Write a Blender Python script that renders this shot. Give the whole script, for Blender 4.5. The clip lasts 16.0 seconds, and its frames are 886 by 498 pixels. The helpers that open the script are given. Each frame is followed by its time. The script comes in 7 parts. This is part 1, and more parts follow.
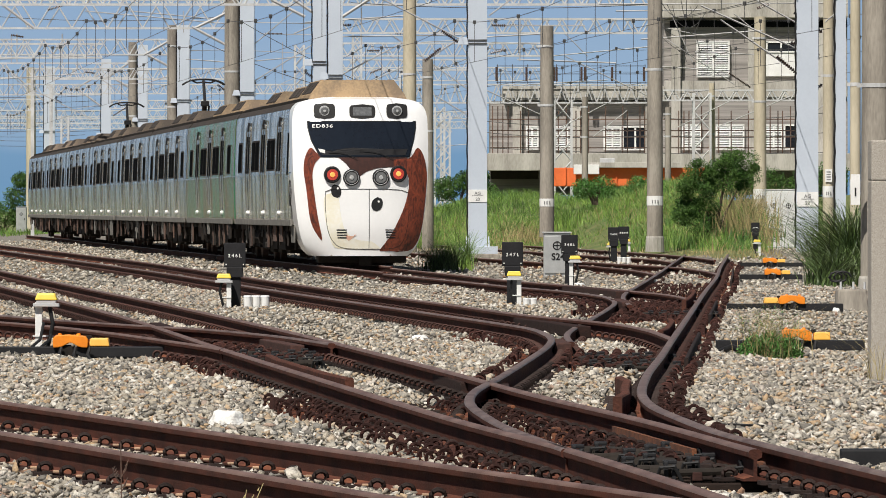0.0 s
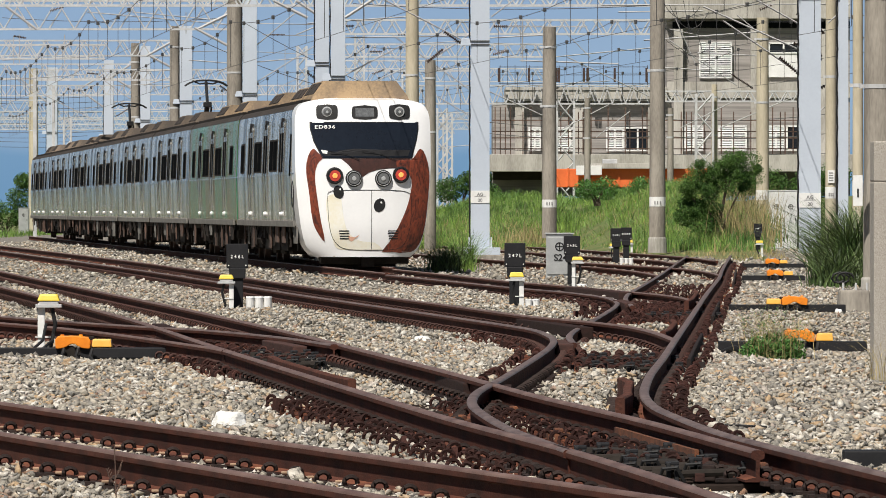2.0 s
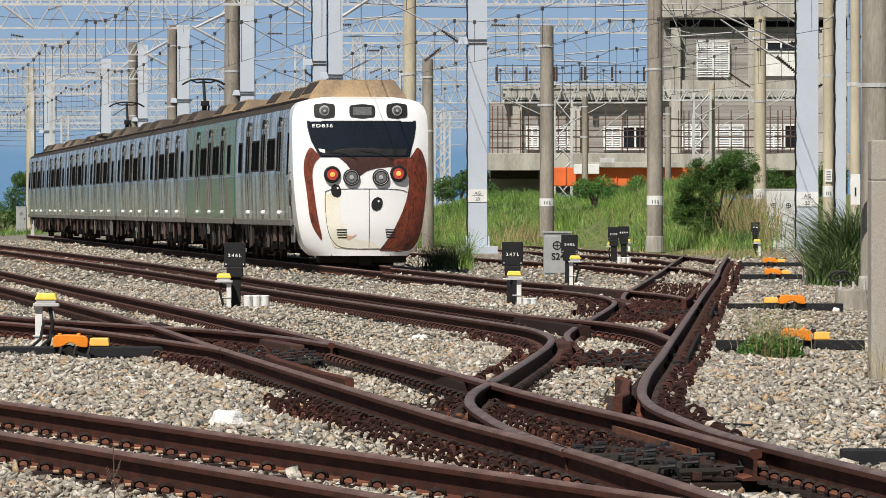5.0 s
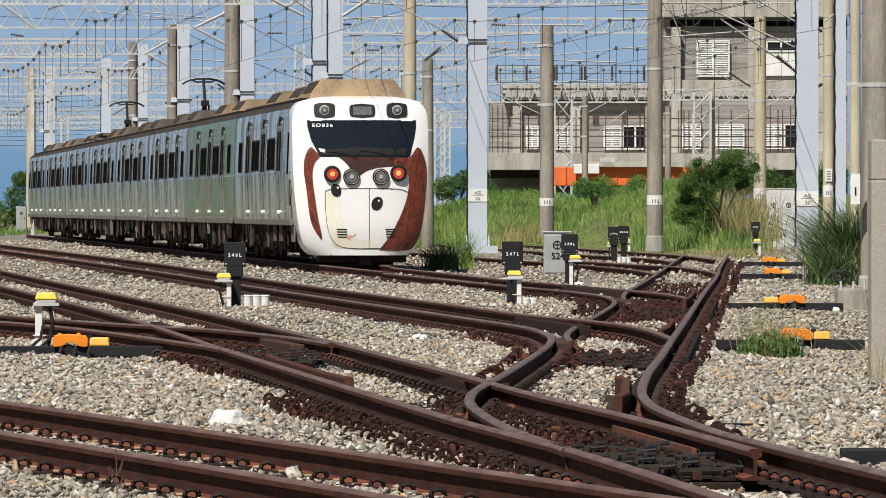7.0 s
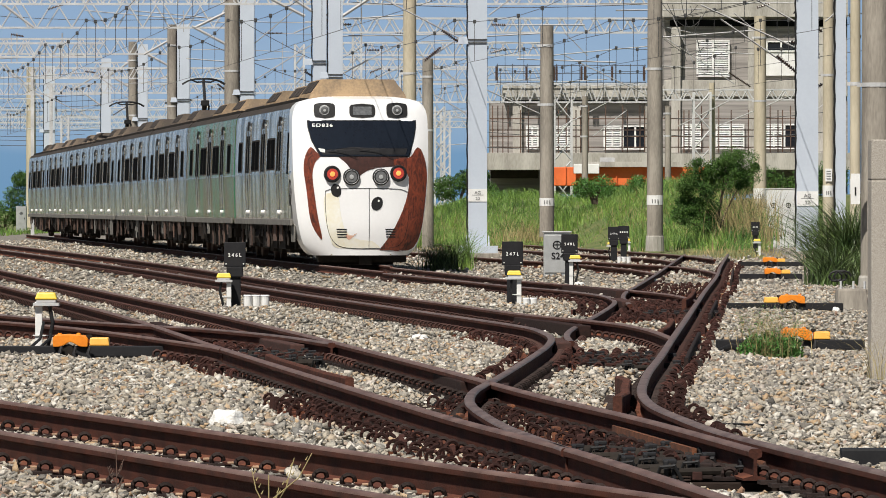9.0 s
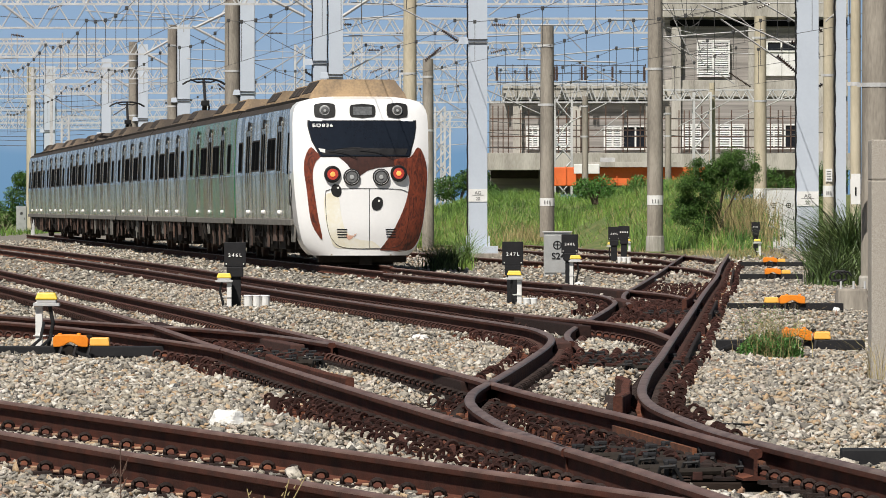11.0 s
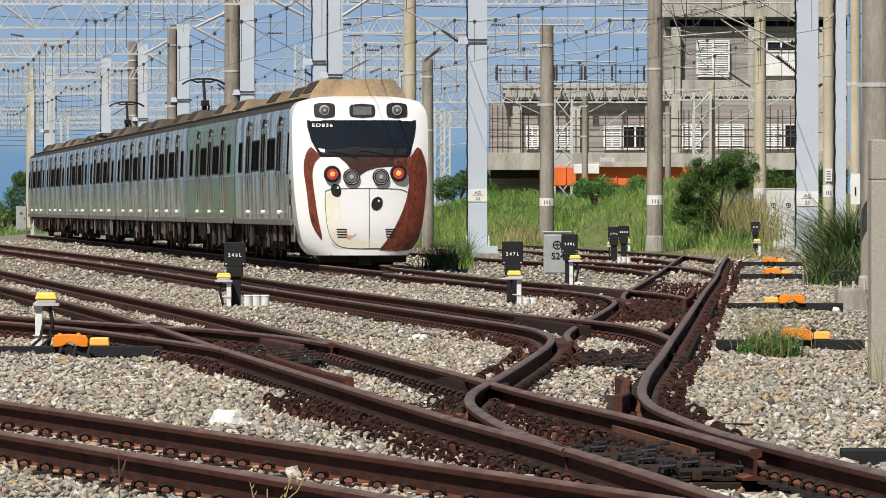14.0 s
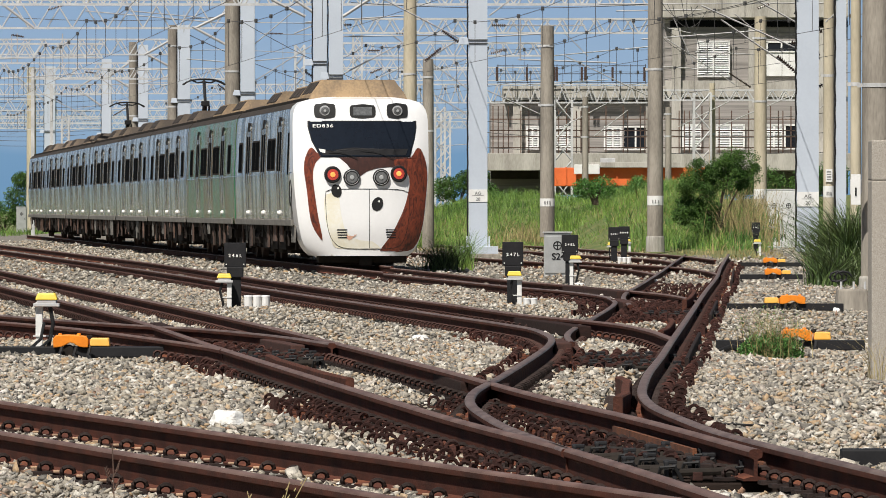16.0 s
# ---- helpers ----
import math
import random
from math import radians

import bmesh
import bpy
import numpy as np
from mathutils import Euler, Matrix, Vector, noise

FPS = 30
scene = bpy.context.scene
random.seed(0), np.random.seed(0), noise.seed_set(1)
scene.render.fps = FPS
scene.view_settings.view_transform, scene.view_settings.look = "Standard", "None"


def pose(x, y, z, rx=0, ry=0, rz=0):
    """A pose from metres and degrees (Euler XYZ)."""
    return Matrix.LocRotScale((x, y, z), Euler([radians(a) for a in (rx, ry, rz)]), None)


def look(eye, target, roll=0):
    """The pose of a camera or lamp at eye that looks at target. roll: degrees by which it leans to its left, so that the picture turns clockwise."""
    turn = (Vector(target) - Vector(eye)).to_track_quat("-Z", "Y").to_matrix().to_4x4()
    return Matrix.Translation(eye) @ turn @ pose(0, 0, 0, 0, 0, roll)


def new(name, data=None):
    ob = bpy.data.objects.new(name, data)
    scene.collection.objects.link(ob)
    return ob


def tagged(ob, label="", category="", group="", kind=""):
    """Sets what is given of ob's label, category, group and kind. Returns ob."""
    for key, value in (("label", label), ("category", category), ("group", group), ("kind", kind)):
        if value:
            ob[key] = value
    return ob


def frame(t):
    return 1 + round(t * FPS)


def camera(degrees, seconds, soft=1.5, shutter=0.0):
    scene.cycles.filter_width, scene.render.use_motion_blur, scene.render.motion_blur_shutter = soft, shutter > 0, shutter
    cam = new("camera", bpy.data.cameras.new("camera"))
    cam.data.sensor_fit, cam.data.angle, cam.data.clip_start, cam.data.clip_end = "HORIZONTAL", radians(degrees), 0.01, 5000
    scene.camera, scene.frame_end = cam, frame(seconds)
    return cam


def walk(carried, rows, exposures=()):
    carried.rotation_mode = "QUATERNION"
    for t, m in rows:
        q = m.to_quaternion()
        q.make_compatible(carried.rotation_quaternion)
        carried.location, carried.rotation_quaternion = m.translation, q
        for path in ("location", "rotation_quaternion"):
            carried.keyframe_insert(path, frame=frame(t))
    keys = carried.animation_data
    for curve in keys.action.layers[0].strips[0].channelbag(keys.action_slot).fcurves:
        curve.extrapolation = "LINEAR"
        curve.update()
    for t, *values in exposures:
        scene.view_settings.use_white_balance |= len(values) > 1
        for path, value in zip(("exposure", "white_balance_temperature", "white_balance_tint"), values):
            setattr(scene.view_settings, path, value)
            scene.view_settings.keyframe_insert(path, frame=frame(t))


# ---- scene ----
# ---- camera: fixed long lens, with one short nudge ----
LENS = 7.132
TILT = -0.3234


def view(dx=0.0, dy=0.0):
    """Camera pose turned by small angles in thousandths of a degree."""
    return pose(0, 0, 1.2, 90 + TILT + dy / 1000, 0, dx / 1000)


cam = camera(LENS, 16.0, soft=0.5)
walk(cam, [
    (0.0, view()), (0.8, view()), (1.0, view(5, 0)), (1.1, view(9, 2)), (1.3, view(24, 6)), (1.4, view(35, 8)), (1.5, view(41, 10)), (1.6, view(44, 11)), (1.7, view(42, 12)), (1.8, view(37, 12)),
    (1.9, view(25, 12)), (2.0, view(20, 8)), (2.2, view(17, 4)), (2.5, view(8, 0)), (3.0, view(6, 0)), (3.5, view()), (4.2, view()), (6.3, view(0, -5)), (8.0, view(1, -5)),
    (8.5, view()), (9.0, view(0, -5)), (11.3, view(3, -4)), (12.0, view(6, -5)), (13.0, view(2, -5)), (13.5, view(6, -5)), (14.0, view(0, -5)),
    (15.0, view(6, -2)), (16.0, view(3, -1))])

# ---- light ----
world = bpy.data.worlds.new("sky")
scene.world = world
world.use_nodes = True
wn = world.node_tree
sky = wn.nodes.new("ShaderNodeTexSky")
sky.sky_type, sky.sun_disc = "NISHITA", False
sky.sun_elevation, sky.sun_rotation = radians(54), radians(180 + 25)
wn.links.new(sky.outputs[0], wn.nodes["Background"].inputs[0])
wn.nodes["Background"].inputs[1].default_value = 0.035
sun = new("sun", bpy.data.lights.new("sun", "SUN"))
sun.data.energy, sun.data.angle, sun.data.color = 5.0, radians(0.5), (1, 0.945, 0.86)
sun.matrix_world = look((-24, -52, 79), (0, 0, 0))
scene.view_settings.exposure = 0.24


# ---- materials ----
def material(name, a, b=None, size=0.3, rough=0.7, metal=0.0, bump=0.0, fine=None, vary=0.0, island=False, emit=0.0, stretch=(1, 1, 1), clear=0.0, spec=0.5, deep=0.01, ramp=(0.52, 0.92)):
    """Two-scale mottled surface. size: metres of the coarse patches; fine: metres of the grain; vary: per object or per piece."""
    m = bpy.data.materials.new(name)
    m.use_nodes = True
    nt = m.node_tree
    p = nt.nodes["Principled BSDF"]
    p.inputs["Roughness"].default_value, p.inputs["Metallic"].default_value = rough, metal
    p.inputs["Coat Weight"].default_value = clear
    p.inputs["Specular IOR Level"].default_value = spec
    b = b or tuple(c * 0.75 for c in a)
    co = nt.nodes.new("ShaderNodeTexCoord")
    mp = nt.nodes.new("ShaderNodeMapping")
    mp.inputs["Scale"].default_value = stretch
    nt.links.new(co.outputs["Object"], mp.inputs[0])
    n1 = nt.nodes.new("ShaderNodeTexNoise")
    n1.inputs["Scale"].default_value, n1.inputs["Detail"].default_value = 1 / size, 5
    n2 = nt.nodes.new("ShaderNodeTexNoise")
    n2.inputs["Scale"].default_value, n2.inputs["Detail"].default_value = 1 / (fine or size / 9), 3
    for n in (n1, n2):
        nt.links.new(mp.outputs[0], n.inputs["Vector"])
    mx = nt.nodes.new("ShaderNodeMath")
    mx.operation = "MULTIPLY_ADD"
    mx.inputs[1].default_value = 0.45
    nt.links.new(n2.outputs[0], mx.inputs[0])
    nt.links.new(n1.outputs[0], mx.inputs[2])
    rp = nt.nodes.new("ShaderNodeValToRGB")
    rp.color_ramp.elements[0].position, rp.color_ramp.elements[1].position = ramp
    rp.color_ramp.elements[0].color, rp.color_ramp.elements[1].color = (*a, 1), (*b, 1)
    nt.links.new(mx.outputs[0], rp.inputs[0])
    out = rp.outputs[0]
    if vary:
        if island:
            src = nt.nodes.new("ShaderNodeNewGeometry").outputs["Random Per Island"]
        else:
            src = nt.nodes.new("ShaderNodeObjectInfo").outputs["Random"]
        mr = nt.nodes.new("ShaderNodeMapRange")
        mr.inputs["To Min"].default_value, mr.inputs["To Max"].default_value = 1 - vary, 1 + vary
        nt.links.new(src, mr.inputs[0])
        hv = nt.nodes.new("ShaderNodeHueSaturation")
        nt.links.new(mr.outputs[0], hv.inputs["Value"])
        nt.links.new(out, hv.inputs["Color"])
        out = hv.outputs[0]
    nt.links.new(out, p.inputs["Base Color"])
    if bump:
        bp = nt.nodes.new("ShaderNodeBump")
        bp.inputs["Strength"].default_value, bp.inputs["Distance"].default_value = bump, deep
        nt.links.new(n2.outputs[0], bp.inputs["Height"])
        nt.links.new(bp.outputs[0], p.inputs["Normal"])
    if emit:
        nt.links.new(out, p.inputs["Emission Color"])
        p.inputs["Emission Strength"].default_value = emit
    return m


RUST = material("rusty_rail_side", (0.085, 0.028, 0.018), (0.038, 0.016, 0.012), 0.25, 0.85, 0.0, 0.4, 0.012, spec=0.2)
HEAD = material("worn_rail_head", (0.25, 0.155, 0.125), (0.12, 0.066, 0.05), 0.4, 0.45, 0.3, 0.12, 0.02)
BLUEHEAD = material("polished_rail_head", (0.23, 0.16, 0.135), (0.105, 0.062, 0.05), 0.35, 0.42, 0.3, 0.15, 0.02, ramp=(0.58, 0.9))
# rust, brightened to paint sunlight on the upward faces of the rail foot
FOOTM = material("sunlit_rust_rail_foot", (0.085, 0.032, 0.023), (0.18, 0.066, 0.036), 0.7, 0.9, 0, 0.4, 0.02, spec=0.15, ramp=(0.66, 0.92))
CLIPM = material("rusty_clip", (0.058, 0.028, 0.023), (0.03, 0.018, 0.016), 0.05, 0.85, 0.0, 0.3, 0.01, vary=0.5, spec=0.2)
DARKCLIP = material("dark_oiled_clip", (0.04, 0.026, 0.023), (0.02, 0.015, 0.014), 0.05, 0.8, 0.0, 0.3, 0.01, vary=0.35, spec=0.2)
REDRUST = material("red_rust_plate", (0.20, 0.07, 0.028), (0.06, 0.026, 0.018), 0.12, 0.85, 0.1, 0.5, 0.015, vary=0.25)
TAN = material("tan_insulator", (0.50, 0.34, 0.22), (0.36, 0.22, 0.14), 0.05, 0.7, vary=0.2)
GROUND = material("packed_gravel_soil", (0.24, 0.22, 0.185), (0.11, 0.098, 0.082), 0.06, 0.95, 0, 1.0, 0.02)
BLACK = material("black_plastic", (0.014, 0.014, 0.016), (0.022, 0.022, 0.024), 0.2, 0.6, 0, 0.1, spec=0.2)
CABLE = material("black_rubber", (0.012, 0.012, 0.013), (0.025, 0.025, 0.026), 0.2, 0.6, spec=0.2)
WHITE = material("white_enamel", (0.86, 0.865, 0.87), (0.81, 0.815, 0.82), 0.6, 0.32, clear=0.4)
WHITEP = material("white_paint", (0.78, 0.78, 0.77), (0.66, 0.66, 0.64), 0.3, 0.55)
YELLOW = material("yellow_plastic", (0.80, 0.62, 0.07), (0.70, 0.50, 0.05), 0.1, 0.45)
ORANGE = material("orange_plastic", (0.86, 0.27, 0.015), (0.72, 0.20, 0.012), 0.2, 0.45)
AMBER = material("amber_plastic", (0.86, 0.46, 0.09), (0.80, 0.40, 0.06), 0.1, 0.45)
GALV = material("galvanised_steel", (0.58, 0.585, 0.59), (0.40, 0.405, 0.41), 0.6, 0.6, 0.1)
POST = material("pale_blue_grey_paint", (0.50, 0.555, 0.63), (0.45, 0.50, 0.575), 1.2, 0.5, 0.0, 0.05, 0.05)
CONC = material("weathered_concrete", (0.33, 0.30, 0.255), (0.185, 0.165, 0.14), 0.5, 0.9, 0, 0.5, 0.05, stretch=(1.6, 1.6, 0.3), ramp=(0.56, 0.88))
CREAM = material("cream_concrete", (0.52, 0.465, 0.35), (0.38, 0.335, 0.245), 0.6, 0.9, 0, 0.3, 0.06, stretch=(1.4, 1.4, 0.3), ramp=(0.56, 0.9))
ROUGHC = material("rough_cast_concrete", (0.47, 0.435, 0.385), (0.25, 0.225, 0.195), 0.009, 0.95, 0, 0.6, 0.004, deep=0.003, ramp=(0.5, 0.95))
PALEC = material("pale_concrete", (0.46, 0.44, 0.40), (0.25, 0.235, 0.205), 0.9, 0.9, 0, 0.3, 0.08, stretch=(1.6, 1.6, 0.35), ramp=(0.58, 0.95))
WALLM = material("grey_brown_wall_tile", (0.37, 0.345, 0.325), (0.18, 0.168, 0.158), 1.1, 0.85, 0, 0.8, 0.2, stretch=(0.12, 0.12, 6.5), ramp=(0.5, 0.92))
# pale and dark upright streaks in the colour imitate reflections in wavy steel
STEEL = material("stainless_side", (0.82, 0.80, 0.77), (0.13, 0.128, 0.12), 0.8, 0.2, 0.85, 0.9, 0.5, stretch=(1, 1, 0.10), deep=0.035, ramp=(0.69, 0.83))
GREENW = material("green_wrap", (0.09, 0.33, 0.16), (0.22, 0.15, 0.05), 0.9, 0.24, 0.55, 0.9, 0.5, stretch=(1, 1, 0.14), deep=0.035, ramp=(0.68, 0.82))
ROOFM = material("dark_dusty_roof", (0.058, 0.048, 0.042), (0.035, 0.03, 0.027), 0.8, 0.85, 0, 0.2, spec=0.2)
TANBOX = material("tan_dusty_cover", (0.34, 0.235, 0.13), (0.16, 0.115, 0.075), 0.6, 0.75, 0, 0.3, 0.05, vary=0.25, ramp=(0.55, 0.9))
BROWNBOX = material("brown_dusty_cover", (0.20, 0.15, 0.105), (0.09, 0.07, 0.055), 0.6, 0.8, 0, 0.3, 0.05, vary=0.45, ramp=(0.55, 0.9))
UNDER = material("dark_underframe", (0.035, 0.028, 0.024), (0.016, 0.014, 0.012), 0.4, 0.85, 0.0, 0.2, spec=0.15)
BROWNEQ = material("brown_dusty_gear", (0.12, 0.07, 0.05), (0.06, 0.038, 0.03), 0.3, 0.85, 0, 0.2, vary=0.4)
GLASS = material("dark_cab_glass", (0.012, 0.016, 0.024), (0.009, 0.011, 0.016), 0.9, 0.06)
WINDOW = material("dark_side_glass", (0.006, 0.007, 0.008), (0.011, 0.012, 0.013), 0.5, 0.6, spec=0.0)
FUR = material("red_brown_livery", (0.25, 0.055, 0.026), (0.045, 0.015, 0.012), 0.14, 0.36, 0, 0, 0.02, stretch=(1.5, 1.5, 0.7), ramp=(0.55, 0.92))
for node in FUR.node_tree.nodes:
    if node.type == "TEX_NOISE":
        node.inputs["Distortion"].default_value = 1.6
FURDARK = material("dark_brown_livery", (0.07, 0.026, 0.02), (0.035, 0.016, 0.013), 0.12, 0.42, 0, 0, 0.03, stretch=(1, 1, 0.6))
IVORY = material("ivory_livery", (0.76, 0.71, 0.54), (0.83, 0.82, 0.76), 0.6, 0.35)
SALMON = material("salmon_livery", (0.68, 0.36, 0.26), (0.64, 0.45, 0.34), 0.1, 0.4)
CHROME = material("lamp_reflector", (0.80, 0.80, 0.80), (0.62, 0.63, 0.64), 0.05, 0.3, 0.6)
LENSG = material("lamp_glass", (0.16, 0.165, 0.17), (0.09, 0.095, 0.10), 0.05, 0.08)
REDLAMP = material("red_tail_lens", (0.55, 0.07, 0.05), (0.42, 0.05, 0.04), 0.05, 0.25)
REDGLOW = material("lit_tail_lamp", (1.0, 0.26, 0.06), (1.0, 0.34, 0.09), 0.05, 0.3, emit=0.75)
TARP = material("orange_tarpaulin", (0.78, 0.17, 0.04), (0.66, 0.13, 0.03), 0.8, 0.6)
GRASS = material("grass_blades", (0.034, 0.105, 0.013), (0.175, 0.275, 0.05), 1.5, 0.6, 0, 0, 0.25, vary=0.5, island=True, ramp=(0.56, 0.84))
STRAW = material("dry_grass", (0.36, 0.285, 0.14), (0.22, 0.19, 0.075), 0.8, 0.75, vary=0.45, island=True)
LEAF = material("bush_leaves", (0.028, 0.076, 0.014), (0.08, 0.15, 0.03), 0.5, 0.6, 0, 0, 0.2, vary=0.55, island=True, spec=0.25)
WEED = material("weed_leaves", (0.06, 0.17, 0.03), (0.09, 0.20, 0.04), 0.3, 0.5, vary=0.4, island=True)
REED = material("reed_blades", (0.032, 0.068, 0.016), (0.10, 0.14, 0.04), 0.6, 0.55, vary=0.7, island=True)
BARK = material("bark", (0.12, 0.09, 0.065), (0.07, 0.05, 0.04), 0.1, 0.9, 0, 0.5)
MOUND = material("grassy_soil", (0.07, 0.11, 0.025), (0.15, 0.15, 0.055), 1.2, 0.95, 0, 0.6, 0.15)
WIRE = material("wire_copper_grey", (0.10, 0.10, 0.10), (0.07, 0.07, 0.07), 0.5, 0.6, 0.5)
PALEWIRE = material("pale_tube", (0.42, 0.42, 0.42), (0.34, 0.34, 0.34), 0.5, 0.6, 0.1)
INSUL = material("brown_insulator", (0.07, 0.045, 0.035), (0.05, 0.03, 0.025), 0.1, 0.3)


def stone_material():
    """Ballast stones: each its own colour, from grey to tan and off-white."""
    m = material("ballast_stone", (0.70, 0.68, 0.64), (0.20, 0.19, 0.175), 0.035, 0.9, 0, 0.7, 0.007, ramp=(0.5, 0.95))
    nt = m.node_tree
    p = nt.nodes["Principled BSDF"]
    rp = nt.nodes.new("ShaderNodeValToRGB")
    tones = [(0.0, (0.10, 0.095, 0.09)), (0.13, (0.31, 0.285, 0.245)), (0.28, (0.41, 0.37, 0.305)), (0.42, (0.19, 0.185, 0.175)),
             (0.55, (0.44, 0.41, 0.355)), (0.64, (0.42, 0.29, 0.17)), (0.74, (0.42, 0.38, 0.32)), (0.92, (0.64, 0.62, 0.58)), (1.0, (0.24, 0.14, 0.09))]
    el = rp.color_ramp.elements
    el[0].position, el[0].color = tones[0][0], (*tones[0][1], 1)
    el[1].position, el[1].color = tones[-1][0], (*tones[-1][1], 1)
    for q, c in tones[1:-1]:
        el.new(q).color = (*c, 1)
    geo = nt.nodes.new("ShaderNodeNewGeometry")
    nt.links.new(geo.outputs["Random Per Island"], rp.inputs[0])
    mul = nt.nodes.new("ShaderNodeMix")
    mul.data_type, mul.blend_type = "RGBA", "OVERLAY"
    mul.inputs["Factor"].default_value = 0.5
    old = p.inputs["Base Color"].links[0].from_socket
    nt.links.new(rp.outputs[0], mul.inputs["A"])
    nt.links.new(old, mul.inputs["B"])
    nt.links.new(mul.outputs["Result"], p.inputs["Base Color"])
    return m


STONE = stone_material()


# ---- mesh tools ----
class Shape:
    """Collects vertices and faces of one mesh."""

    def __init__(self):
        self.v, self.f, self.weld = [], [], False

    def add(self, verts, faces):
        n = len(self.v)
        self.v += [tuple(p) for p in verts]
        self.f += [tuple(i + n for i in g) for g in faces]
        return self

    def box(self, x, y, z, sx, sy, sz, turn=0.0, taper=1.0):
        """Box about its centre (x, y) standing on z."""
        c, s = math.cos(turn), math.sin(turn)
        vs = []
        for k, t in ((0, 1.0), (1, taper)):
            for a, b in ((-1, -1), (1, -1), (1, 1), (-1, 1)):
                u, w = a * sx / 2 * t, b * sy / 2 * t
                vs.append((x + u * c - w * s, y + u * s + w * c, z + k * sz))
        return self.add(vs, [(3, 2, 1, 0), (4, 5, 6, 7), (0, 1, 5, 4), (1, 2, 6, 5), (2, 3, 7, 6), (3, 0, 4, 7)])

    def tube(self, pts, r, n=6, r2=None, closed=False):
        """Round bar along a line of points."""
        pts = [Vector(p) for p in pts]
        m, rings = len(pts), []
        for i, p in enumerate(pts):
            if closed:
                d = pts[(i + 1) % m] - pts[i - 1]
            else:
                d = pts[min(i + 1, m - 1)] - pts[max(i - 1, 0)]
            d.normalize()
            up = Vector((0, 0, 1)) if abs(d.z) < 0.9 else Vector((0, 1, 0))
            a = d.cross(up).normalized()
            b = a.cross(d)
            rr = r if r2 is None else r + (r2 - r) * i / max(1, m - 1)
            rings.append([p + rr * (math.cos(k * math.tau / n) * a + math.sin(k * math.tau / n) * b) for k in range(n)])
        fs = []
        for i in range(m if closed else m - 1):
            j = (i + 1) % m
            fs += [(i * n + k, i * n + (k + 1) % n, j * n + (k + 1) % n, j * n + k) for k in range(n)]
        if not closed:
            fs += [tuple(range(n - 1, -1, -1)), tuple(range((m - 1) * n, m * n))]
        return self.add([q for g in rings for q in g], fs)

    def sweep(self, pts, profile):
        """A profile (sideways, up) carried along a level line of points."""
        pts = [Vector(p) for p in pts]
        m, n, vs = len(pts), len(profile), []
        for i, p in enumerate(pts):
            d = pts[min(i + 1, m - 1)] - pts[max(i - 1, 0)]
            d.z = 0
            d.normalize()
            s = Vector((d.y, -d.x, 0))
            vs += [p + s * a + Vector((0, 0, b)) for a, b in profile]
        fs = [(i * n + k, i * n + (k + 1) % n, (i + 1) * n + (k + 1) % n, (i + 1) * n + k) for i in range(m - 1) for k in range(n)]
        fs += [tuple(range(n - 1, -1, -1)), tuple(range((m - 1) * n, m * n))]
        return self.add(vs, fs)

    def prism(self, poly, y0, y1):
        """A polygon in x and z, given depth from y0 to y1."""
        n = len(poly)
        vs = [(a, y0, b) for a, b in poly] + [(a, y1, b) for a, b in poly]
        fs = [tuple(range(n)), tuple(range(2 * n - 1, n - 1, -1))] + [(k, k + n, (k + 1) % n + n, (k + 1) % n) for k in range(n)]
        return self.add(vs, fs)

    def mesh(self, name, bevel=0.0, smooth=False, seg=2):
        me = bpy.data.meshes.new(name)
        me.from_pydata(self.v, [], self.f)
        bm = bmesh.new()
        bm.from_mesh(me)
        if self.weld:
            bmesh.ops.remove_doubles(bm, verts=bm.verts, dist=2e-4)
        bmesh.ops.recalc_face_normals(bm, faces=bm.faces)
        if bevel:
            sharp = [e for e in bm.edges if e.is_manifold and e.calc_face_angle(0) > 0.5]
            bmesh.ops.bevel(bm, geom=sharp, offset=bevel, segments=seg, affect="EDGES", profile=0.6, clamp_overlap=True)
        bm.to_mesh(me)
        bm.free()
        if smooth:
            me.shade_smooth()
            me.set_sharp_from_angle(angle=radians(40))
        return me


def thing(name, x, y, z, label, category, group="", turn=0.0):
    ob = new(name)
    ob.empty_display_size = 0.2
    ob.matrix_world = pose(x, y, z, 0, 0, turn)
    return tagged(ob, label, category, group)


def part(name, shape, mat, parent, label="", bevel=0.0, smooth=False, at=None):
    """One mesh object under a thing or a part. shape: a Shape or a shared mesh."""
    me = shape.mesh(name, bevel, smooth) if isinstance(shape, Shape) else shape
    if not me.materials:
        me.materials.append(mat)
    ob = new(name, me)
    ob.parent = parent
    if at is not None:
        ob.matrix_local = at
    return tagged(ob, label)


def single(name, shape, mat, label, category="", group="", kind="", bevel=0.0, smooth=False, at=None):
    """A thing of one mesh."""
    me = shape.mesh(name, bevel, smooth) if isinstance(shape, Shape) else shape
    if not me.materials:
        me.materials.append(mat)
    ob = new(name, me)
    if at is not None:
        ob.matrix_world = at
    return tagged(ob, label, category, group, kind)


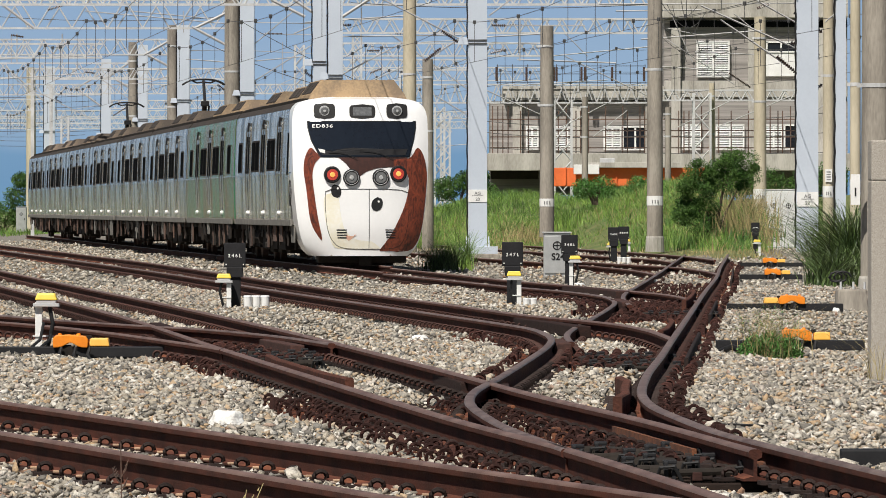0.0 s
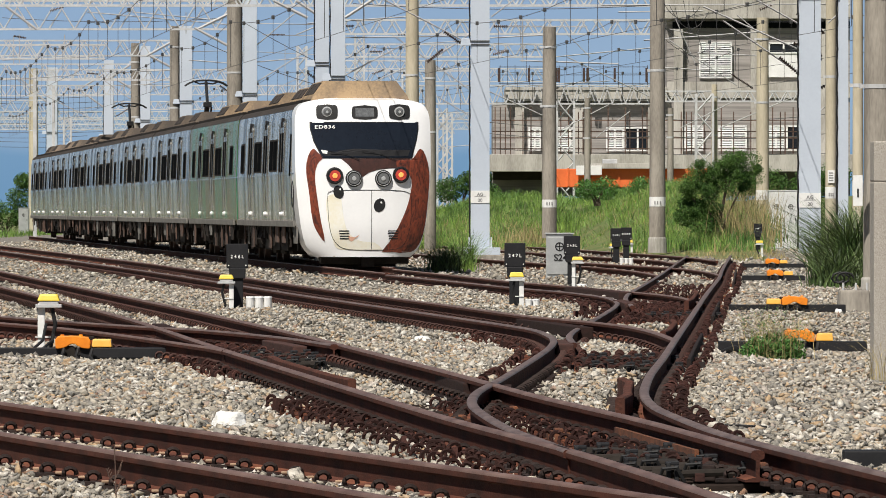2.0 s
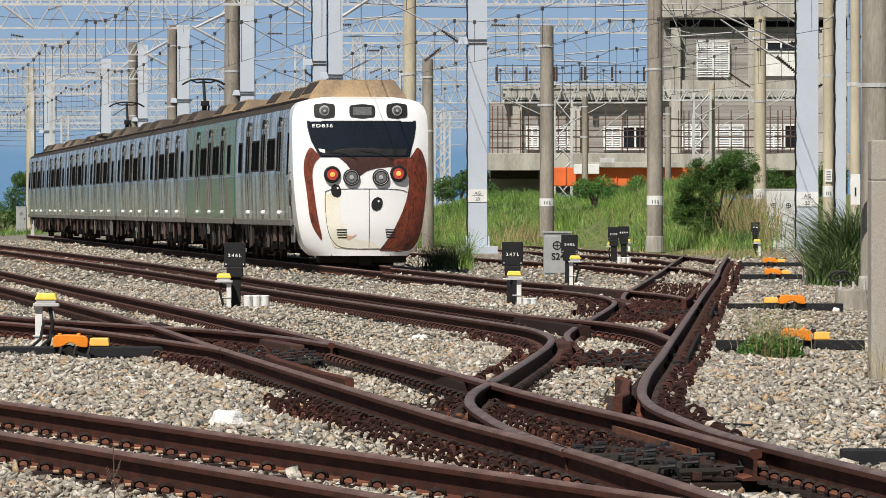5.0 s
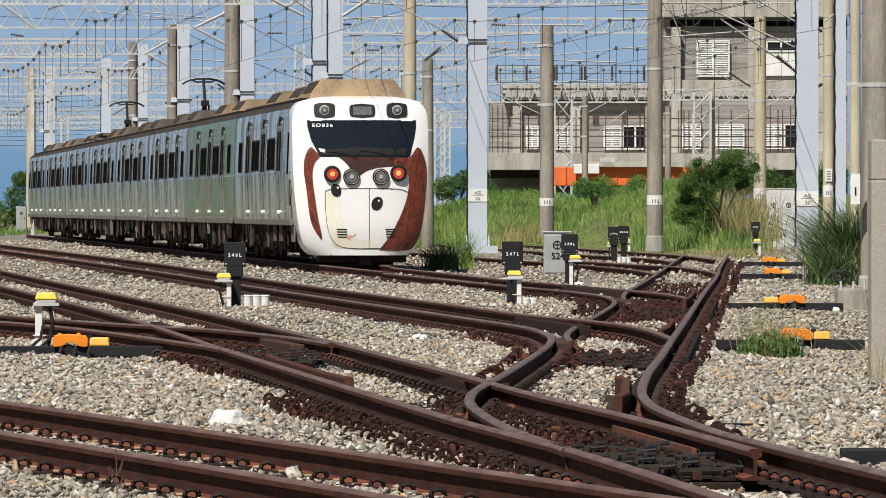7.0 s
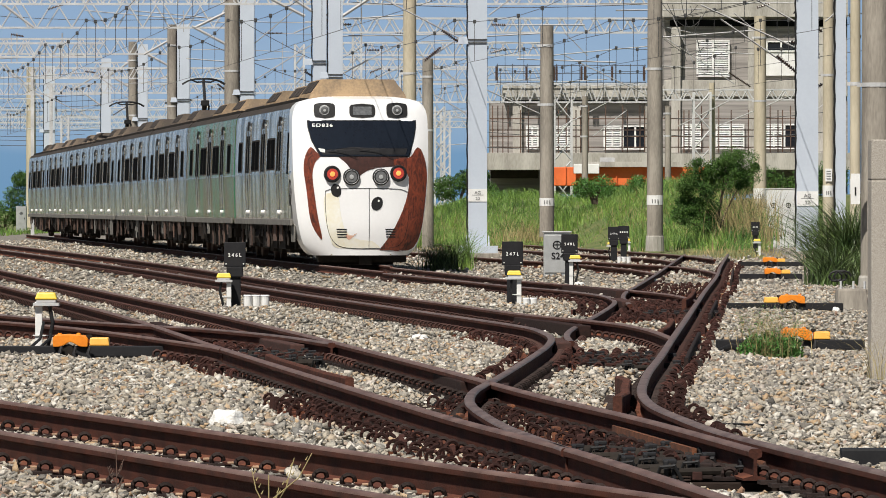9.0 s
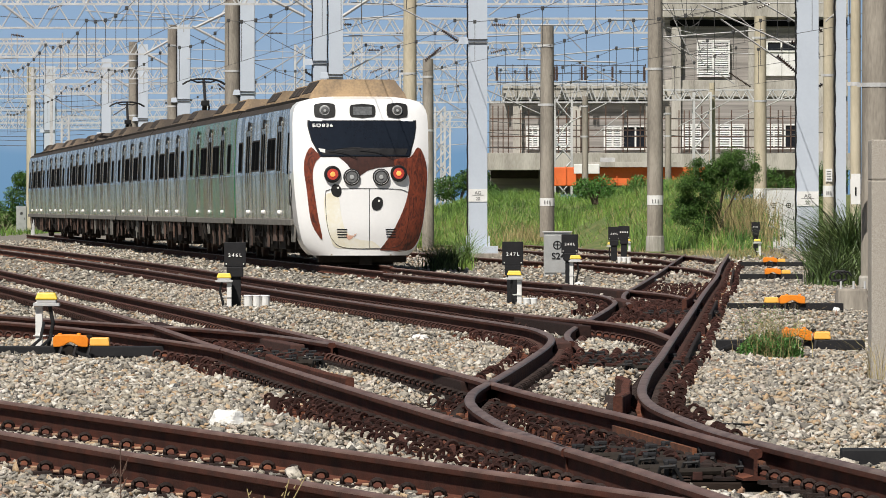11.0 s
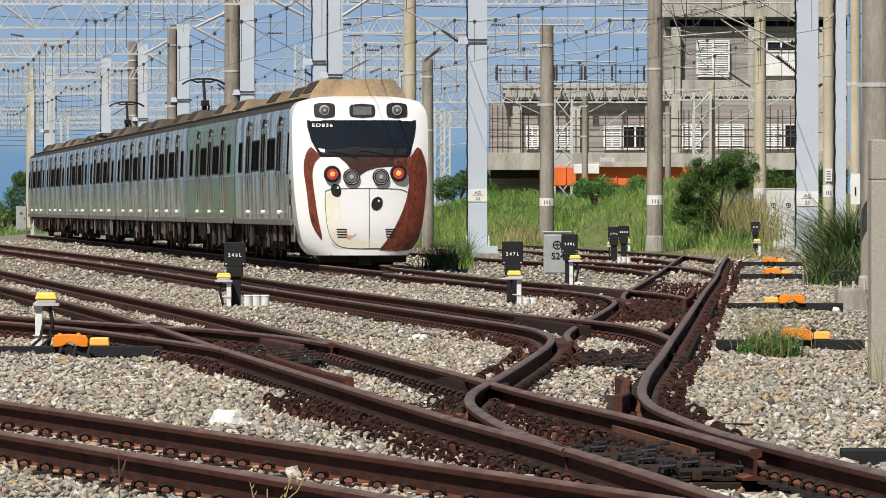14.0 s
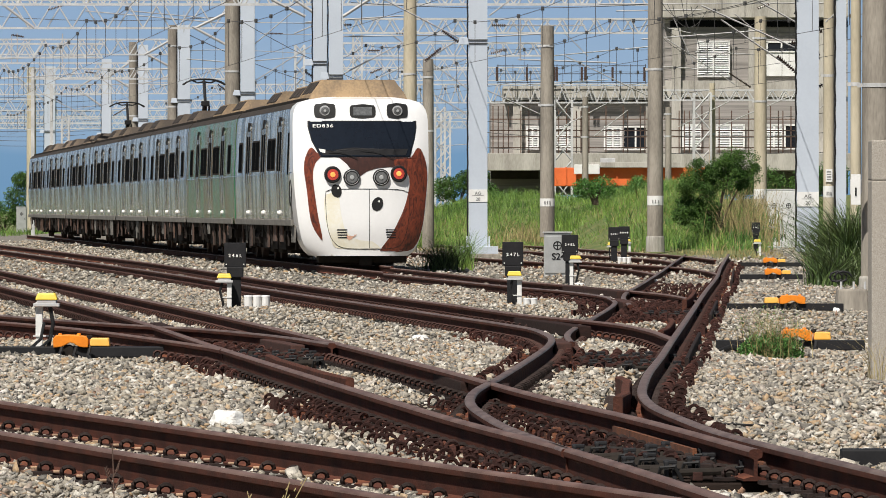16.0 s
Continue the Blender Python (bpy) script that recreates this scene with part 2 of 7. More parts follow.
def glide(ctrl, step=0.6):
    """A smooth line through control points (x, y), at height z."""
    p = [Vector((*c, 0)) if len(c) == 2 else Vector(c) for c in ctrl]
    p = [2 * p[0] - p[1]] + p + [2 * p[-1] - p[-2]]
    out = []
    for i in range(1, len(p) - 2):
        n = max(2, int((p[i + 1] - p[i]).length / step))
        for k in range(n):
            t = k / n
            a, b, c, d = p[i - 1], p[i], p[i + 1], p[i + 2]
            t1 = (c - a) * min(1, (c - b).length * 2 / max(1e-6, (c - a).length)) * 0.5
            t2 = (d - b) * min(1, (c - b).length * 2 / max(1e-6, (d - b).length)) * 0.5
            out.append(b * (2 * t**3 - 3 * t**2 + 1) + t1 * (t**3 - 2 * t**2 + t) + c * (-2 * t**3 + 3 * t**2) + t2 * (t**3 - t**2))
    return out + [p[-2]]


# ---- ground ----
def smooth(a, b, x):
    t = min(1, max(0, (x - a) / (b - a)))
    return t * t * (3 - 2 * t)


def bank_edge(x):
    """How far back the foot of the bank lies."""
    return 205 + 38 * (1 - smooth(4.5, 8, x)) + 58 * smooth(9.3, 10.4, x)


def height(x, y):
    """Height of the ground: a flat yard with a grassy bank behind the tracks."""
    z = -0.2
    edge = bank_edge(x)
    bank = smooth(edge, edge + 50 - 20 * (1 - smooth(4.5, 8, x)), y) * smooth(-6, 4, x)
    z += 1.75 * bank * (1 + 0.12 * math.sin(x * 0.7 + 1) + 0.08 * math.sin(y * 0.21))
    z += 0.25 * smooth(190, 215, y) * smooth(5, 8, x) * (1 - smooth(9.3, 10.4, x))
    z += 0.02 * noise.noise((x * 0.9, y * 0.35, 0))
    return z


def ground():
    xs = [-4000, -1200, -400, -150, -80] + [-60 + i * 1.5 for i in range(67)] + [48, 70, 120, 300, 1000, 4000]
    ys = [-3000, -600, -100, -20, 10, 26] + [28 + i * 1.5 for i in range(60)] + [120 + i * 3 for i in range(60)] + [310, 340, 400, 500, 700, 1200, 2500, 4400]
    v = [(x, y, height(x, y)) for y in ys for x in xs]
    n = len(xs)
    f = [(j * n + i, j * n + i + 1, (j + 1) * n + i + 1, (j + 1) * n + i) for j in range(len(ys) - 1) for i in range(n - 1)]
    me = bpy.data.meshes.new("ground")
    me.from_pydata(v, [], f)
    me.materials.append(GROUND)
    me.materials.append(MOUND)
    for p in me.polygons:
        c = p.center
        p.material_index = 1 if c.y > bank_edge(c.x) - 14 and c.x > -2 or c.y > 440 else 0
    me.shade_smooth()
    tagged(new("ground", me), "grey ballast yard with a grassy bank behind the tracks", "ground", kind="structure")


ground()


def backdrop():
    m = bpy.data.materials.new("hazy_blue_distance")
    m.use_nodes = True
    nt = m.node_tree
    nt.nodes.clear()
    co = nt.nodes.new("ShaderNodeTexCoord")
    sp = nt.nodes.new("ShaderNodeSeparateXYZ")
    rp = nt.nodes.new("ShaderNodeValToRGB")
    el = rp.color_ramp.elements
    el[0].position, el[0].color = 0.0, (0.125, 0.245, 0.40, 1)
    el[1].position, el[1].color = 1.0, (0.235, 0.345, 0.50, 1)
    el.new(0.30).color = (0.15, 0.275, 0.43, 1)
    el.new(0.36).color = (0.21, 0.325, 0.47, 1)
    el.new(0.62).color = (0.26, 0.37, 0.51, 1)
    mr = nt.nodes.new("ShaderNodeMapRange")
    mr.inputs["From Min"].default_value, mr.inputs["From Max"].default_value = 0, 125
    nz = nt.nodes.new("ShaderNodeTexNoise")
    nz.inputs["Scale"].default_value = 0.012
    nz.inputs["Detail"].default_value = 4
    ad = nt.nodes.new("ShaderNodeMath")
    ad.operation = "MULTIPLY_ADD"
    ad.inputs[1].default_value = 16
    em = nt.nodes.new("ShaderNodeEmission")
    out = nt.nodes.new("ShaderNodeOutputMaterial")
    lk = nt.links.new
    lk(co.outputs["Object"], sp.inputs[0])
    lk(co.outputs["Object"], nz.inputs["Vector"])
    lk(nz.outputs[0], ad.inputs[0])
    lk(sp.outputs[2], ad.inputs[2])
    lk(ad.outputs[0], mr.inputs[0])
    lk(mr.outputs[0], rp.inputs[0])
    lk(rp.outputs[0], em.inputs[0])
    lk(em.outputs[0], out.inputs[0])
    s = Shape().add([(-900, 4000, -5), (900, 4000, -5), (900, 4000, 260), (-900, 4000, 260)], [(0, 1, 2, 3)])
    me = s.mesh("backdrop")
    me.materials.append(m)
    tagged(new("backdrop", me), "hazy blue sky over a darker band of distance", "sky", kind="structure")


backdrop()

# ---- rails ----
PROFILE = [(-0.031, -0.002), (-0.0335, -0.010), (-0.0325, -0.034), (-0.009, -0.046), (-0.009, -0.128), (-0.0635, -0.142), (-0.0635, -0.153),
           (0.0635, -0.153), (0.0635, -0.142), (0.009, -0.128), (0.009, -0.046), (0.0325, -0.034), (0.0335, -0.010), (0.031, -0.002), (0.023, 0.004), (0.010, 0.0065), (-0.010, 0.0065), (-0.023, 0.004)]


def rail(ctrl, parent, z=0.0, head=HEAD, step=0.6):
    pts = [p + Vector((0, 0, z)) for p in glide(ctrl, step)]
    s = Shape().sweep(pts, PROFILE)
    me = s.mesh("rail", smooth=True)
    me.materials.append(RUST)
    me.materials.append(head)
    me.materials.append(FOOTM)
    for p in me.polygons:
        if p.center.z > z - 0.008 and p.normal.z > 0.2:
            p.material_index = 1
        elif p.normal.z > 0.3:
            p.material_index = 2
    part("rail", me, RUST, parent)
    return pts


FRONT_TRACK = thing("front_track", 0, 0, 0, "rusty straight railway track with spring clips in ballast", "railway track", "tracks")
TURNOUT = thing("double_turnout_track", 0, 0, 0, "rusty railway track with a turnout blade in pale ballast", "railway track", "tracks")
MIDDLE = thing("middle_track", 0, 0, 0, "rusty railway track beside the stabled train", "railway track", "tracks")
TRAIN_TRACK = thing("stabling_track", 0, 0, 0, "rusty railway track under the stabled train", "railway track", "tracks")
LADDER = thing("ladder_track", 0, 0, 0, "worn curved ladder track with frogs and check rails", "railway track", "tracks")
BACK = thing("back_track", 0, 0, 0, "rusty railway tracks before the grass bank", "railway track", "tracks")

RAIL_A = rail([(-4.85, 52.5), (1.211, 28.43), (2.2, 24.5)], FRONT_TRACK)
RAIL_B = rail([(-6.0, 52.5), (-2.627, 39.15), (0.036, 28.54), (1.1, 24.3)], FRONT_TRACK)
RAIL_5 = rail([(-7.786, 118.87), (-3.683, 80.3), (-1.843, 60.39), (0.0, 41.13), (0.661, 35.11), (1.3, 28.0)], TURNOUT)
RAIL_4 = rail([(-9.79, 149.5), (-6.229, 115.24), (-3.281, 87.26), (-1.458, 68.93), (0.004, 52.79), (0.604, 45.75), (1.139, 40.37), (1.552, 35.3)], TURNOUT)
RAIL_6 = rail([(-7.5, 90), (-5.345, 81.6), (-4.142, 76.63), (-3.087, 73.0), (-2.394, 70.9), (-1.564, 67.0), (-0.99, 63.17)], TURNOUT, 0.0, BLUEHEAD)
RAIL_7 = rail([(-7.2, 85), (-5.019, 76.63), (-3.904, 72.23), (-3.133, 68.31), (-2.16, 62.6), (-1.985, 61.5), (-1.88, 60.7)], TURNOUT)
RAIL_3 = rail([(-14.54, 222.0), (-5.78, 138.5), (-2.142, 101.3), (0.0, 80.3), (0.842, 71.8), (0.99, 68.0), (1.0, 65.6), (0.909, 62.13), (0.712, 57.4),
               (0.384, 50.32), (0.221, 47.18), (0.168, 45.06), (0.179, 43.26), (0.254, 41.02), (0.364, 38.81), (0.62, 35.4)], LADDER, 0.0, BLUEHEAD, 0.4)
RAIL_2 = rail([(-16.76, 255.9), (-6.632, 158.9), (-2.4, 113.5), (0.0, 89.86), (0.932, 80.3), (1.567, 76.0), (1.87, 73.2), (2.045, 69.8), (2.118, 65.64)], MIDDLE)
RAIL_B4 = rail([(-1.13, 136.7), (0.157, 123.8), (1.031, 114.8), (1.862, 107.6), (2.265, 102.1), (2.336, 98.28), (2.289, 94.73), (2.081, 89.35), (1.616, 79.42), (1.344, 73.83),
                (1.222, 70.2), (1.2, 66.6)], LADDER, -0.05, BLUEHEAD, 0.4)
RAIL_A4 = rail([(-1.083, 149.8), (0.172, 135.6), (1.081, 124.8), (2.0, 116.5), (2.614, 110.5), (3.0, 106.7), (3.278, 103.2), (3.394, 99.53), (3.42, 94.17)], TRAIN_TRACK, -0.05)
RAIL_L = rail([(6.6, 194), (4.017, 134.4), (3.13, 114.8), (2.736, 106.25), (2.524, 99.53), (2.43, 92.5)], LADDER, -0.05, BLUEHEAD)
RAIL_9 = rail([(7.5, 187), (5.72, 146.57), (4.84, 125.8), (3.78, 102.7), (2.613, 76.63), (2.118, 65.64), (1.782, 58.06), (1.502, 52.06), (1.353, 48.23), (1.296, 46.31),
               (1.275, 44.66), (1.285, 43.01), (1.35, 41.02), (1.51, 37.8), (2.057, 31.72), (2.6, 26.5)], LADDER, 0.0, BLUEHEAD, 0.4)
rail([(-1.35, 206.9), (1.08, 178.7), (3.075, 157.26), (3.55, 150.5), (3.9, 143.5), (4.07, 135.57)], BACK, -0.05)
rail([(-1.78, 266.5), (1.357, 224.65), (3.75, 191.8), (5.14, 176.7), (5.382, 165.5)], BACK, -0.05)
rail([(2.472, 176.7), (4.01, 160.7), (4.964, 152.0), (5.175, 146.97), (5.279, 140.4), (5.2, 133.27)], BACK, -0.05)
rail([(-1.944, 291.2), (2.75, 241.9), (5.197, 206.9), (6.265, 190.2), (6.65, 173.9)], BACK, -0.05)
# the stabling track runs on under the train
rail([(-1.083, 149.8), (-18.05, 330.0)], TRAIN_TRACK, -0.02)
rail([(-1.13, 136.7), (-19.3, 329.5)], TRAIN_TRACK, -0.02)


# ---- the stabled train ----
TURN = math.degrees(math.atan(0.0942))
def grille(unit, y0, y1, z0, h, w):
    """Dark louvred panels on the sloping flanks of a roof unit."""
    n = 3
    d = (y1 - y0 - 0.5) / n
    for k in range(n):
        a, b = y0 + 0.25 + d * k + 0.06, y0 + 0.25 + d * (k + 1) - 0.06
        for s in (-1, 1):
            lo, hi = (w * 0.93, z0 + 0.155), (w * 0.77, z0 + h - 0.04)
            pts = [(s * (x + q), y, z + q * 0.6) for q in (-0.03, 0.014) for x, z in (lo, hi) for y in (a, b)]
            part("louvre", Shape().add(pts, [(4, 5, 7, 6), (0, 2, 3, 1), (0, 1, 5, 4), (2, 6, 7, 3), (0, 4, 6, 2), (1, 3, 7, 5)]), ROOFM, unit, "dark louvred flank panel")


SIDE = ((0.86, 1.38), (1.0, 1.42), (2.0, 1.445), (3.2, 1.40), (3.38, 1.37))
BODY = [(-x, z) for z, x in SIDE] + [(-1.27, 3.5), (-0.9, 3.6), (0, 3.66), (0.9, 3.6), (1.27, 3.5)] + [(x, z) for z, x in SIDE[::-1]]


def side_x(z):
    """Half the width of a car at height z: the sides lean in above and below the waist."""
    return float(np.interp(z, [r[0] for r in SIDE], [r[1] for r in SIDE]))


def bent(z0, z1, w, proud, thick=0.02):
    """A panel on the car's side that follows its lean, w long."""
    zs = [z0] + ([2.0] if z0 < 1.98 and z1 > 2.02 else []) + [z1]
    m = len(zs)
    vs = [(-side_x(z) - proud + k * thick, u * w / 2, z) for k in (0, 1) for u in (-1, 1) for z in zs]
    fs = []
    for i in range(m - 1):
        a, b, c, d = i, m + i, 2 * m + i, 3 * m + i
        fs += [(a, b, b + 1, a + 1), (c, c + 1, d + 1, d), (a, a + 1, c + 1, c), (b, d, d + 1, b + 1)]
    fs += [(0, 2 * m, 3 * m, m), (m - 1, 2 * m - 1, 4 * m - 1, 3 * m - 1)]
    return Shape().add(vs, fs)


def words(text, size, parent, mat, at, name="lettering", deep=0.002, gap=1.0):
    """Letters of the built-in font as a mesh, upright in x and z, facing -y."""
    cu = bpy.data.curves.new(name, "FONT")
    cu.body, cu.size, cu.extrude, cu.align_x, cu.offset = text, size, deep, "CENTER", size * 0.02
    cu.space_character = gap
    ob = bpy.data.objects.new(name, cu)
    me = bpy.data.meshes.new_from_object(ob)
    bpy.data.objects.remove(ob)
    me.transform(pose(0, 0, 0, 90, 0, 0))
    return part(name, me, mat, parent, at=at)


def car_shell(y0, y1, deep=0.0):
    s = Shape()
    n = len(BODY)
    vs = [(x, y, z) for y in (y0, y1) for x, z in BODY]
    fs = [(k, k + 1, k + 1 + n, k + n) for k in (0, 1, 2, 3, 10, 11, 12, 13)] + [(14, 0, n, 14 + n)]
    fs += [tuple(range(n)), tuple(range(2 * n - 1, n - 1, -1))]
    return s.add(vs, fs)


def roof_shell(y0, y1):
    n = len(BODY)
    top = [(x * 1.004, z + 0.004) for x, z in BODY[4:11]]
    m = len(top)
    vs = [(x, y, z) for y in (y0, y1) for x, z in top]
    return Shape().add(vs, [(k, k + 1, k + 1 + m, k + m) for k in range(m - 1)] + [tuple(range(m)), tuple(range(2 * m - 1, m - 1, -1)), (m - 1, 0, m, 2 * m - 1)])


def ac_unit(y0, y1, z0=3.56, h=0.42, w=0.92, a=0.14):
    b = h
    s = Shape()
    s.add([(-w, y0, z0), (w, y0, z0), (w, y1, z0), (-w, y1, z0),
           (-w * 0.96, y0 + 0.05, z0 + 0.12), (w * 0.96, y0 + 0.05, z0 + 0.12), (w * 0.96, y1 - 0.05, z0 + 0.12), (-w * 0.96, y1 - 0.05, z0 + 0.12),
           (-w * 0.74, y0 + a, z0 + b), (w * 0.74, y0 + a, z0 + b), (w * 0.74, y1 - a, z0 + b), (-w * 0.74, y1 - a, z0 + b)],
          [(0, 1, 5, 4), (1, 2, 6, 5), (2, 3, 7, 6), (3, 0, 4, 7), (4, 5, 9, 8), (5, 6, 10, 9), (6, 7, 11, 10), (7, 4, 8, 11), (8, 9, 10, 11), (3, 2, 1, 0)])
    return s


WIN_MESH = bent(2.10, 2.74, 1.06, 0.016, 0.03).mesh("window")
FRAME_MESH = bent(2.06, 2.78, 1.15, 0.008, 0.016).mesh("window_frame")
DOOR_MESH = bent(0.95, 3.02, 0.64, 0.010, 0.02).mesh("door")
DWIN_MESH = bent(2.04, 2.90, 0.28, 0.020, 0.03).mesh("door_window")
JAMB_MESH = bent(0.92, 3.08, 0.05, 0.022, 0.03).mesh("door_frame")
HEADER_MESH = bent(3.05, 3.12, 1.5, 0.026, 0.03).mesh("door_header")
GUIDE_MESH = Shape().box(-1.43, 0, 3.14, 0.05, 0.14, 0.09).box(-1.44, 0.06, 3.02, 0.05, 0.05, 0.14).mesh("door_lamp", 0.008)
GAP_MESH = bent(0.94, 3.0, 0.05, 0.016, 0.026).mesh("door_seal")
LAMP_MESH = Shape().tube([(0.03, 0, 0), (-0.01, 0, 0), (-0.035, 0, 0)], 0.058, 10, 0.04).mesh("step_lamp", 0.008)
RIB_MESH = Shape().box(0, 0, 0, 0.02, 19.4, 0.025).mesh("side_rib")
SEAM_MESH = bent(0.92, 3.3, 0.025, 0.003, 0.02).mesh("panel_seam")
HANG_MESHES = [Shape().box(0, 0, -a, 0.03, b, a).box(0, b * 0.3, -a * 0.6, 0.06, 0.1, 0.14).mesh("hanging_plate", 0.006) for a, b in ((0.5, 0.5), (0.36, 0.9), (0.55, 0.22), (0.28, 0.6), (0.44, 0.14))]
GEAR_MESH = Shape().box(0, 0, 0, 2.5, 2.1, 0.5).box(-0.6, 0.2, -0.08, 1.0, 1.2, 0.1).mesh("equipment_box", 0.03)
GEAR2_MESH = Shape().box(0, 0, 0.05, 2.6, 1.1, 0.42).tube([(-1.2, -0.9, 0.2), (-1.2, 0.9, 0.2)], 0.16, 8).mesh("air_tank", 0.0)
WHEEL_MESH = Shape().tube([(-0.07, 0, 0), (0.07, 0, 0)], 0.43, 18).tube([(-0.11, 0, 0), (0.0, 0, 0)], 0.12, 8).mesh("wheel", 0.012)
BOGIE_MESH = Shape().box(-0.98, 0, 0.32, 0.16, 3.0, 0.22).box(0.98, 0, 0.32, 0.16, 3.0, 0.22).box(0, 0, 0.36, 2.0, 0.5, 0.2).box(-1.0, -1.05, 0.3, 0.24, 0.34, 0.36).box(-1.0, 1.05, 0.3, 0.24, 0.34, 0.36).tube(
    [(-1.02, 0, 0.5), (-1.02, 0, 0.86)], 0.22, 10).mesh("bogie_frame", 0.02)


GREYEQ = material("dusty_grey_gear", (0.20, 0.19, 0.17), (0.10, 0.095, 0.085), 0.3, 0.8)


def train_car(i, label, mat):
    """One car; y runs from its front end back."""
    base = Matrix.Translation((-1.74, 152.2, -0.01)) @ pose(0, 0, 0, 0, 0, TURN)
    car = thing("train_car", 0, 0, 0, label, "train car", "cars of the train")
    car.matrix_world = base @ pose(0, 20.0 * i, 0)
    y0 = 1.3 if i == 0 else 0.18
    part("body", car_shell(y0, 19.82), mat, car)
    part("roof", roof_shell(y0, 19.82), ROOFM, car, "dark dusty roof")
    part("gangway", Shape().box(0, 20.0, 1.0, 2.2, 0.6, 2.4), CABLE, car)
    part("side_rib", RIB_MESH, STEEL, car, at=pose(-1.446, 10.5 if i == 0 else 10, 1.98))
    part("sill", Shape().box(-1.43, 10.4, 0.84, 0.05, 18.6, 0.13), GREYEQ, car, "dented steel sill", 0.01)
    for c in (4.8, 9.95, 15.1):
        for k in (-0.74, 0.74):
            part("door_frame", JAMB_MESH, STEEL, car, at=pose(0, c + k, 0))
        part("door_header", HEADER_MESH, STEEL, car, at=pose(0, c, 0))
        part("door_lamp", GUIDE_MESH, BLACK, car, at=pose(0, c - 0.3, 0))
        for k in (-0.35, 0.35):
            d = part("door", DOOR_MESH, mat, car, at=pose(0, c + k, 0))
            part("door_window", DWIN_MESH, WINDOW, d)
        part("door_seal", GAP_MESH, CABLE, car, at=pose(0, c, 0))
        # the white colour paints the sun's glint on each step lamp
        part("step_lamp", LAMP_MESH, WHITEP, car, "small round step lamp, white for its sun glint", at=pose(-1.45, c, 1.12))
    for c, pair in ((2.2, 0), (7.4, 1), (12.55, 1), (17.9, 0)):
        if i == 0 and c < 3:
            continue
        for k in ((-0.62, 0.62) if pair else (0,)):
            w = part("window", WIN_MESH, WINDOW, car, "dark tinted window", at=pose(0, c + k, 0))
            part("window_frame", FRAME_MESH, UNDER, w)
    for c in (1.2, 3.4, 6.1, 8.7, 11.2, 13.9, 16.5, 19.2):
        if i or c > 2:
            part("panel_seam", SEAM_MESH, ROOFM, car, at=pose(0, c, 0))
    if i == 0:
        d = part("cab_door", bent(0.95, 2.95, 0.62, 0.010, 0.024), mat, car, at=pose(0, 2.0, 0))
        part("door_window", bent(1.95, 2.85, 0.36, 0.018, 0.03), WINDOW, d)
        part("emblem", Shape().tube([(0, 0.28 * math.cos(a * math.tau / 20), 0.28 * math.sin(a * math.tau / 20)) for a in range(20)], 0.012, 4, closed=True), CABLE, car, at=pose(-1.452, 1.2, 1.55))
    for a, b in ((5.6, 9.2), (13.0, 16.6)):
        unit = part("air_conditioner", ac_unit(a, b, 3.54, 0.40, 0.98), TANBOX if i < 2 else BROWNBOX, car, "tan dusty air conditioner cover" if i < 2 else "brown dusty air conditioner cover")
        grille(unit, a, b, 3.54, 0.40, 0.98)
    for a, b in ((1.0 if i else 4.5, 4.9), (9.8, 12.4), (17.3, 19.4)):
        part("roof_box", ac_unit(a, b, 3.56, 0.17, 0.8), ROOFM, car, "low dark roof box")
    part("cable_trough", Shape().box(-1.12, 10.4, 3.52, 0.16, 18.4, 0.07), UNDER, car)
    for yy in (3.2, 16.8):
        bg = part("bogie", BOGIE_MESH, UNDER, car, at=pose(0, yy, 0))
        for dx in (-0.55, 0.55):
            for dy in (-1.05, 1.05):
                part("wheel", WHEEL_MESH, BROWNEQ, bg, at=pose(dx, dy, 0.435))
    for yy in (6.4, 9.0, 11.6):
        part("equipment_box", GEAR_MESH, UNDER, car, at=pose(0, yy, 0.3))
    part("air_tank", GEAR2_MESH, UNDER, car, at=pose(0, 13.6, 0.34))
    part("underframe", Shape().box(0, 10.2, 0.72, 2.6, 18.6, 0.16), UNDER, car)
    g = random.Random(i + 3)
    for k in range(16):
        q = g.randrange(5)
        me = HANG_MESHES[q]
        me = me if not me.materials else HANG_MESHES[q].copy()
        me.materials.clear()
        part("hanging_plate", me, g.choice((BROWNEQ, BROWNEQ, UNDER, UNDER, GREYEQ)), car, at=pose(g.choice((-1.42, -1.3, -1.36)), 1.8 + k * 1.12 + g.uniform(-0.4, 0.4), 0.84))
    return car


def half_width(v):
    """Half the width of the cab front at height v."""
    rows = ((0.2, 1.02), (0.3, 1.14), (0.5, 1.26), (0.9, 1.35), (1.5, 1.42), (2.1, 1.46), (3.0, 1.46), (3.25, 1.445), (3.4, 1.39), (3.5, 1.28), (3.56, 1.08))
    return float(np.interp(v, [r[0] for r in rows], [r[1] for r in rows]))


def face(u, v):
    """How far back the cab front lies at (u, v)."""
    s = min(1.0, abs(u) / half_width(min(3.56, max(0.2, v))))
    rake = 0.30 * smooth(1.7, 3.6, v) * (v - 1.7) / 1.9 + 0.10 * smooth(0.9, 0.1, v)
    return rake + 0.22 * s**4 + 0.08 * s * s


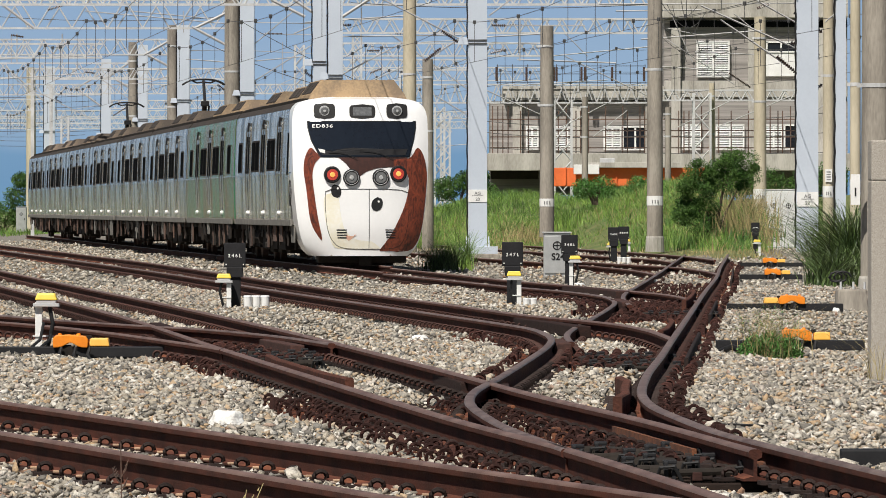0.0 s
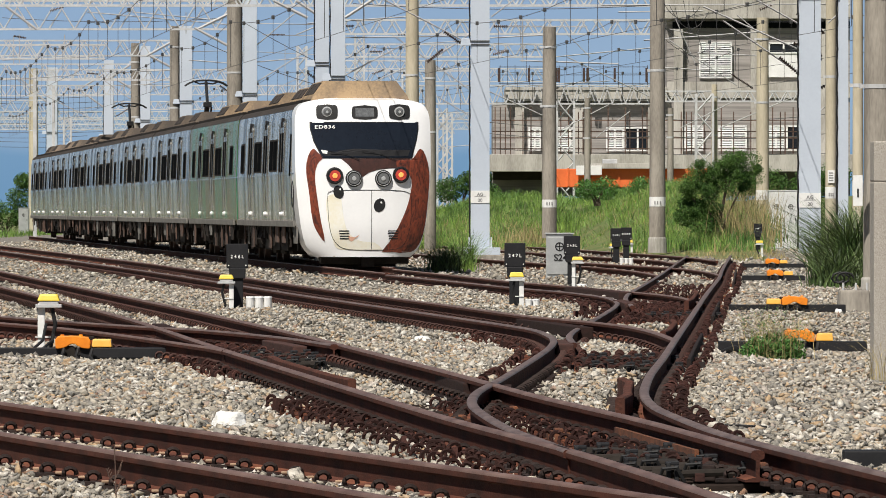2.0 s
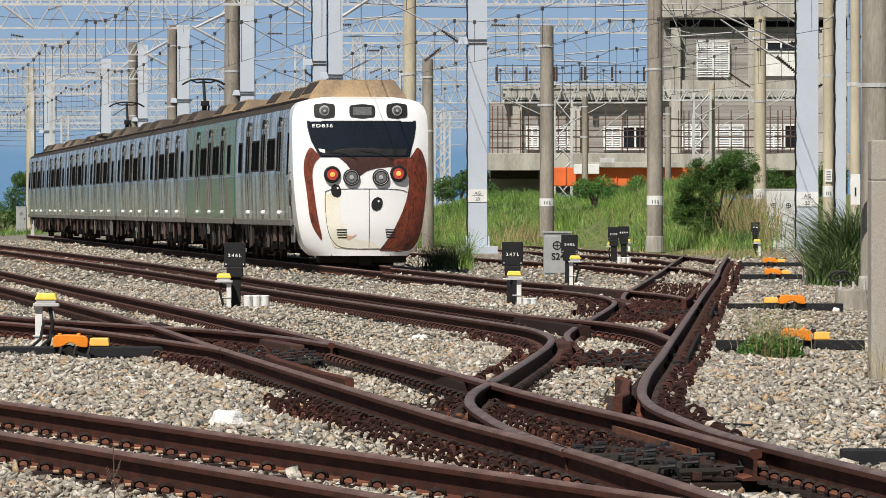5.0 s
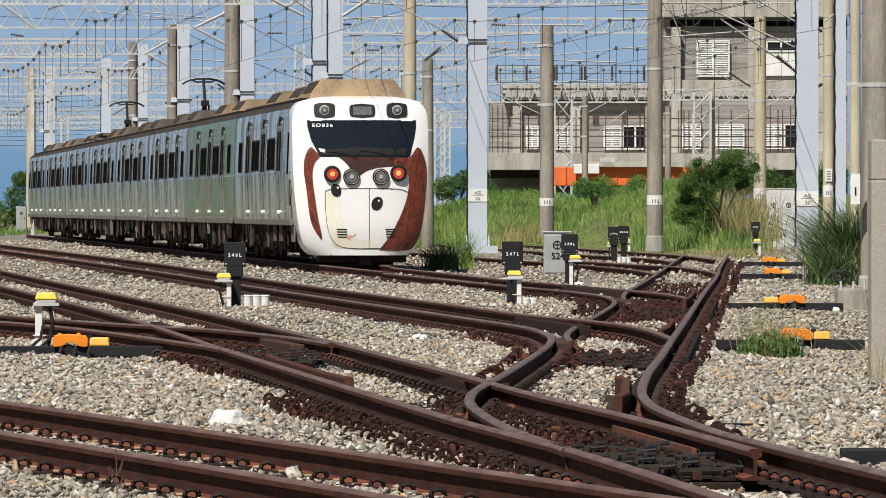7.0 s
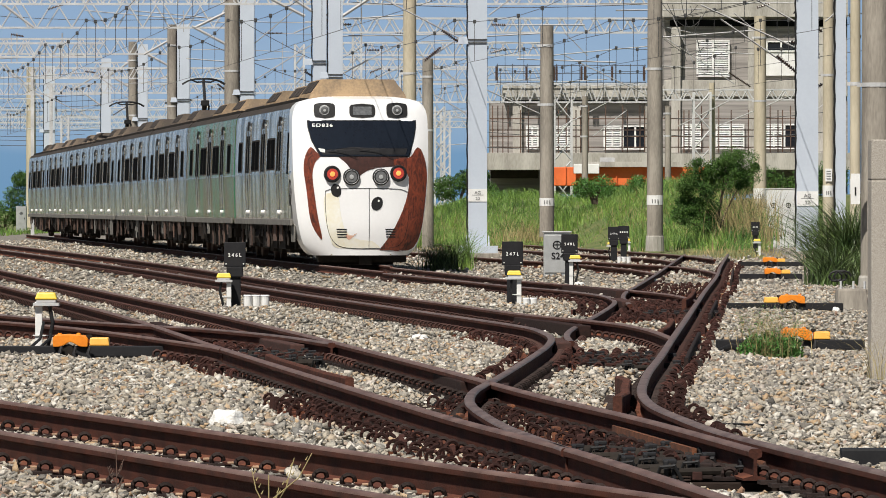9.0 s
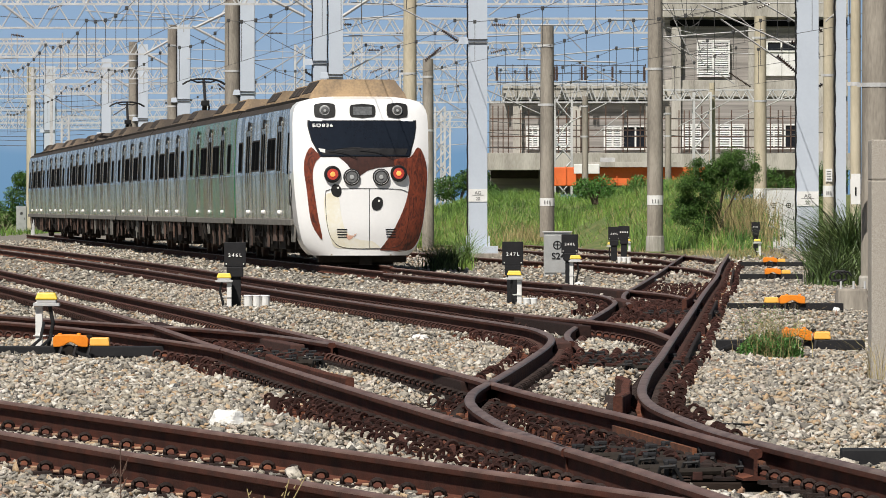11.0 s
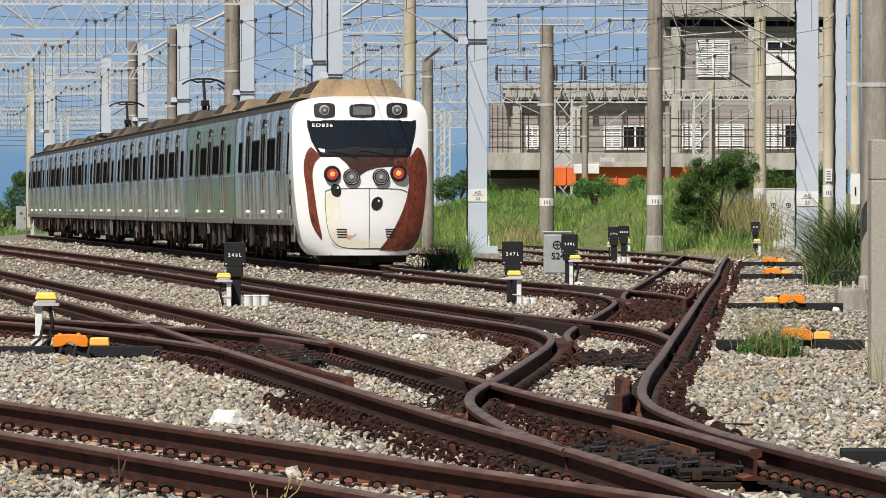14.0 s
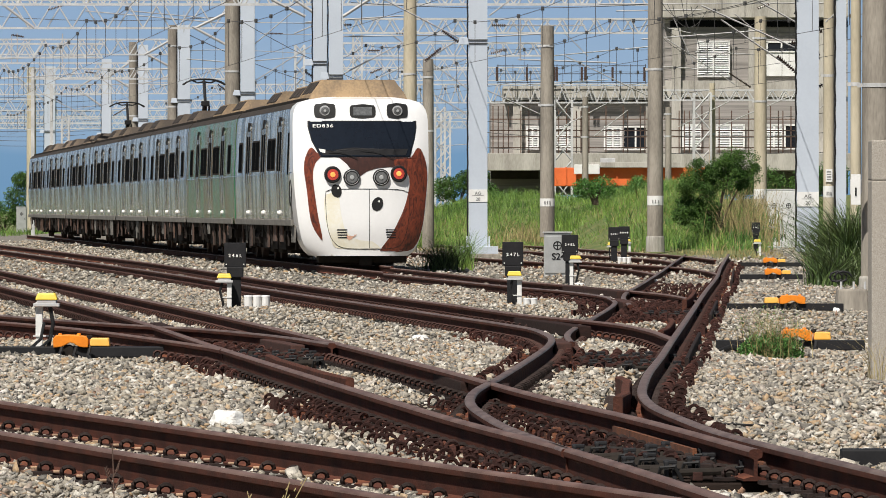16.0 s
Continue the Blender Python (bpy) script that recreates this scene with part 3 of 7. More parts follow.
def decal(poly, lift, rows=0.025, cols=6):
    """A film or panel cut to a polygon (u, v) that follows the cab front."""
    s = Shape()
    s.weld = True
    lo, hi = min(p[1] for p in poly), max(p[1] for p in poly)
    n = max(2, int((hi - lo) / rows))

    def cuts(v):
        xs = []
        for (a, b), (c, d) in zip(poly, poly[1:] + poly[:1]):
            if (b <= v) != (d <= v):
                xs.append(a + (c - a) * (v - b) / (d - b))
        xs.sort()
        return xs

    for k in range(n):
        v0, v1 = lo + (hi - lo) * k / n, lo + (hi - lo) * (k + 1) / n
        c0, c1 = cuts(v0 + 1e-5), cuts(v1 - 1e-5)
        if len(c0) != len(c1):
            c0 = c1 = cuts((v0 + v1) / 2)
        for j in range(0, len(c0) - 1, 2):
            m = max(2, min(cols, int((c0[j + 1] - c0[j]) / 0.1) + 1))
            vs = []
            for q in range(m + 1):
                for v, c in ((v0, c0), (v1, c1)):
                    u = c[j] + (c[j + 1] - c[j]) * q / m
                    vs.append((u, face(u, v) - lift, v))
            s.add(vs, [(2 * q, 2 * q + 2, 2 * q + 3, 2 * q + 1) for q in range(m)])
    return s


def oval(cu, cv, a, b, n=20, tilt=0.0, power=2.0):
    out = []
    for k in range(n):
        t = k * math.tau / n
        c, s = math.cos(t), math.sin(t)
        x = a * math.copysign(abs(c) ** (2 / power), c)
        y = b * math.copysign(abs(s) ** (2 / power), s)
        out.append((cu + x * math.cos(tilt) - y * math.sin(tilt), cv + x * math.sin(tilt) + y * math.cos(tilt)))
    return out


def bend(pts, n=6):
    """A closed smooth outline through a few points."""
    m = len(pts)
    out = []
    for i in range(m):
        a, b, c, d = (Vector(pts[(i + j) % m]) for j in (-1, 0, 1, 2))
        for k in range(n):
            t = k / n
            q = 0.5 * (2 * b + (c - a) * t + (2 * a - 5 * b + 4 * c - d) * t * t + (3 * b - a - 3 * c + d) * t**3)
            out.append((q.x, q.y))
    return out


def cab_front(car):
    vs = [0.2, 0.26, 0.34, 0.45, 0.6, 0.8, 1.05, 1.3, 1.6, 1.9, 2.2, 2.5, 2.8, 3.05, 3.2, 3.32, 3.42, 3.5, 3.56]
    cols = [-1, -0.97, -0.92, -0.85, -0.75, -0.6, -0.4, -0.2, 0, 0.2, 0.4, 0.6, 0.75, 0.85, 0.92, 0.97, 1]
    s = Shape()
    rows = []
    for v in vs:
        w = half_width(v)
        row = [(w * c, face(w * c, v), v) for c in cols]
        back = min(1.445, w + 0.02)
        row = [(-back, 1.45, v), (-w * 1.004, 0.62, v)] + row + [(w * 1.004, 0.62, v), (back, 1.45, v)]
        rows.append(row)
    rows.append([(x * 0.55, 1.2 if y < 1.2 else y, 3.64) for x, y, z in rows[-1]])
    n = len(rows[0])
    s.add([p for r in rows for p in r], [(j * n + i, j * n + i + 1, (j + 1) * n + i + 1, (j + 1) * n + i) for j in range(len(rows) - 1) for i in range(n - 1)] + [tuple(range(n - 1, -1, -1))])
    cab = part("cab_front", s, WHITE, car, "glossy white moulded cab front", smooth=True)
    # windscreen
    glass = [(-1.13, 3.08), (1.17, 3.08), (1.17, 2.93), (1.13, 2.72), (1.02, 2.33), (-0.87, 2.33), (-0.94, 2.45), (-1.06, 2.68), (-1.13, 2.95)]
    part("windscreen_seal", decal([(u * 1.02 + 0, (v - 2.7) * 1.05 + 2.7) for u, v in glass], 0.006), CABLE, cab)
    part("windscreen", decal(glass, 0.016), GLASS, cab, "dark tinted windscreen")
    part("instrument_panel", decal([(-0.84, 2.36), (0.95, 2.36), (1.0, 2.5), (-0.2, 2.52), (-0.88, 2.45)], 0.019), BLACK, cab)
    part("paper_slip", decal([(-0.93, 2.5), (-0.78, 2.48), (-0.79, 2.4), (-0.88, 2.41)], 0.022), WHITEP, cab)
    number = words("ED836", 0.098, cab, WHITEP, Matrix.Identity(4), "unit_number", gap=1.18)
    for p in number.data.vertices:
        u, v = p.co.x * 1.45 - 0.83, p.co.z + 2.955
        p.co = (u, face(u, v) - 0.024 + p.co.y, v)
    for a, b in (((-0.72, 2.44), (-0.1, 2.28)), ((-0.05, 2.47), (0.68, 2.27))):
        pts = [(a[0] + (b[0] - a[0]) * k / 5, face(a[0] + (b[0] - a[0]) * k / 5, a[1]) - 0.05, a[1] + (b[1] - a[1]) * k / 5 + 0.05 * math.sin(k / 5 * math.pi)) for k in range(6)]
        part("wiper", Shape().tube(pts, 0.0065, 5), CABLE, cab, "black wiper")
    # livery films
    left = bend([(-1.09, 2.52), (-1.2, 2.33), (-1.235, 2.05), (-1.175, 1.6), (-1.08, 0.92), (-0.87, 0.55), (-0.85, 0.62), (-0.92, 0.95), (-0.985, 1.35), (-1.05, 1.9), (-1.0, 2.18), (-0.88, 2.33), (-0.97, 2.42)])
    part("livery_film", decal(left, 0.005), FUR, cab, "red-brown printed film")
    mid = [(-0.47, 2.29), (-0.33, 2.17), (-0.2, 2.0), (-0.05, 1.9), (0.12, 2.02), (0.35, 2.08), (0.6, 2.08), (0.75, 2.12), (0.98, 2.22), (1.0, 2.31), (-0.5, 2.31)]
    part("livery_film", decal(mid, 0.005), FURDARK, cab, "dark brown printed film")
    right = bend([(1.22, 2.52), (1.36, 2.33), (1.425, 1.95), (1.39, 1.4), (1.325, 0.85), (1.21, 0.48), (1.0, 0.3), (0.45, 0.3), (0.42, 0.36), (0.63, 0.65), (0.88, 1.15), (1.0, 1.55), (1.02, 1.85), (0.9, 2.08), (0.72, 2.12), (0.72, 2.27), (1.04, 2.3)])
    part("livery_film", decal(right, 0.008), FUR, cab, "red-brown printed film")
    ivory = bend([(-0.78, 1.5), (-0.8, 1.1), (-0.68, 0.6), (-0.5, 0.36), (0.25, 0.34), (0.4, 0.36), (0.2, 0.52), (-0.1, 0.55), (-0.35, 0.75), (-0.45, 1.1), (-0.52, 1.5)])
    part("livery_film", decal(ivory, 0.005), IVORY, cab, "ivory printed film")
    part("livery_film", decal(bend([(-0.34, 0.64), (-0.28, 0.53), (-0.18, 0.6), (-0.1, 0.68), (-0.2, 0.63)]), 0.008), SALMON, cab, "salmon printed film")
    for cu, cv, a, b, tl in ((-0.55, 1.59, 0.11, 0.15, 0.2), (0.33, 1.31, 0.12, 0.155, -0.35)):
        part("livery_spot", decal(oval(cu, cv, a, b, 20, tl), 0.008), CABLE, cab, "dark printed spot")
        part("livery_spot", decal(oval(cu + 0.035, cv + 0.06, 0.025, 0.025, 10), 0.011), WHITEP, cab)
    # nose hatch lines and vents
    line = bend([(-0.78, 1.5), (-0.72, 1.6), (-0.5, 1.63), (0.6, 1.63), (0.95, 1.58), (1.02, 1.45), (1.0, 0.9), (0.88, 0.5), (0.6, 0.36), (-0.3, 0.36), (-0.6, 0.5), (-0.74, 0.85)], 5)
    part("hatch_seam", Shape().tube([(u, face(u, v) - 0.006, v) for u, v in line], 0.0055, 4, closed=True), CABLE, cab)
    part("hatch_seam", Shape().tube([(0.16, face(0.16, 1.63 - 0.126 * k) - 0.008, 1.63 - 0.126 * k) for k in range(11)], 0.005, 4), CABLE, cab)
    for cu in (-0.42, 0.63):
        for k in range(4):
            part("vent_slot", decal([(cu - 0.12 + 0.008 * k, 0.77 - 0.055 * k), (cu + 0.1, 0.77 - 0.055 * k), (cu + 0.1, 0.745 - 0.055 * k), (cu - 0.12 + 0.008 * k, 0.745 - 0.055 * k)], 0.011), CABLE, cab)
    # upper lamps and display
    for cu in (-0.78, 0.78):
        h = part("headlamp", decal(oval(cu, 3.31, 0.23, 0.17, 24, 0, 4), 0.012), CABLE, cab, "black lamp housing with a clear headlamp")
        y = face(cu, 3.31)
        part("reflector", Shape().tube([(cu, y - 0.015, 3.31), (cu, y - 0.05, 3.31)], 0.115, 18, 0.1), CHROME, h)
        part("lens", Shape().tube([(cu, y - 0.05, 3.31), (cu, y - 0.06, 3.31)], 0.085, 16, 0.06), LENSG, h)
        part("bulb", Shape().tube([(cu, y - 0.06, 3.31), (cu, y - 0.075, 3.31)], 0.03, 10), CHROME, h)
    d = part("destination_display", decal(oval(0.03, 3.30, 0.28, 0.155, 24, 0, 4), 0.012), CABLE, cab, "dark blank destination display")
    part("display_glass", decal([(-0.17, 3.39), (0.23, 3.39), (0.23, 3.21), (-0.17, 3.21)], 0.02), LENSG, d)
    # lower lamps
    for cu, cv, red in ((-0.63, 1.94, 1), (-0.22, 1.88, 0), (0.41, 1.88, 0), (0.79, 1.96, 1)):
        y = face(cu, cv)
        core = 0.056 if red else 0.05
        h = part("tail_lamp" if red else "headlamp", Shape().tube([(cu, y + 0.02, cv), (cu, y - 0.05, cv), (cu, y - 0.065, cv)], 0.185, 24, 0.165), CABLE, cab, "lit red tail lamp" if red else "round headlamp in a black bezel")
        part("reflector", Shape().tube([(cu, y - 0.066, cv), (cu, y - 0.075, cv)], 0.12, 18), REDLAMP if red else LENSG, h)
        part("lens", Shape().tube([(cu, y - 0.076, cv), (cu, y - 0.09, cv)], core, 14, core * 0.8), REDGLOW if red else CHROME, h)
        part("bezel", Shape().tube([(cu + 0.15 * math.cos(k * math.tau / 20), y - 0.066, cv + 0.15 * math.sin(k * math.tau / 20)) for k in range(20)], 0.006, 4, closed=True), BLACK if red else CHROME, h)
    # skirt, coupler plate, roof cover
    part("coupler_plate", Shape().box(0.0, 0.3, 0.2, 1.3, 0.3, 0.14), TANBOX, car, "dusty tan coupler plate", 0.02)
    part("skirt", Shape().box(0.05, 0.75, 0.05, 1.9, 0.6, 0.24), UNDER, car, "black lower skirt", 0.03)
    part("coupler", Shape().tube([(0.1, 0.3, 0.1), (0.1, 0.9, 0.1)], 0.1, 10).box(0.1, 0.3, 0.0, 0.26, 0.16, 0.2), UNDER, car, "", 0.0)
    part("snow_plough", Shape().box(0, 1.0, -0.0, 1.5, 0.3, 0.12), UNDER, car)
    grille(part("roof_cover", ac_unit(0.95, 4.3, 3.55, 0.44, 1.06), TANBOX, car, "tan dusty roof cover"), 0.95, 4.3, 3.55, 0.44, 1.06)
    part("horn", Shape().box(0.12, 1.15, 3.86, 0.16, 0.1, 0.1), CABLE, car, "", 0.01)


STEEL_CARS = [train_car(i, "stainless steel train car with a green printed wrap" if i == 1 else ("leading stainless steel train car with a white cab front" if i == 0 else
              "dusty stainless steel train car with dark windows"), GREENW if i == 1 else STEEL) for i in range(8)]
cab_front(STEEL_CARS[0])


def pantograph(car, y):
    p = part("pantograph", Shape().box(0, y, 3.66, 1.2, 1.3, 0.08).box(-0.5, y - 0.5, 3.6, 0.08, 0.08, 0.2).box(0.5, y + 0.5, 3.6, 0.08, 0.08, 0.2), UNDER, car, "raised dark pantograph")
    part("lower_arm", Shape().tube([(0, y + 0.5, 3.75), (0, y - 0.5, 4.3)], 0.075, 8), CABLE, p)
    part("upper_arm", Shape().tube([(0, y - 0.5, 4.3), (0, y + 0.2, 4.95)], 0.045, 8), CABLE, p)
    part("knuckle", Shape().box(0, y - 0.5, 4.2, 0.24, 0.22, 0.16), CABLE, p, bevel=0.03)
    part("coupling_rod", Shape().tube([(0.12, y + 0.4, 3.75), (0.12, y - 0.45, 4.2)], 0.03, 6), CABLE, p)
    for dy in (0.0, 0.35):
        part("contact_strip", Shape().tube([(-0.62 + 0.124 * k, y + dy, 5.0 - 0.16 * (abs(k - 5) / 5) ** 3) for k in range(11)], 0.028, 6), CABLE, p)
    part("head_frame", Shape().tube([(-0.4, y, 4.98), (-0.2, y + 0.2, 4.9), (0, y + 0.2, 4.92), (0.2, y + 0.2, 4.9), (0.4, y + 0.35, 4.98)], 0.025, 5), CABLE, p)


pantograph(STEEL_CARS[2], 16)
pantograph(STEEL_CARS[5], 1.5)


# ---- rail fastenings, check rails and switch gear ----
def ring(n, r, thick, sides):
    return Shape().tube([(r * math.cos(-0.9 + 5.0 * k / (n - 1)), 0.012 * k / n, r * math.sin(-0.9 + 5.0 * k / (n - 1))) for k in range(n)], thick, sides)


CLIP = ring(10, 0.033, 0.0125, 5).mesh("clip", 0, True)
FAR_RING = ring(8, 0.036, 0.012, 4)
PAD = Shape().box(0, 0, 0, 0.032, 0.03, 0.012).mesh("insulator", 0.004)


def along(pts, step):
    """Places and headings every step metres along a line."""
    out, left = [], 0.3
    for a, b in zip(pts, pts[1:]):
        d = b - a
        ln = d.length
        while left <= ln:
            out.append((a + d * (left / ln), math.atan2(-d.x, d.y)))
            left += step
        left -= ln
    return out


def fasten(pts, parent, step, mat=CLIPM, pads=False, near=60.0, far=170.0, sides=(-1, 1)):
    rest = Shape()
    plates = Shape()
    for p, a in along(pts, step):
        if p.y > far or p.y < 30:
            continue
        wob = 0.15 * noise.noise((p.x * 9, p.y * 9, 3))
        if p.y < 75:
            plates.box(p.x, p.y, p.z - 0.168, 0.32, 0.15, 0.02, a)
        for s in sides:
            m = Matrix.Translation(p) @ Matrix.Rotation(a + wob, 4, "Z") @ pose(s * (0.085 + 0.02 * wob), 0, -0.130, 0, 0, 0 if s > 0 else 180)
            if p.y < near:
                part("clip", CLIP, mat, parent, at=m @ pose(0, 0, 0, -22 * s))
                if pads:
                    part("insulator", PAD, TAN, parent, at=m @ pose(0.05, -0.04 * s, -0.004))
            else:
                rest.add([m @ Vector(v) for v in FAR_RING.v], FAR_RING.f)
    if plates.v:
        tagged(part("tie_plate", plates, DARKCLIP, parent), kind="stuff")
    if rest.v:
        tagged(part("far_clip", rest, mat, parent), kind="stuff")


fasten(RAIL_A, FRONT_TRACK, 0.6, DARKCLIP, True)
fasten(RAIL_B, FRONT_TRACK, 0.6, DARKCLIP, True)
fasten(RAIL_5, TURNOUT, 0.46)
fasten(RAIL_4, TURNOUT, 0.46)
fasten(RAIL_6, TURNOUT, 0.5, far=90)
fasten(RAIL_7, TURNOUT, 0.5, far=90)
fasten(RAIL_3, LADDER, 0.42)
fasten(RAIL_9, LADDER, 0.40)
fasten(RAIL_2, MIDDLE, 0.6)
fasten(RAIL_B4, LADDER, 0.5)
fasten(RAIL_A4, TRAIN_TRACK, 0.5)
fasten(RAIL_L, LADDER, 0.5)


def x_on(pts, y):
    ys = [p.y for p in pts][::-1]
    return float(np.interp(y, ys, [p.x for p in pts][::-1]))


def sleepers(parent, left, right, y0, y1, step, mat, over=0.45, w=0.2):
    """Timbers across a track, almost buried."""
    n = int((y1 - y0) / step)
    for k in range(n):
        y = y0 + k * step
        a, b = x_on(left, y) - over, x_on(right, y) + over
        s = Shape().box((a + b) / 2, y, -0.3, b - a, w, 0.135 + 0.006 * math.sin(k * 5.3), 0.05)
        part("sleeper", s, mat, parent, bevel=0.01)


TIMBER = material("oily_dark_timber", (0.04, 0.028, 0.023), (0.022, 0.016, 0.014), 0.3, 0.9, 0, 0.6, 0.02, vary=0.3, stretch=(0.3, 1, 1), spec=0.1)
sleepers(FRONT_TRACK, RAIL_B, RAIL_A, 29.5, 47, 0.6, CONC, 0.4)
sleepers(LADDER, RAIL_3, RAIL_9, 35.5, 44.5, 0.55, TIMBER)
sleepers(LADDER, RAIL_3, RAIL_9, 56.5, 68, 0.6, TIMBER)
sleepers(TURNOUT, RAIL_5, RAIL_4, 35.5, 52, 0.55, TIMBER)
sleepers(TURNOUT, RAIL_7, RAIL_6, 63.5, 78, 0.6, TIMBER)
sleepers(LADDER, RAIL_B4, RAIL_9, 84, 101, 0.6, TIMBER)


CHECKM = material("dark_rust_bar", (0.11, 0.04, 0.026), (0.045, 0.02, 0.015), 0.15, 0.85, 0, 0.5, 0.015, spec=0.2)


HEAPM = material("dark_maroon_rust", (0.06, 0.024, 0.019), (0.03, 0.014, 0.012), 0.12, 0.85, 0, 0.4, 0.012, vary=0.5, island=True, spec=0.2)


ROW_CLIP = ring(10, 0.036, 0.0115, 5).mesh("clip", 0, True)


def clip_rows(parent, left, right, y0, y1, step, seed, a=0.0, b=0.0, gap=0.115):
    """Rows of rusty spring clips on plates between two lines, one rank to each sleeper."""
    g = random.Random(seed)
    s, plates = Shape(), Shape()
    base = ring(9, 0.036, 0.0115, 5)
    y = y0
    while y < y1:
        xa, xb = x_on(left, y) + a, x_on(right, y) + b
        n = max(1, int(round((xb - xa) / gap)))
        plates.box((xa + xb) / 2, y + 0.02, -0.19, abs(xb - xa) + 0.08, 0.17, 0.035, 0.05)
        for k in range(n + 1):
            if g.random() < 0.1:
                continue
            x = xa + (xb - xa) * k / n + g.gauss(0, 0.012)
            m = pose(x, y + g.gauss(0, 0.05), -0.132 + g.gauss(0, 0.006), g.gauss(0, 14), g.gauss(0, 24), g.gauss(6, 16))
            if y < 51:
                part("clip", ROW_CLIP, HEAPM, parent, at=m)
            else:
                s.add([m @ Vector(v) for v in base.v], base.f)
            if g.random() < 0.25:
                s.box(x + g.gauss(0, 0.03), y - 0.06, -0.17, g.uniform(0.02, 0.06), g.uniform(0.04, 0.12), g.uniform(0.04, 0.09), g.uniform(-0.4, 0.4), g.uniform(0.5, 1))
        y += step * g.uniform(0.92, 1.08)
    tagged(part("far_clip", s, HEAPM, parent, "rusty spring clips"), kind="stuff")
    tagged(part("clip_plate", plates, CLIPPLATE, parent, "rust-red clip plates"), kind="stuff")


CLIPPLATE = material("rust_red_plate", (0.07, 0.028, 0.02), (0.17, 0.06, 0.032), 0.2, 0.9, 0, 0.4, 0.012, vary=0.35, island=True, spec=0.15, ramp=(0.62, 0.9))
clip_rows(LADDER, RAIL_9, RAIL_9, 40.5, 47, 0.42, 1, 0.15, 0.36)
clip_rows(LADDER, RAIL_9, RAIL_9, 47, 62, 0.45, 12, 0.12, 0.24)
clip_rows(LADDER, RAIL_9, RAIL_9, 62, 110, 0.5, 2, 0.14, 0.30)
clip_rows(LADDER, RAIL_3, RAIL_9, 59.5, 66, 0.6, 3, 0.15, -0.15)
clip_rows(LADDER, RAIL_B4, RAIL_9, 84, 101, 0.6, 4, 0.15, -0.15)
clip_rows(LADDER, RAIL_L, RAIL_9, 108, 124, 0.9, 5, 0.15, -0.15, 0.14)
clip_rows(LADDER, RAIL_9, RAIL_9, 110, 176, 0.9, 13, 0.14, 0.34, 0.14)
clip_rows(TURNOUT, RAIL_4, RAIL_4, 37.5, 49, 0.43, 6, -0.40, -0.15)
clip_rows(TURNOUT, RAIL_5, RAIL_5, 34, 62, 0.45, 7, 0.16, 0.30)
clip_rows(TURNOUT, RAIL_5, RAIL_5, 36, 49.5, 0.45, 8, -0.42, -0.16)
clip_rows(TURNOUT, RAIL_5, RAIL_5, 57, 64, 0.5, 14, -0.28, -0.14)
clip_rows(LADDER, RAIL_3, RAIL_3, 55, 76, 0.5, 9, -0.32, -0.16)
clip_rows(LADDER, RAIL_B4, RAIL_B4, 90, 112, 0.55, 10, -0.42, -0.16)
clip_rows(TURNOUT, RAIL_7, RAIL_6, 62, 76, 0.6, 11, 0.14, -0.14)


def check_rail(parent, base, y0, y1, off, label="rusty check rail with flared ends", bent=0.04, top=0.012, w=0.03, mat=None):
    """A short guard rail beside a running rail, its ends bent away."""
    pts = []
    n = 10
    for k in range(n + 1):
        y = y0 + (y1 - y0) * k / n
        flare = bent * max(0, abs(k - n / 2) / (n / 2) - 0.6) / 0.4
        pts.append(Vector((x_on(base, y) + off + math.copysign(flare, off), y, top)))
    s = Shape().sweep(pts, [(-w, 0.0), (-w, -0.15), (w, -0.15), (w, 0.0), (w * 0.7, 0.01), (-w * 0.7, 0.01)])
    part("check_rail", s, mat or CHECKM, parent, label)
    for k in range(1, n, 2):
        p = pts[k]
        part("check_chair", Shape().box(p.x + math.copysign(0.09, off), p.y, -0.17, 0.10, 0.12, 0.07, 0, 0.6), DARKCLIP, parent, bevel=0.008)


check_rail(LADDER, RAIL_9, 44.6, 50.0, -0.11, bent=0.07)
check_rail(LADDER, RAIL_9, 69.0, 76.5, -0.12)
check_rail(LADDER, RAIL_9, 92.0, 104.0, -0.14)
check_rail(LADDER, RAIL_9, 59.5, 72.0, 0.19, "long rusty guard bar on chairs", 0.0, -0.06, 0.018, DARKCLIP)
check_rail(LADDER, RAIL_9, 84.0, 97.0, 0.21, "long rusty guard bar on chairs", 0.0, -0.06, 0.018, DARKCLIP)
check_rail(LADDER, RAIL_9, 124.0, 150.0, 0.26, "long rusty guard bar on chairs", 0.0, -0.06, 0.018, DARKCLIP)
check_rail(TURNOUT, RAIL_5, 49.5, 57.5, 0.12)

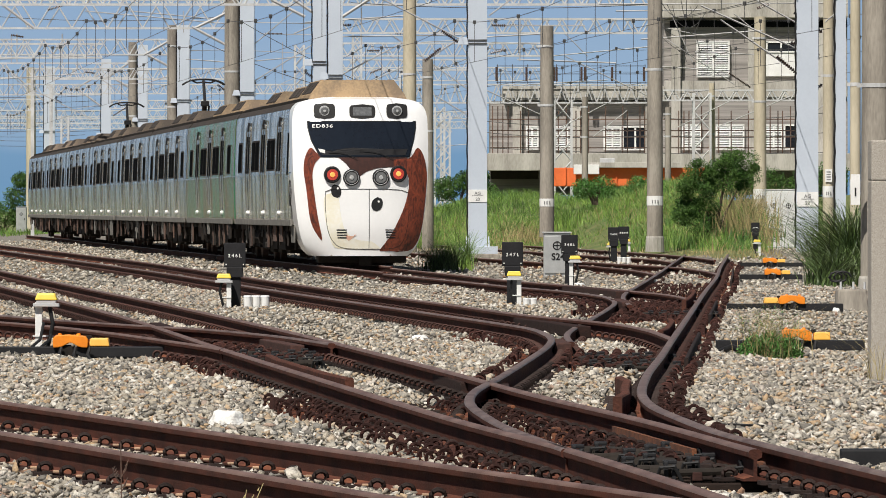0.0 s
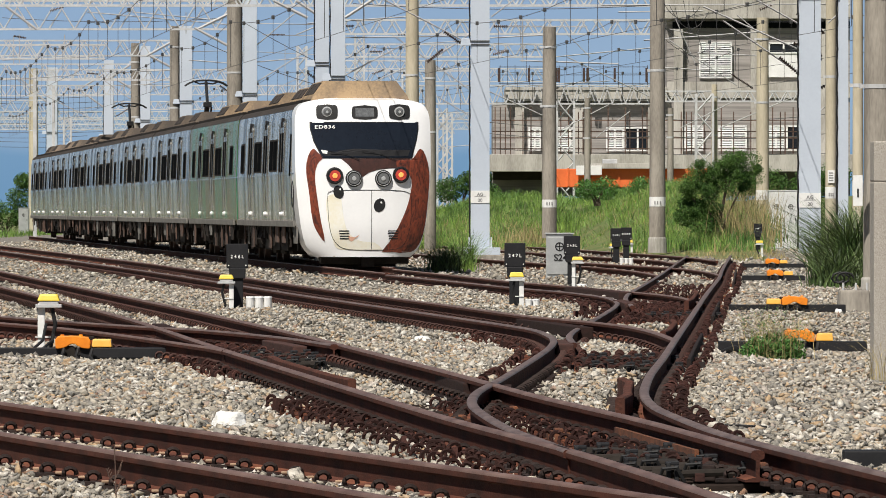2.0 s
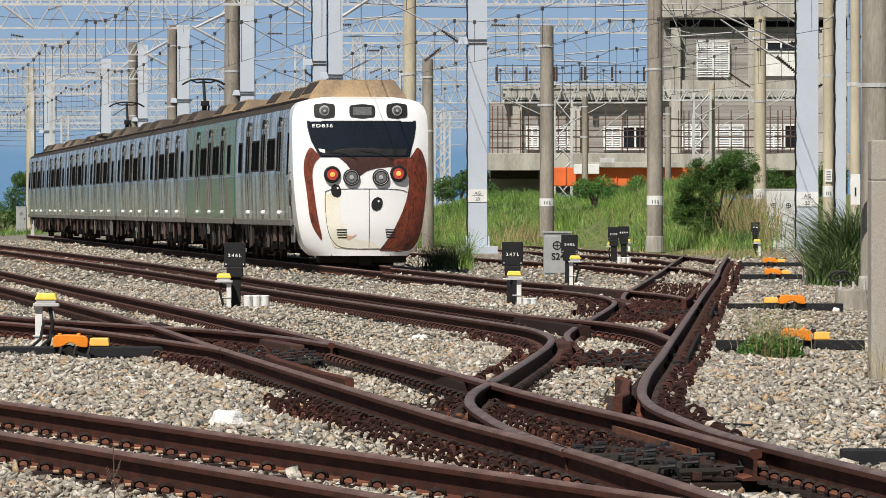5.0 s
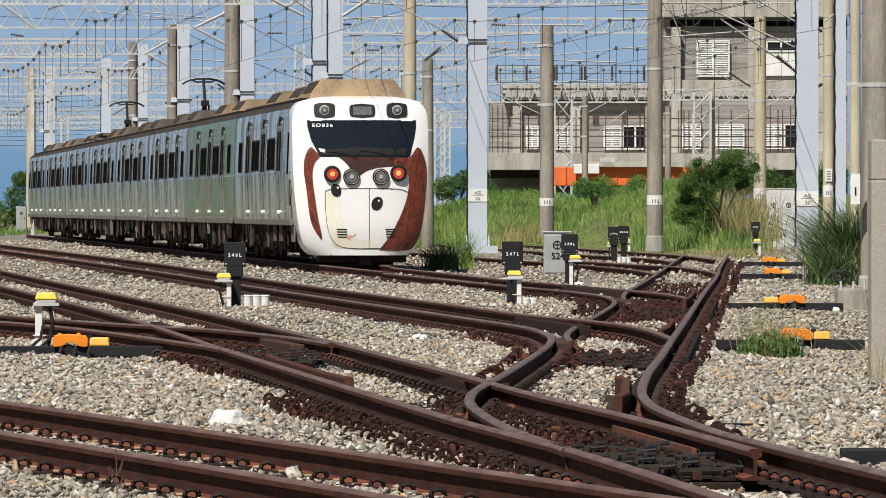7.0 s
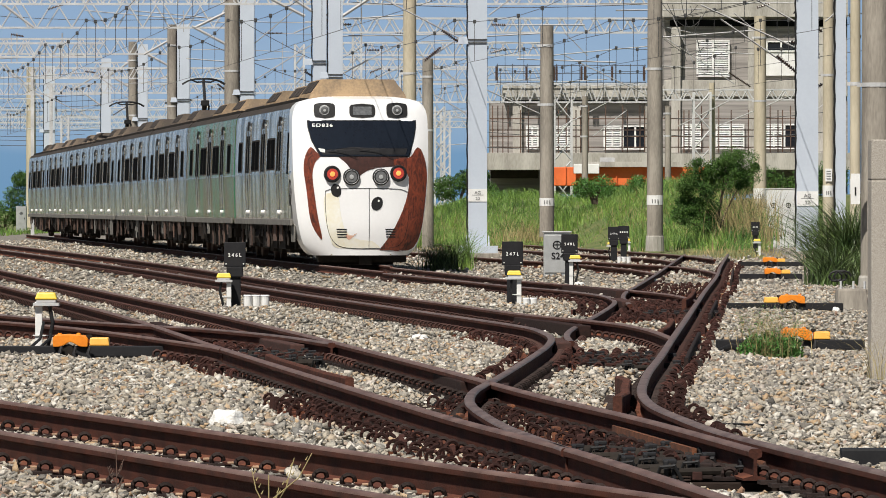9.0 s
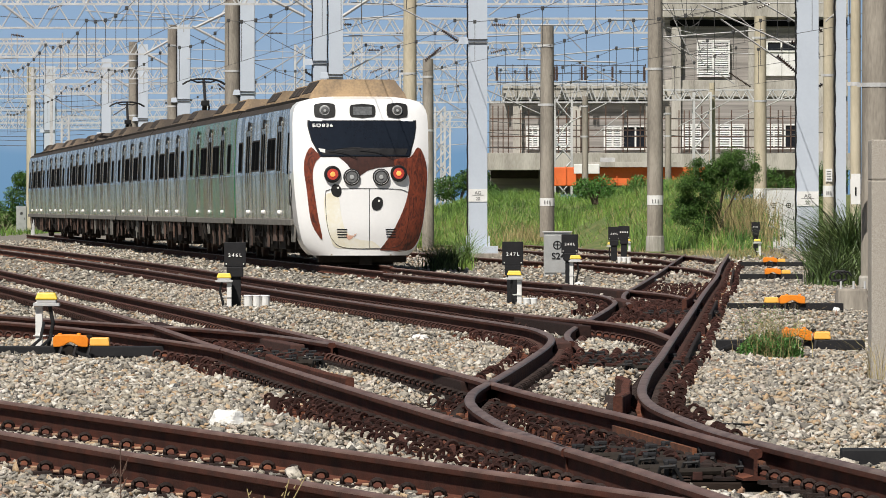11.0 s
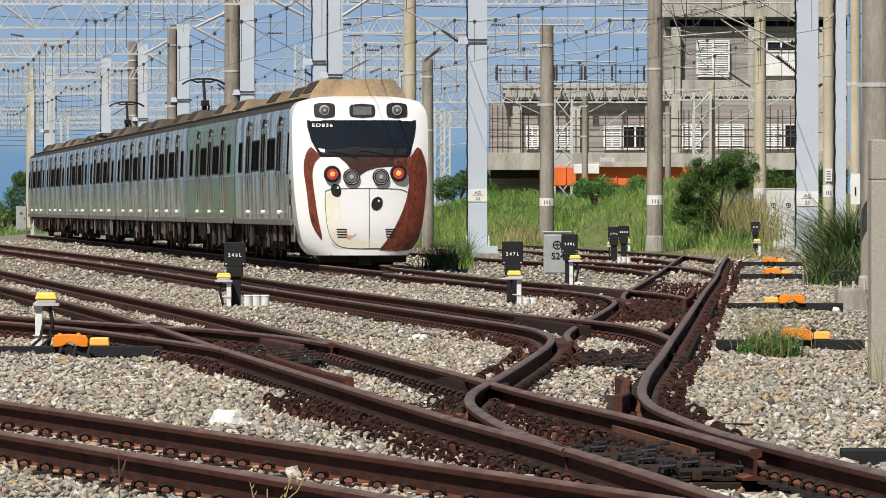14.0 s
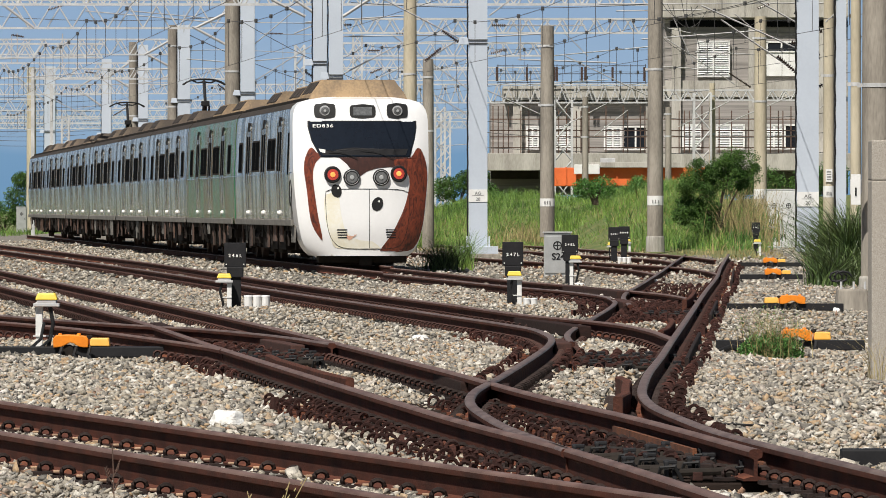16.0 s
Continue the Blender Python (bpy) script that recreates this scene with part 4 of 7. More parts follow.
# frog castings and joint plates
for x, y, w, d, turn in ((0.03, 53.0, 0.13, 4.6, 0.07), (0.36, 49.7, 0.20, 1.2, -0.02), (1.18, 77.8, 0.16, 6.0, 0.1), (2.36, 110.6, 0.2, 8.0, 0.085), (1.08, 66.5, 0.16, 2.2, 0.02), (-2.9, 74.8, 0.14, 5.0, 0.09),
                        (-1.5, 66.0, 0.13, 3.0, 0.12), (2.42, 96.0, 0.16, 3.5, 0.02)):
    part("frog_casting", Shape().box(x, y, -0.16, w, d, 0.125, turn), CLIPM, LADDER, "dark rusty frog casting", 0.012)
for x, y, turn in ((0.66, 41.9, 0.09), (0.44, 46.6, 0.05), (0.95, 34.6, 0.1), (1.62, 36.2, 0.1), (1.24, 38.9, 0.1), (0.10, 44.6, 0.0), (1.2, 46.2, 0.03)):
    part("rail_brace", Shape().box(x, y, -0.16, 0.05, 0.12, 0.075, turn, 0.8).box(x + 0.045, y, -0.16, 0.05, 0.2, 0.05, turn).box(x - 0.04, y + 0.02, -0.16, 0.04, 0.1, 0.06, turn).tube([(x + 0.02, y - 0.07, -0.1), (x + 0.02, y - 0.1, -0.1)], 0.018, 6), REDRUST, TURNOUT, "orange-rusted rail brace", 0.008)


def switch_gear(x0, x1, y, turn=0.0):
    """Rods, brackets and a cover plate across a switch."""
    rnd = random.Random(int(y * 10))
    g = thing("switch_rod", (x0 + x1) / 2, y, -0.17, "black greasy switch rods and brackets between the rails", "switch gear", "switch gear", turn)
    w = (x1 - x0) / 2
    part("rod", Shape().tube([(-w, 0, 0.035), (w, 0, 0.045)], 0.02, 8), UNDER, g)
    part("rod", Shape().tube([(-w, 0.5, 0.03), (w * 0.8, 0.45, 0.04)], 0.016, 8), UNDER, g)
    part("rod", Shape().tube([(-w * 0.7, -0.6, 0.03), (w, -0.55, 0.05)], 0.02, 8), UNDER, g)
    for k in range(6):
        u = -w + 2 * w * (k + 0.5) / 6 + rnd.uniform(-0.03, 0.03)
        v = (0.0, 0.48, -0.57)[k % 3]
        part("collar", Shape().tube([(u - 0.03, v, 0.04), (u + 0.03, v, 0.042)], rnd.uniform(0.03, 0.042), 8), UNDER, g)
        part("clevis", Shape().box(u + 0.05, v - 0.05, 0.0, 0.022, 0.1, 0.1).box(u + 0.09, v - 0.05, 0.0, 0.022, 0.1, 0.085).box(u + 0.07, v - 0.02, 0.085, 0.07, 0.06, 0.02), BLACK, g, bevel=0.005)
        part("hose", Shape().tube([(u, v - 0.08, 0.0), (u + 0.02, v - 0.12, 0.07), (u + 0.09, v - 0.12, 0.075), (u + 0.13, v - 0.1, 0.0)], 0.01, 6), CABLE, g)
    for k in range(5):
        part("bracket", Shape().box(rnd.uniform(-w, w), rnd.uniform(-0.7, 0.7), 0, rnd.uniform(0.04, 0.1), rnd.uniform(0.06, 0.2), rnd.uniform(0.03, 0.09), rnd.uniform(-0.3, 0.3), rnd.uniform(0.6, 1.0)), (HEAPM, DARKCLIP)[k % 2], g, bevel=0.006)
    part("cover", Shape().box(-w * 0.2, 0.9, 0, w * 0.8, 0.4, 0.06), UNDER, g, bevel=0.01)


# added strip: its orange imitates sun on the rusty web of this rail
part("stretcher_bar", Shape().sweep([Vector((1.0, 41.6, -0.07)), Vector((1.16, 39.6, -0.07)), Vector((1.33, 37.6, -0.07))], [(-0.012, 0.0), (-0.012, -0.09), (0.012, -0.09), (0.012, 0.0)]), REDRUST, TURNOUT, "orange strip standing for the sunlit rusty rail web")
switch_gear(0.80, 1.50, 36.4)
switch_gear(0.62, 1.35, 38.2)
switch_gear(1.1, 1.95, 59.8)
switch_gear(1.15, 1.98, 62.6)
switch_gear(2.45, 3.35, 88.5)
switch_gear(-1.75, -1.05, 61.5)
switch_gear(-1.9, -1.15, 64.0)


# ---- ballast ----
def pebbles(n, y0, y1, lo, hi, name, fine, seed, label):
    """Loose stones scattered over the yard, thinned in the oily parts of the turnouts."""
    g = np.random.default_rng(seed)
    if fine:
        tv = np.array([(a, b, c) for c in (-0.75, 0.75) for b in (-0.75, 0.75) for a in (-0.75, 0.75)])
        tf = np.array([(0, 2, 1), (1, 2, 3), (4, 5, 6), (5, 7, 6), (0, 1, 4), (1, 5, 4), (2, 6, 3), (3, 6, 7), (0, 4, 2), (2, 4, 6), (1, 3, 5), (3, 7, 5)])
    else:
        tv = np.array([(1, 0, 0), (0, 1, 0), (-1, 0, 0), (0, -1, 0), (0, 0, 1), (0, 0, -1)], float)
        tf = np.array([(0, 1, 4), (1, 2, 4), (2, 3, 4), (3, 0, 4), (1, 0, 5), (2, 1, 5), (3, 2, 5), (0, 3, 5)])
    y = np.sqrt(g.uniform(y0 * y0, y1 * y1, n))
    x = g.uniform(-1, 1, n) * (y * 0.0645 + 0.25)
    keep = np.ones(n, bool)
    low = np.zeros(n)
    for pts in (RAIL_A, RAIL_B, RAIL_5, RAIL_4, RAIL_6, RAIL_7, RAIL_3, RAIL_2, RAIL_B4, RAIL_A4, RAIL_L, RAIL_9):
        ys = np.array([p.y for p in pts])[::-1]
        if ys[0] > ys[-1]:
            ys = ys[::-1]
        xs = np.array([p.x for p in pts])[::-1]
        near = (np.abs(x - np.interp(y, ys, xs)) < 0.062) & (y > ys[0]) & (y < ys[-1])
        keep &= ~near
        side = (np.abs(x - np.interp(y, ys, xs)) < 0.2) & (y > ys[0]) & (y < ys[-1])
        low = np.where(side, -0.012, low)
        if pts is RAIL_9 or pts is RAIL_5 or pts is RAIL_4 or pts is RAIL_3:
            reach = np.where((y > 50) & (y < 57), 0.16, 0.33) if pts is RAIL_5 else (0.2 if pts is RAIL_4 else 0.33)
            oily = (np.abs(x - np.interp(y, ys, xs)) < reach) & (y > ys[0]) & (y < min(ys[-1], 112)) & (g.uniform(0, 1, n) < 0.72)
            keep &= ~oily

    def between(a, b, q0, q1, share):
        xa = np.interp(y, [p.y for p in a][::-1], [p.x for p in a][::-1])
        xb = np.interp(y, [p.y for p in b][::-1], [p.x for p in b][::-1])
        return (x > xa) & (x < xb) & (y > q0) & (y < q1) & (g.uniform(0, 1, n) < share)

    keep &= ~between(RAIL_3, RAIL_9, 59.0, 66, 0.85)
    keep &= ~between(RAIL_3, RAIL_9, 35, 43.5, 0.8)
    keep &= ~between(RAIL_5, RAIL_4, 34, 50, 0.8)
    keep &= ~between(RAIL_5, RAIL_4, 57, 70, 0.85)
    keep &= ~between(RAIL_B4, RAIL_9, 84, 101, 0.9)
    keep &= (x < 3.42) | (y > 58.8) | (y < 56)
    x, y, low = x[keep], y[keep], low[keep]
    n = len(x)
    heap = 0.020 * np.sin(x * 2.1 + 0.4 * y) * np.sin(y * 0.55 + 1) + 0.012 * np.sin(x * 5 + y)
    z = -0.185 + g.uniform(-0.02, 0.04, n) + heap + low
    s = g.uniform(lo, hi, n) * g.choice([0.55, 0.8, 1.0, 1.0, 1.25, 1.5], n)
    sc = np.stack([s * g.uniform(0.85, 1.5, n), s * g.uniform(0.85, 1.4, n), s * g.uniform(0.38, 0.75, n)], 1)
    v = tv[None] * sc[:, None]
    v = v * (1 + g.choice([-0.5, -0.25, 0.0, 0.1, 0.3], (n, len(tv), 1))) + sc[:, None] * g.normal(0, 0.16, (n, len(tv), 3))
    a, b, c = g.uniform(0, math.tau, n), g.normal(0, 0.45, n), g.normal(0, 0.45, n)
    for ang, i, j in ((b, 1, 2), (c, 0, 2), (a, 0, 1)):
        ca, sa = np.cos(ang)[:, None], np.sin(ang)[:, None]
        p, q = v[:, :, i].copy(), v[:, :, j].copy()
        v[:, :, i], v[:, :, j] = p * ca - q * sa, p * sa + q * ca
    v += np.stack([x, y, z], 1)[:, None]
    f = (tf[None] + (np.arange(n) * len(tv))[:, None, None]).reshape(-1, 3)
    me = bpy.data.meshes.new(name)
    me.vertices.add(n * len(tv))
    me.vertices.foreach_set("co", v.reshape(-1))
    me.loops.add(f.size)
    me.loops.foreach_set("vertex_index", f.reshape(-1))
    me.polygons.add(len(f))
    me.polygons.foreach_set("loop_start", np.arange(0, f.size, 3))
    me.update(calc_edges=True)
    me.validate()
    me.materials.append(STONE)
    tagged(new(name, me), label, "ballast", kind="stuff")


pebbles(128000, 31, 72, 0.0130, 0.0225, "ballast", True, 4, "loose grey and tan crushed stone ballast")
pebbles(84000, 70, 125, 0.019, 0.032, "ballast", False, 5, "loose grey and tan crushed stone ballast")
pebbles(44000, 122, 300, 0.028, 0.048, "ballast", False, 6, "loose pale crushed stone ballast")


# ---- masts, gantries and wires ----
GREYT = material("faded_lettering", (0.16, 0.16, 0.16), (0.24, 0.24, 0.24), 0.05, 0.7)


def steel_mast(x, y, z0, z1, w, sign=None, plate=False):
    m = thing("steel_mast", x, y, z0, "pale blue-grey painted steel catenary mast", "mast", "steel masts")
    HOSTS.append((m, x, y, w / 2))
    h = z1 - z0
    d = w * 0.9
    a, b, e = w / 2, d / 2, 0.03
    poly = [(-a, -b), (a, -b), (a, -b + e), (a * 0.3, -b + e), (a * 0.3, b - e), (a, b - e), (a, b), (-a, b), (-a, b - e), (-a * 0.3, b - e), (-a * 0.3, -b + e), (-a, -b + e)]
    n = len(poly)
    part("shaft", Shape().add([(*p, zz) for zz in (0, h) for p in poly], [(k, (k + 1) % n, (k + 1) % n + n, k + n) for k in range(n)] + [tuple(range(n)), tuple(range(n, 2 * n))]), POST, m)
    part("cable_duct", Shape().tube([(-w / 2 - 0.02, -d / 2, 0.1 + h * k / 24) if k % 2 else (-w / 2 - 0.035, -d / 2, 0.1 + h * k / 24) for k in range(24)], 0.022, 5), CABLE, m)
    for k in range(1):
        zz = min(5.9, h * 0.93) - 0.3 * (y % 3)
        part("clamp", Shape().box(0, -d / 2 - 0.02, zz, w + 0.02, 0.03, 0.022).box(0, -d / 2 - 0.02, zz + 0.09, w + 0.02, 0.03, 0.022), WIRE, m)
        part("bracket", Shape().box(-w / 2 - 0.14, -d / 2, zz - 0.03, 0.3, 0.12, 0.2, 0, 0.7), POST, m, bevel=0.01)
    if plate:
        part("base_flange", Shape().box(0.02, -0.25, -0.1, 1.05, 0.5, 0.2), POST, m, "pale painted base flange", 0.01)
        part("gusset", Shape().box(0.3, -0.3, 0.1, 0.05, 0.3, 0.28, 0, 0.5).box(-0.3, -0.3, 0.1, 0.05, 0.3, 0.28, 0, 0.5), POST, m)
        part("footing", Shape().box(0.05, -0.2, -0.5, 1.1, 0.9, 0.4), CONC, m, "weathered concrete footing", 0.03)
    if sign:
        s = part("number_sign", Shape().box(0, -d / 2 - 0.012, sign[0] - z0 - 0.17, w, 0.012, 0.34), WHITEP, m, "white enamel sign")
        words("AG", 0.12, s, GREYT, pose(0, -d / 2 - 0.022, sign[0] - z0 + 0.03))
        words("20", 0.12, s, GREYT, pose(0, -d / 2 - 0.022, sign[0] - z0 - 0.13))
        part("rule", Shape().box(0, -d / 2 - 0.021, sign[0] - z0 + 0.0, w * 0.6, 0.004, 0.012), GREYT, s)
    return m


def concrete_pole(x, y, z0, z1, w, mat, band=None):
    z0 = height(x, y) if z0 is None else z0
    p = thing("concrete_pole", x, y, z0, "weathered round concrete pole" if mat is CONC else "cream round concrete pole", "pole", "concrete poles")
    HOSTS.append((p, x, y, w / 2))
    h = z1 - z0
    n = 10
    part("shaft", Shape().tube([(0, 0, h * k / n) for k in range(n + 1)], w * 0.53, 20, w * 0.47), mat, p, smooth=True)
    for zz in (h * 0.62, h * 0.9):
        part("clamp", Shape().tube([(0, 0, zz), (0, 0, zz + 0.07)], w * 0.515, 18).box(-w * 0.55, 0, zz, 0.1, 0.06, 0.07), GALV, p)
    if mat is CONC and 5 < x < 8:
        part("collar", Shape().tube([(0, 0, -0.3), (0, 0, 0.12), (0, 0, 0.16)], w * 0.62, 14, w * 0.56), PALEC, p)
    if band:
        zz = min(band) - z0
        b = part("painted_band", Shape().tube([(0, 0, zz), (0, 0, zz + abs(band[0] - band[1]))], w * 0.535, 20), WHITEP, p, "white painted band")
        for k in (-1, 0, 1):
            part("mark", Shape().box(k * w * 0.18, -w * 0.54, zz + 0.06, 0.03, 0.012, 0.1), GREYT, b)
    return p


def gantry(x0, x1, y, z, h, pitch=1.15):
    """A lattice beam across the tracks."""
    g = thing("lattice_gantry", (x0 + x1) / 2, y, z, "galvanised lattice gantry beam over the tracks", "gantry", "gantries")
    HOSTS.append((g, (x0 + x1) / 2, y, (x1 - x0) / 2))
    w = (x1 - x0) / 2
    t = 0.03
    part("upright", Shape().box(-w, 0.25, -0.2 - z, 0.16, 0.16, z + 0.2 + h), GALV, g)
    part("bottom_chord", Shape().box(0, 0, -t, 2 * w, 0.06, 2 * t).box(0, 0.5, -t, 2 * w, 0.06, 2 * t), GALV, g)
    part("top_chord", Shape().box(0, 0, h - t, 2 * w, 0.06, 2 * t).box(0, 0.5, h - t, 2 * w, 0.06, 2 * t), GALV, g)
    n = max(2, int(2 * w / (h * pitch)))
    s = 2 * w / n
    up = Shape().tube([(0, 0, 0), (s / 2, 0, h)], 0.027, 5).mesh("brace")
    dn = Shape().tube([(0, 0, h), (s / 2, 0, 0)], 0.027, 5).mesh("brace")
    for k in range(n):
        part("brace", up, GALV, g, at=pose(-w + k * s, 0, 0))
        part("brace", dn, GALV, g, at=pose(-w + (k + 0.5) * s, 0, 0))
        part("brace", dn if k % 2 else up, GALV, g, at=pose(-w + (k + 0.25) * s, 0.5, 0))


def lattice_mast(x, y, z0, z1, e=0.2):
    h = z1 - z0
    g = thing("lattice_mast", x, y, z0, "galvanised lattice steel mast", "mast", "lattice masts")
    for a, b in ((-e, -e), (e, -e), (e, e), (-e, e)):
        part("leg", Shape().box(a, b, 0, 0.09, 0.09, h), GALV, g)
    n = max(2, int(h / (2.2 * e)))
    z = Shape().tube([(-e, -e, 0), (e, -e, h / n)], 0.03, 4).tube([(e, -e, 0), (e, e, h / n)], 0.03, 4).mesh("brace")
    q = Shape().tube([(e, -e, 0), (-e, -e, h / n)], 0.03, 4).mesh("brace")
    back = Shape().tube([(-e, e, 0), (e, e, h / n)], 0.03, 4).mesh("brace")
    for k in range(n):
        part("brace", z if k % 2 else q, GALV, g, at=pose(0, 0, h * k / n))
        part("brace", back, GALV, g, at=pose(0, 0, h * k / n))


HOSTS = []


def nearest_host(a, b):
    """The mast, pole or gantry that carries a tube between two points."""
    return min(HOSTS, key=lambda h: 3 * abs(h[2] - a.y) + max(0.0, min(abs(h[1] - a.x), abs(h[1] - b.x)) - h[3]))[0]


def strand(a, b, r, sag, mat, name):
    """A tube or wire between two points, part of what carries it."""
    a, b = Vector(a), Vector(b)
    n = 10 if sag else 1
    pts = [a + (b - a) * (k / n) - Vector((0, 0, sag * 4 * (k / n) * (1 - k / n))) for k in range(n + 1)]
    host = nearest_host(a, b)
    part(name, Shape().tube(pts, r, 6 if r > 0.02 else 4), mat, host, at=Matrix.Translation(-host.location))


def insulator_string(a, b, r):
    a, b = Vector(a), Vector(b)
    s = Shape()
    n = max(5, int((b - a).length / 0.055))
    for k in range(n):
        p, q = a + (b - a) * (k / n), a + (b - a) * ((k + 0.55) / n)
        s.tube([p, q], r, 8, r * 0.55)
    s.tube([a, b], r * 0.35, 6)
    host = nearest_host(a, b)
    part("insulator", s, INSUL, host, "brown ribbed insulator", at=Matrix.Translation(-host.location))


# masts along the stabled train
steel_mast(0.94, 193, 0.08, 7.95, 0.51, (1.5528616852146264,), True)
steel_mast(-3.85, 222, -0.2, 9.14, 0.42, None, False)
steel_mast(-3.33, 220.5, -0.2, 9.09, 0.44, None, False)
steel_mast(-7.21, 262, -0.2, 9.53, 0.52, None, False)
steel_mast(-10.95, 300, -0.2, 8.95, 0.52, None, False)
steel_mast(-14.35, 340, -0.2, 9.04, 0.46, None, False)
steel_mast(-18.0, 380, -0.2, 9.2, 0.51, None, False)
steel_mast(-23.24, 420, -0.2, 9.61, 0.63, None, False)
steel_mast(8.45, 165, 0.2, 6.97, 0.5, (1.422972972972973,), False)
steel_mast(8.39, 150, -0.2, 6.45, 0.21, None, False)
# concrete poles
concrete_pole(3.04, 208, 0.37, 6.54, 0.41, CONC, (1.5, 1.27))
concrete_pole(6.2, 208, 0.24, 8.31, 0.45, CONC, (1.58, 1.3))
concrete_pole(11.15, 250, 0.01, 7.96, 0.44, CREAM, (1.9, 1.54))
POLE = concrete_pole(10.84, 200, None, 8.04, 0.3, CREAM, (1.84, 1.52))
plate = part("notice_plate", Shape().box(0, -0.18, 2.15, 0.19, 0.012, 0.36), WHITEP, POLE, "white enamel notice plate")
for k in range(4):
    part("writing_bar", Shape().box(0, -0.19, 2.21 + 0.07 * k, 0.12, 0.006, 0.03), GREYT, plate)
concrete_pole(7.83, 135, None, 5.81, 0.2, CREAM, (1.76, 1.47))
concrete_pole(7.41, 121.5, -0.11, 5.35, 0.52, CONC, None)
concrete_pole(-1.04, 222, None, 8.79, 0.42, CREAM, None)
concrete_pole(-0.51, 238, None, 6.21, 0.38, CONC, None)
concrete_pole(-7.77, 262, None, 10.16, 0.58, CONC, None)
concrete_pole(-11.42, 300, None, 8.95, 0.45, CONC, None)
concrete_pole(-14.84, 340, None, 9.17, 0.43, CONC, None)
concrete_pole(-24.92, 430, None, 9.75, 0.58, CREAM, None)
concrete_pole(5.69, 285, None, 5.69, 0.25, CONC, None)
concrete_pole(10.97, 290, None, 6.32, 0.25, CREAM, None)
concrete_pole(8.86, 280, None, 5.21, 0.24, CONC, None)
# gantries over the tracks
gantry(-15.16, 6.58, 226, 7.7, 0.47)
gantry(-4.08, 7.83, 262, 7.68, 0.52)
gantry(-17.58, -7.16, 262, 7.86, 1.05)
gantry(-19.65, -10.83, 300, 7.71, 0.64)
gantry(-4.65, 4.2, 300, 7.66, 0.53)
gantry(-22.27, -14.3, 340, 7.47, 0.7)
gantry(-5.24, 1.51, 340, 7.85, 0.49)
gantry(-24.89, -17.94, 380, 7.3, 0.55)
gantry(-6.17, 5.6, 400, 8.42, 0.73)
gantry(-1.38, 8.73, 300, 5.68, 0.77, 0.72)
gantry(-26.84, -22.84, 420, 7.01, 0.67)
gantry(8.67, 14.66, 290, 5.63, 0.41)
gantry(-17.11, -12.24, 255, 6.63, 0.49)
gantry(-19.07, -9.55, 330, 7.23, 0.48)
gantry(-19.86, -6.41, 360, 7.04, 0.46)
gantry(-18.95, -7.12, 400, 6.86, 0.44)
gantry(-27.77, -16.23, 440, 6.8, 0.49)
gantry(-30.68, -8.55, 480, 6.96, 0.46)
gantry(-33.87, -19.13, 530, 7.18, 0.42)
gantry(-7.17, 2.05, 460, 7.05, 0.44)
gantry(-1.12, 2.31, 520, 7.11, 0.46)
lattice_mast(5.06, 300, -0.2, 5.78, 0.36)
lattice_mast(10.56, 290, -0.2, 5.93, 0.34)
lattice_mast(-0.14, 300, -0.2, 5.49)
lattice_mast(-3.99, 330, -0.2, 9.28)
lattice_mast(0.1, 320, -0.2, 5.52)
lattice_mast(-21.27, 400, -0.2, 6.45)
lattice_mast(-6.46, 320, -0.2, 8.58)
lattice_mast(-1.92, 350, -0.2, 7.88)
# cantilever tubes and insulators
strand((-9.14, 262, 7.86), (-7.48, 262, 6.99), 0.02, 0, PALEWIRE, "cantilever_tube")
strand((-7.37, 262, 6.93), (-5.5, 262, 8.49), 0.02, 0, PALEWIRE, "cantilever_tube")
strand((-12.45, 300, 7.64), (-11.02, 300, 6.97), 0.026, 0, PALEWIRE, "cantilever_tube")
strand((-11.02, 300, 6.97), (-12.73, 300, 6.45), 0.026, 0, PALEWIRE, "cantilever_tube")
strand((-3.25, 222, 5.35), (-1.13, 222, 6.46), 0.02, 0, PALEWIRE, "cantilever_tube")
strand((-4.31, 222, 7.02), (-1.13, 222, 7.24), 0.02, 0, PALEWIRE, "cantilever_tube")
strand((-3.25, 222, 6.58), (0.99, 222, 6.64), 0.02, 0, PALEWIRE, "cantilever_tube")
strand((1.26, 208, 6.23), (3.08, 208, 6.33), 0.02, 0, PALEWIRE, "cantilever_tube")
strand((1.34, 208, 6.85), (2.08, 208, 7.4), 0.02, 0, PALEWIRE, "cantilever_tube")
strand((2.17, 208, 5.57), (5.06, 208, 5.47), 0.02, 0, PALEWIRE, "cantilever_tube")
strand((2.25, 208, 6.74), (2.25, 208, 5.53), 0.02, 0, PALEWIRE, "cantilever_tube")
strand((1.42, 208, 6.57), (4.15, 208, 6.56), 0.02, 0, PALEWIRE, "cantilever_tube")
strand((4.89, 285, 7.32), (8.29, 285, 5.69), 0.02, 0, PALEWIRE, "cantilever_tube")
strand((3.84, 260, 6.78), (7.77, 260, 7.15), 0.02, 0, PALEWIRE, "cantilever_tube")
strand((3.31, 285, 6.18), (6.59, 285, 6.37), 0.02, 0, PALEWIRE, "cantilever_tube")
strand((4.55, 285, 4.37), (6.59, 285, 5.44), 0.02, 0, PALEWIRE, "cantilever_tube")
strand((6.03, 285, 4.1), (7.39, 285, 5.14), 0.02, 0, PALEWIRE, "cantilever_tube")
strand((5.8, 208, 6.16), (9.36, 208, 6.42), 0.02, 0, PALEWIRE, "cantilever_tube")
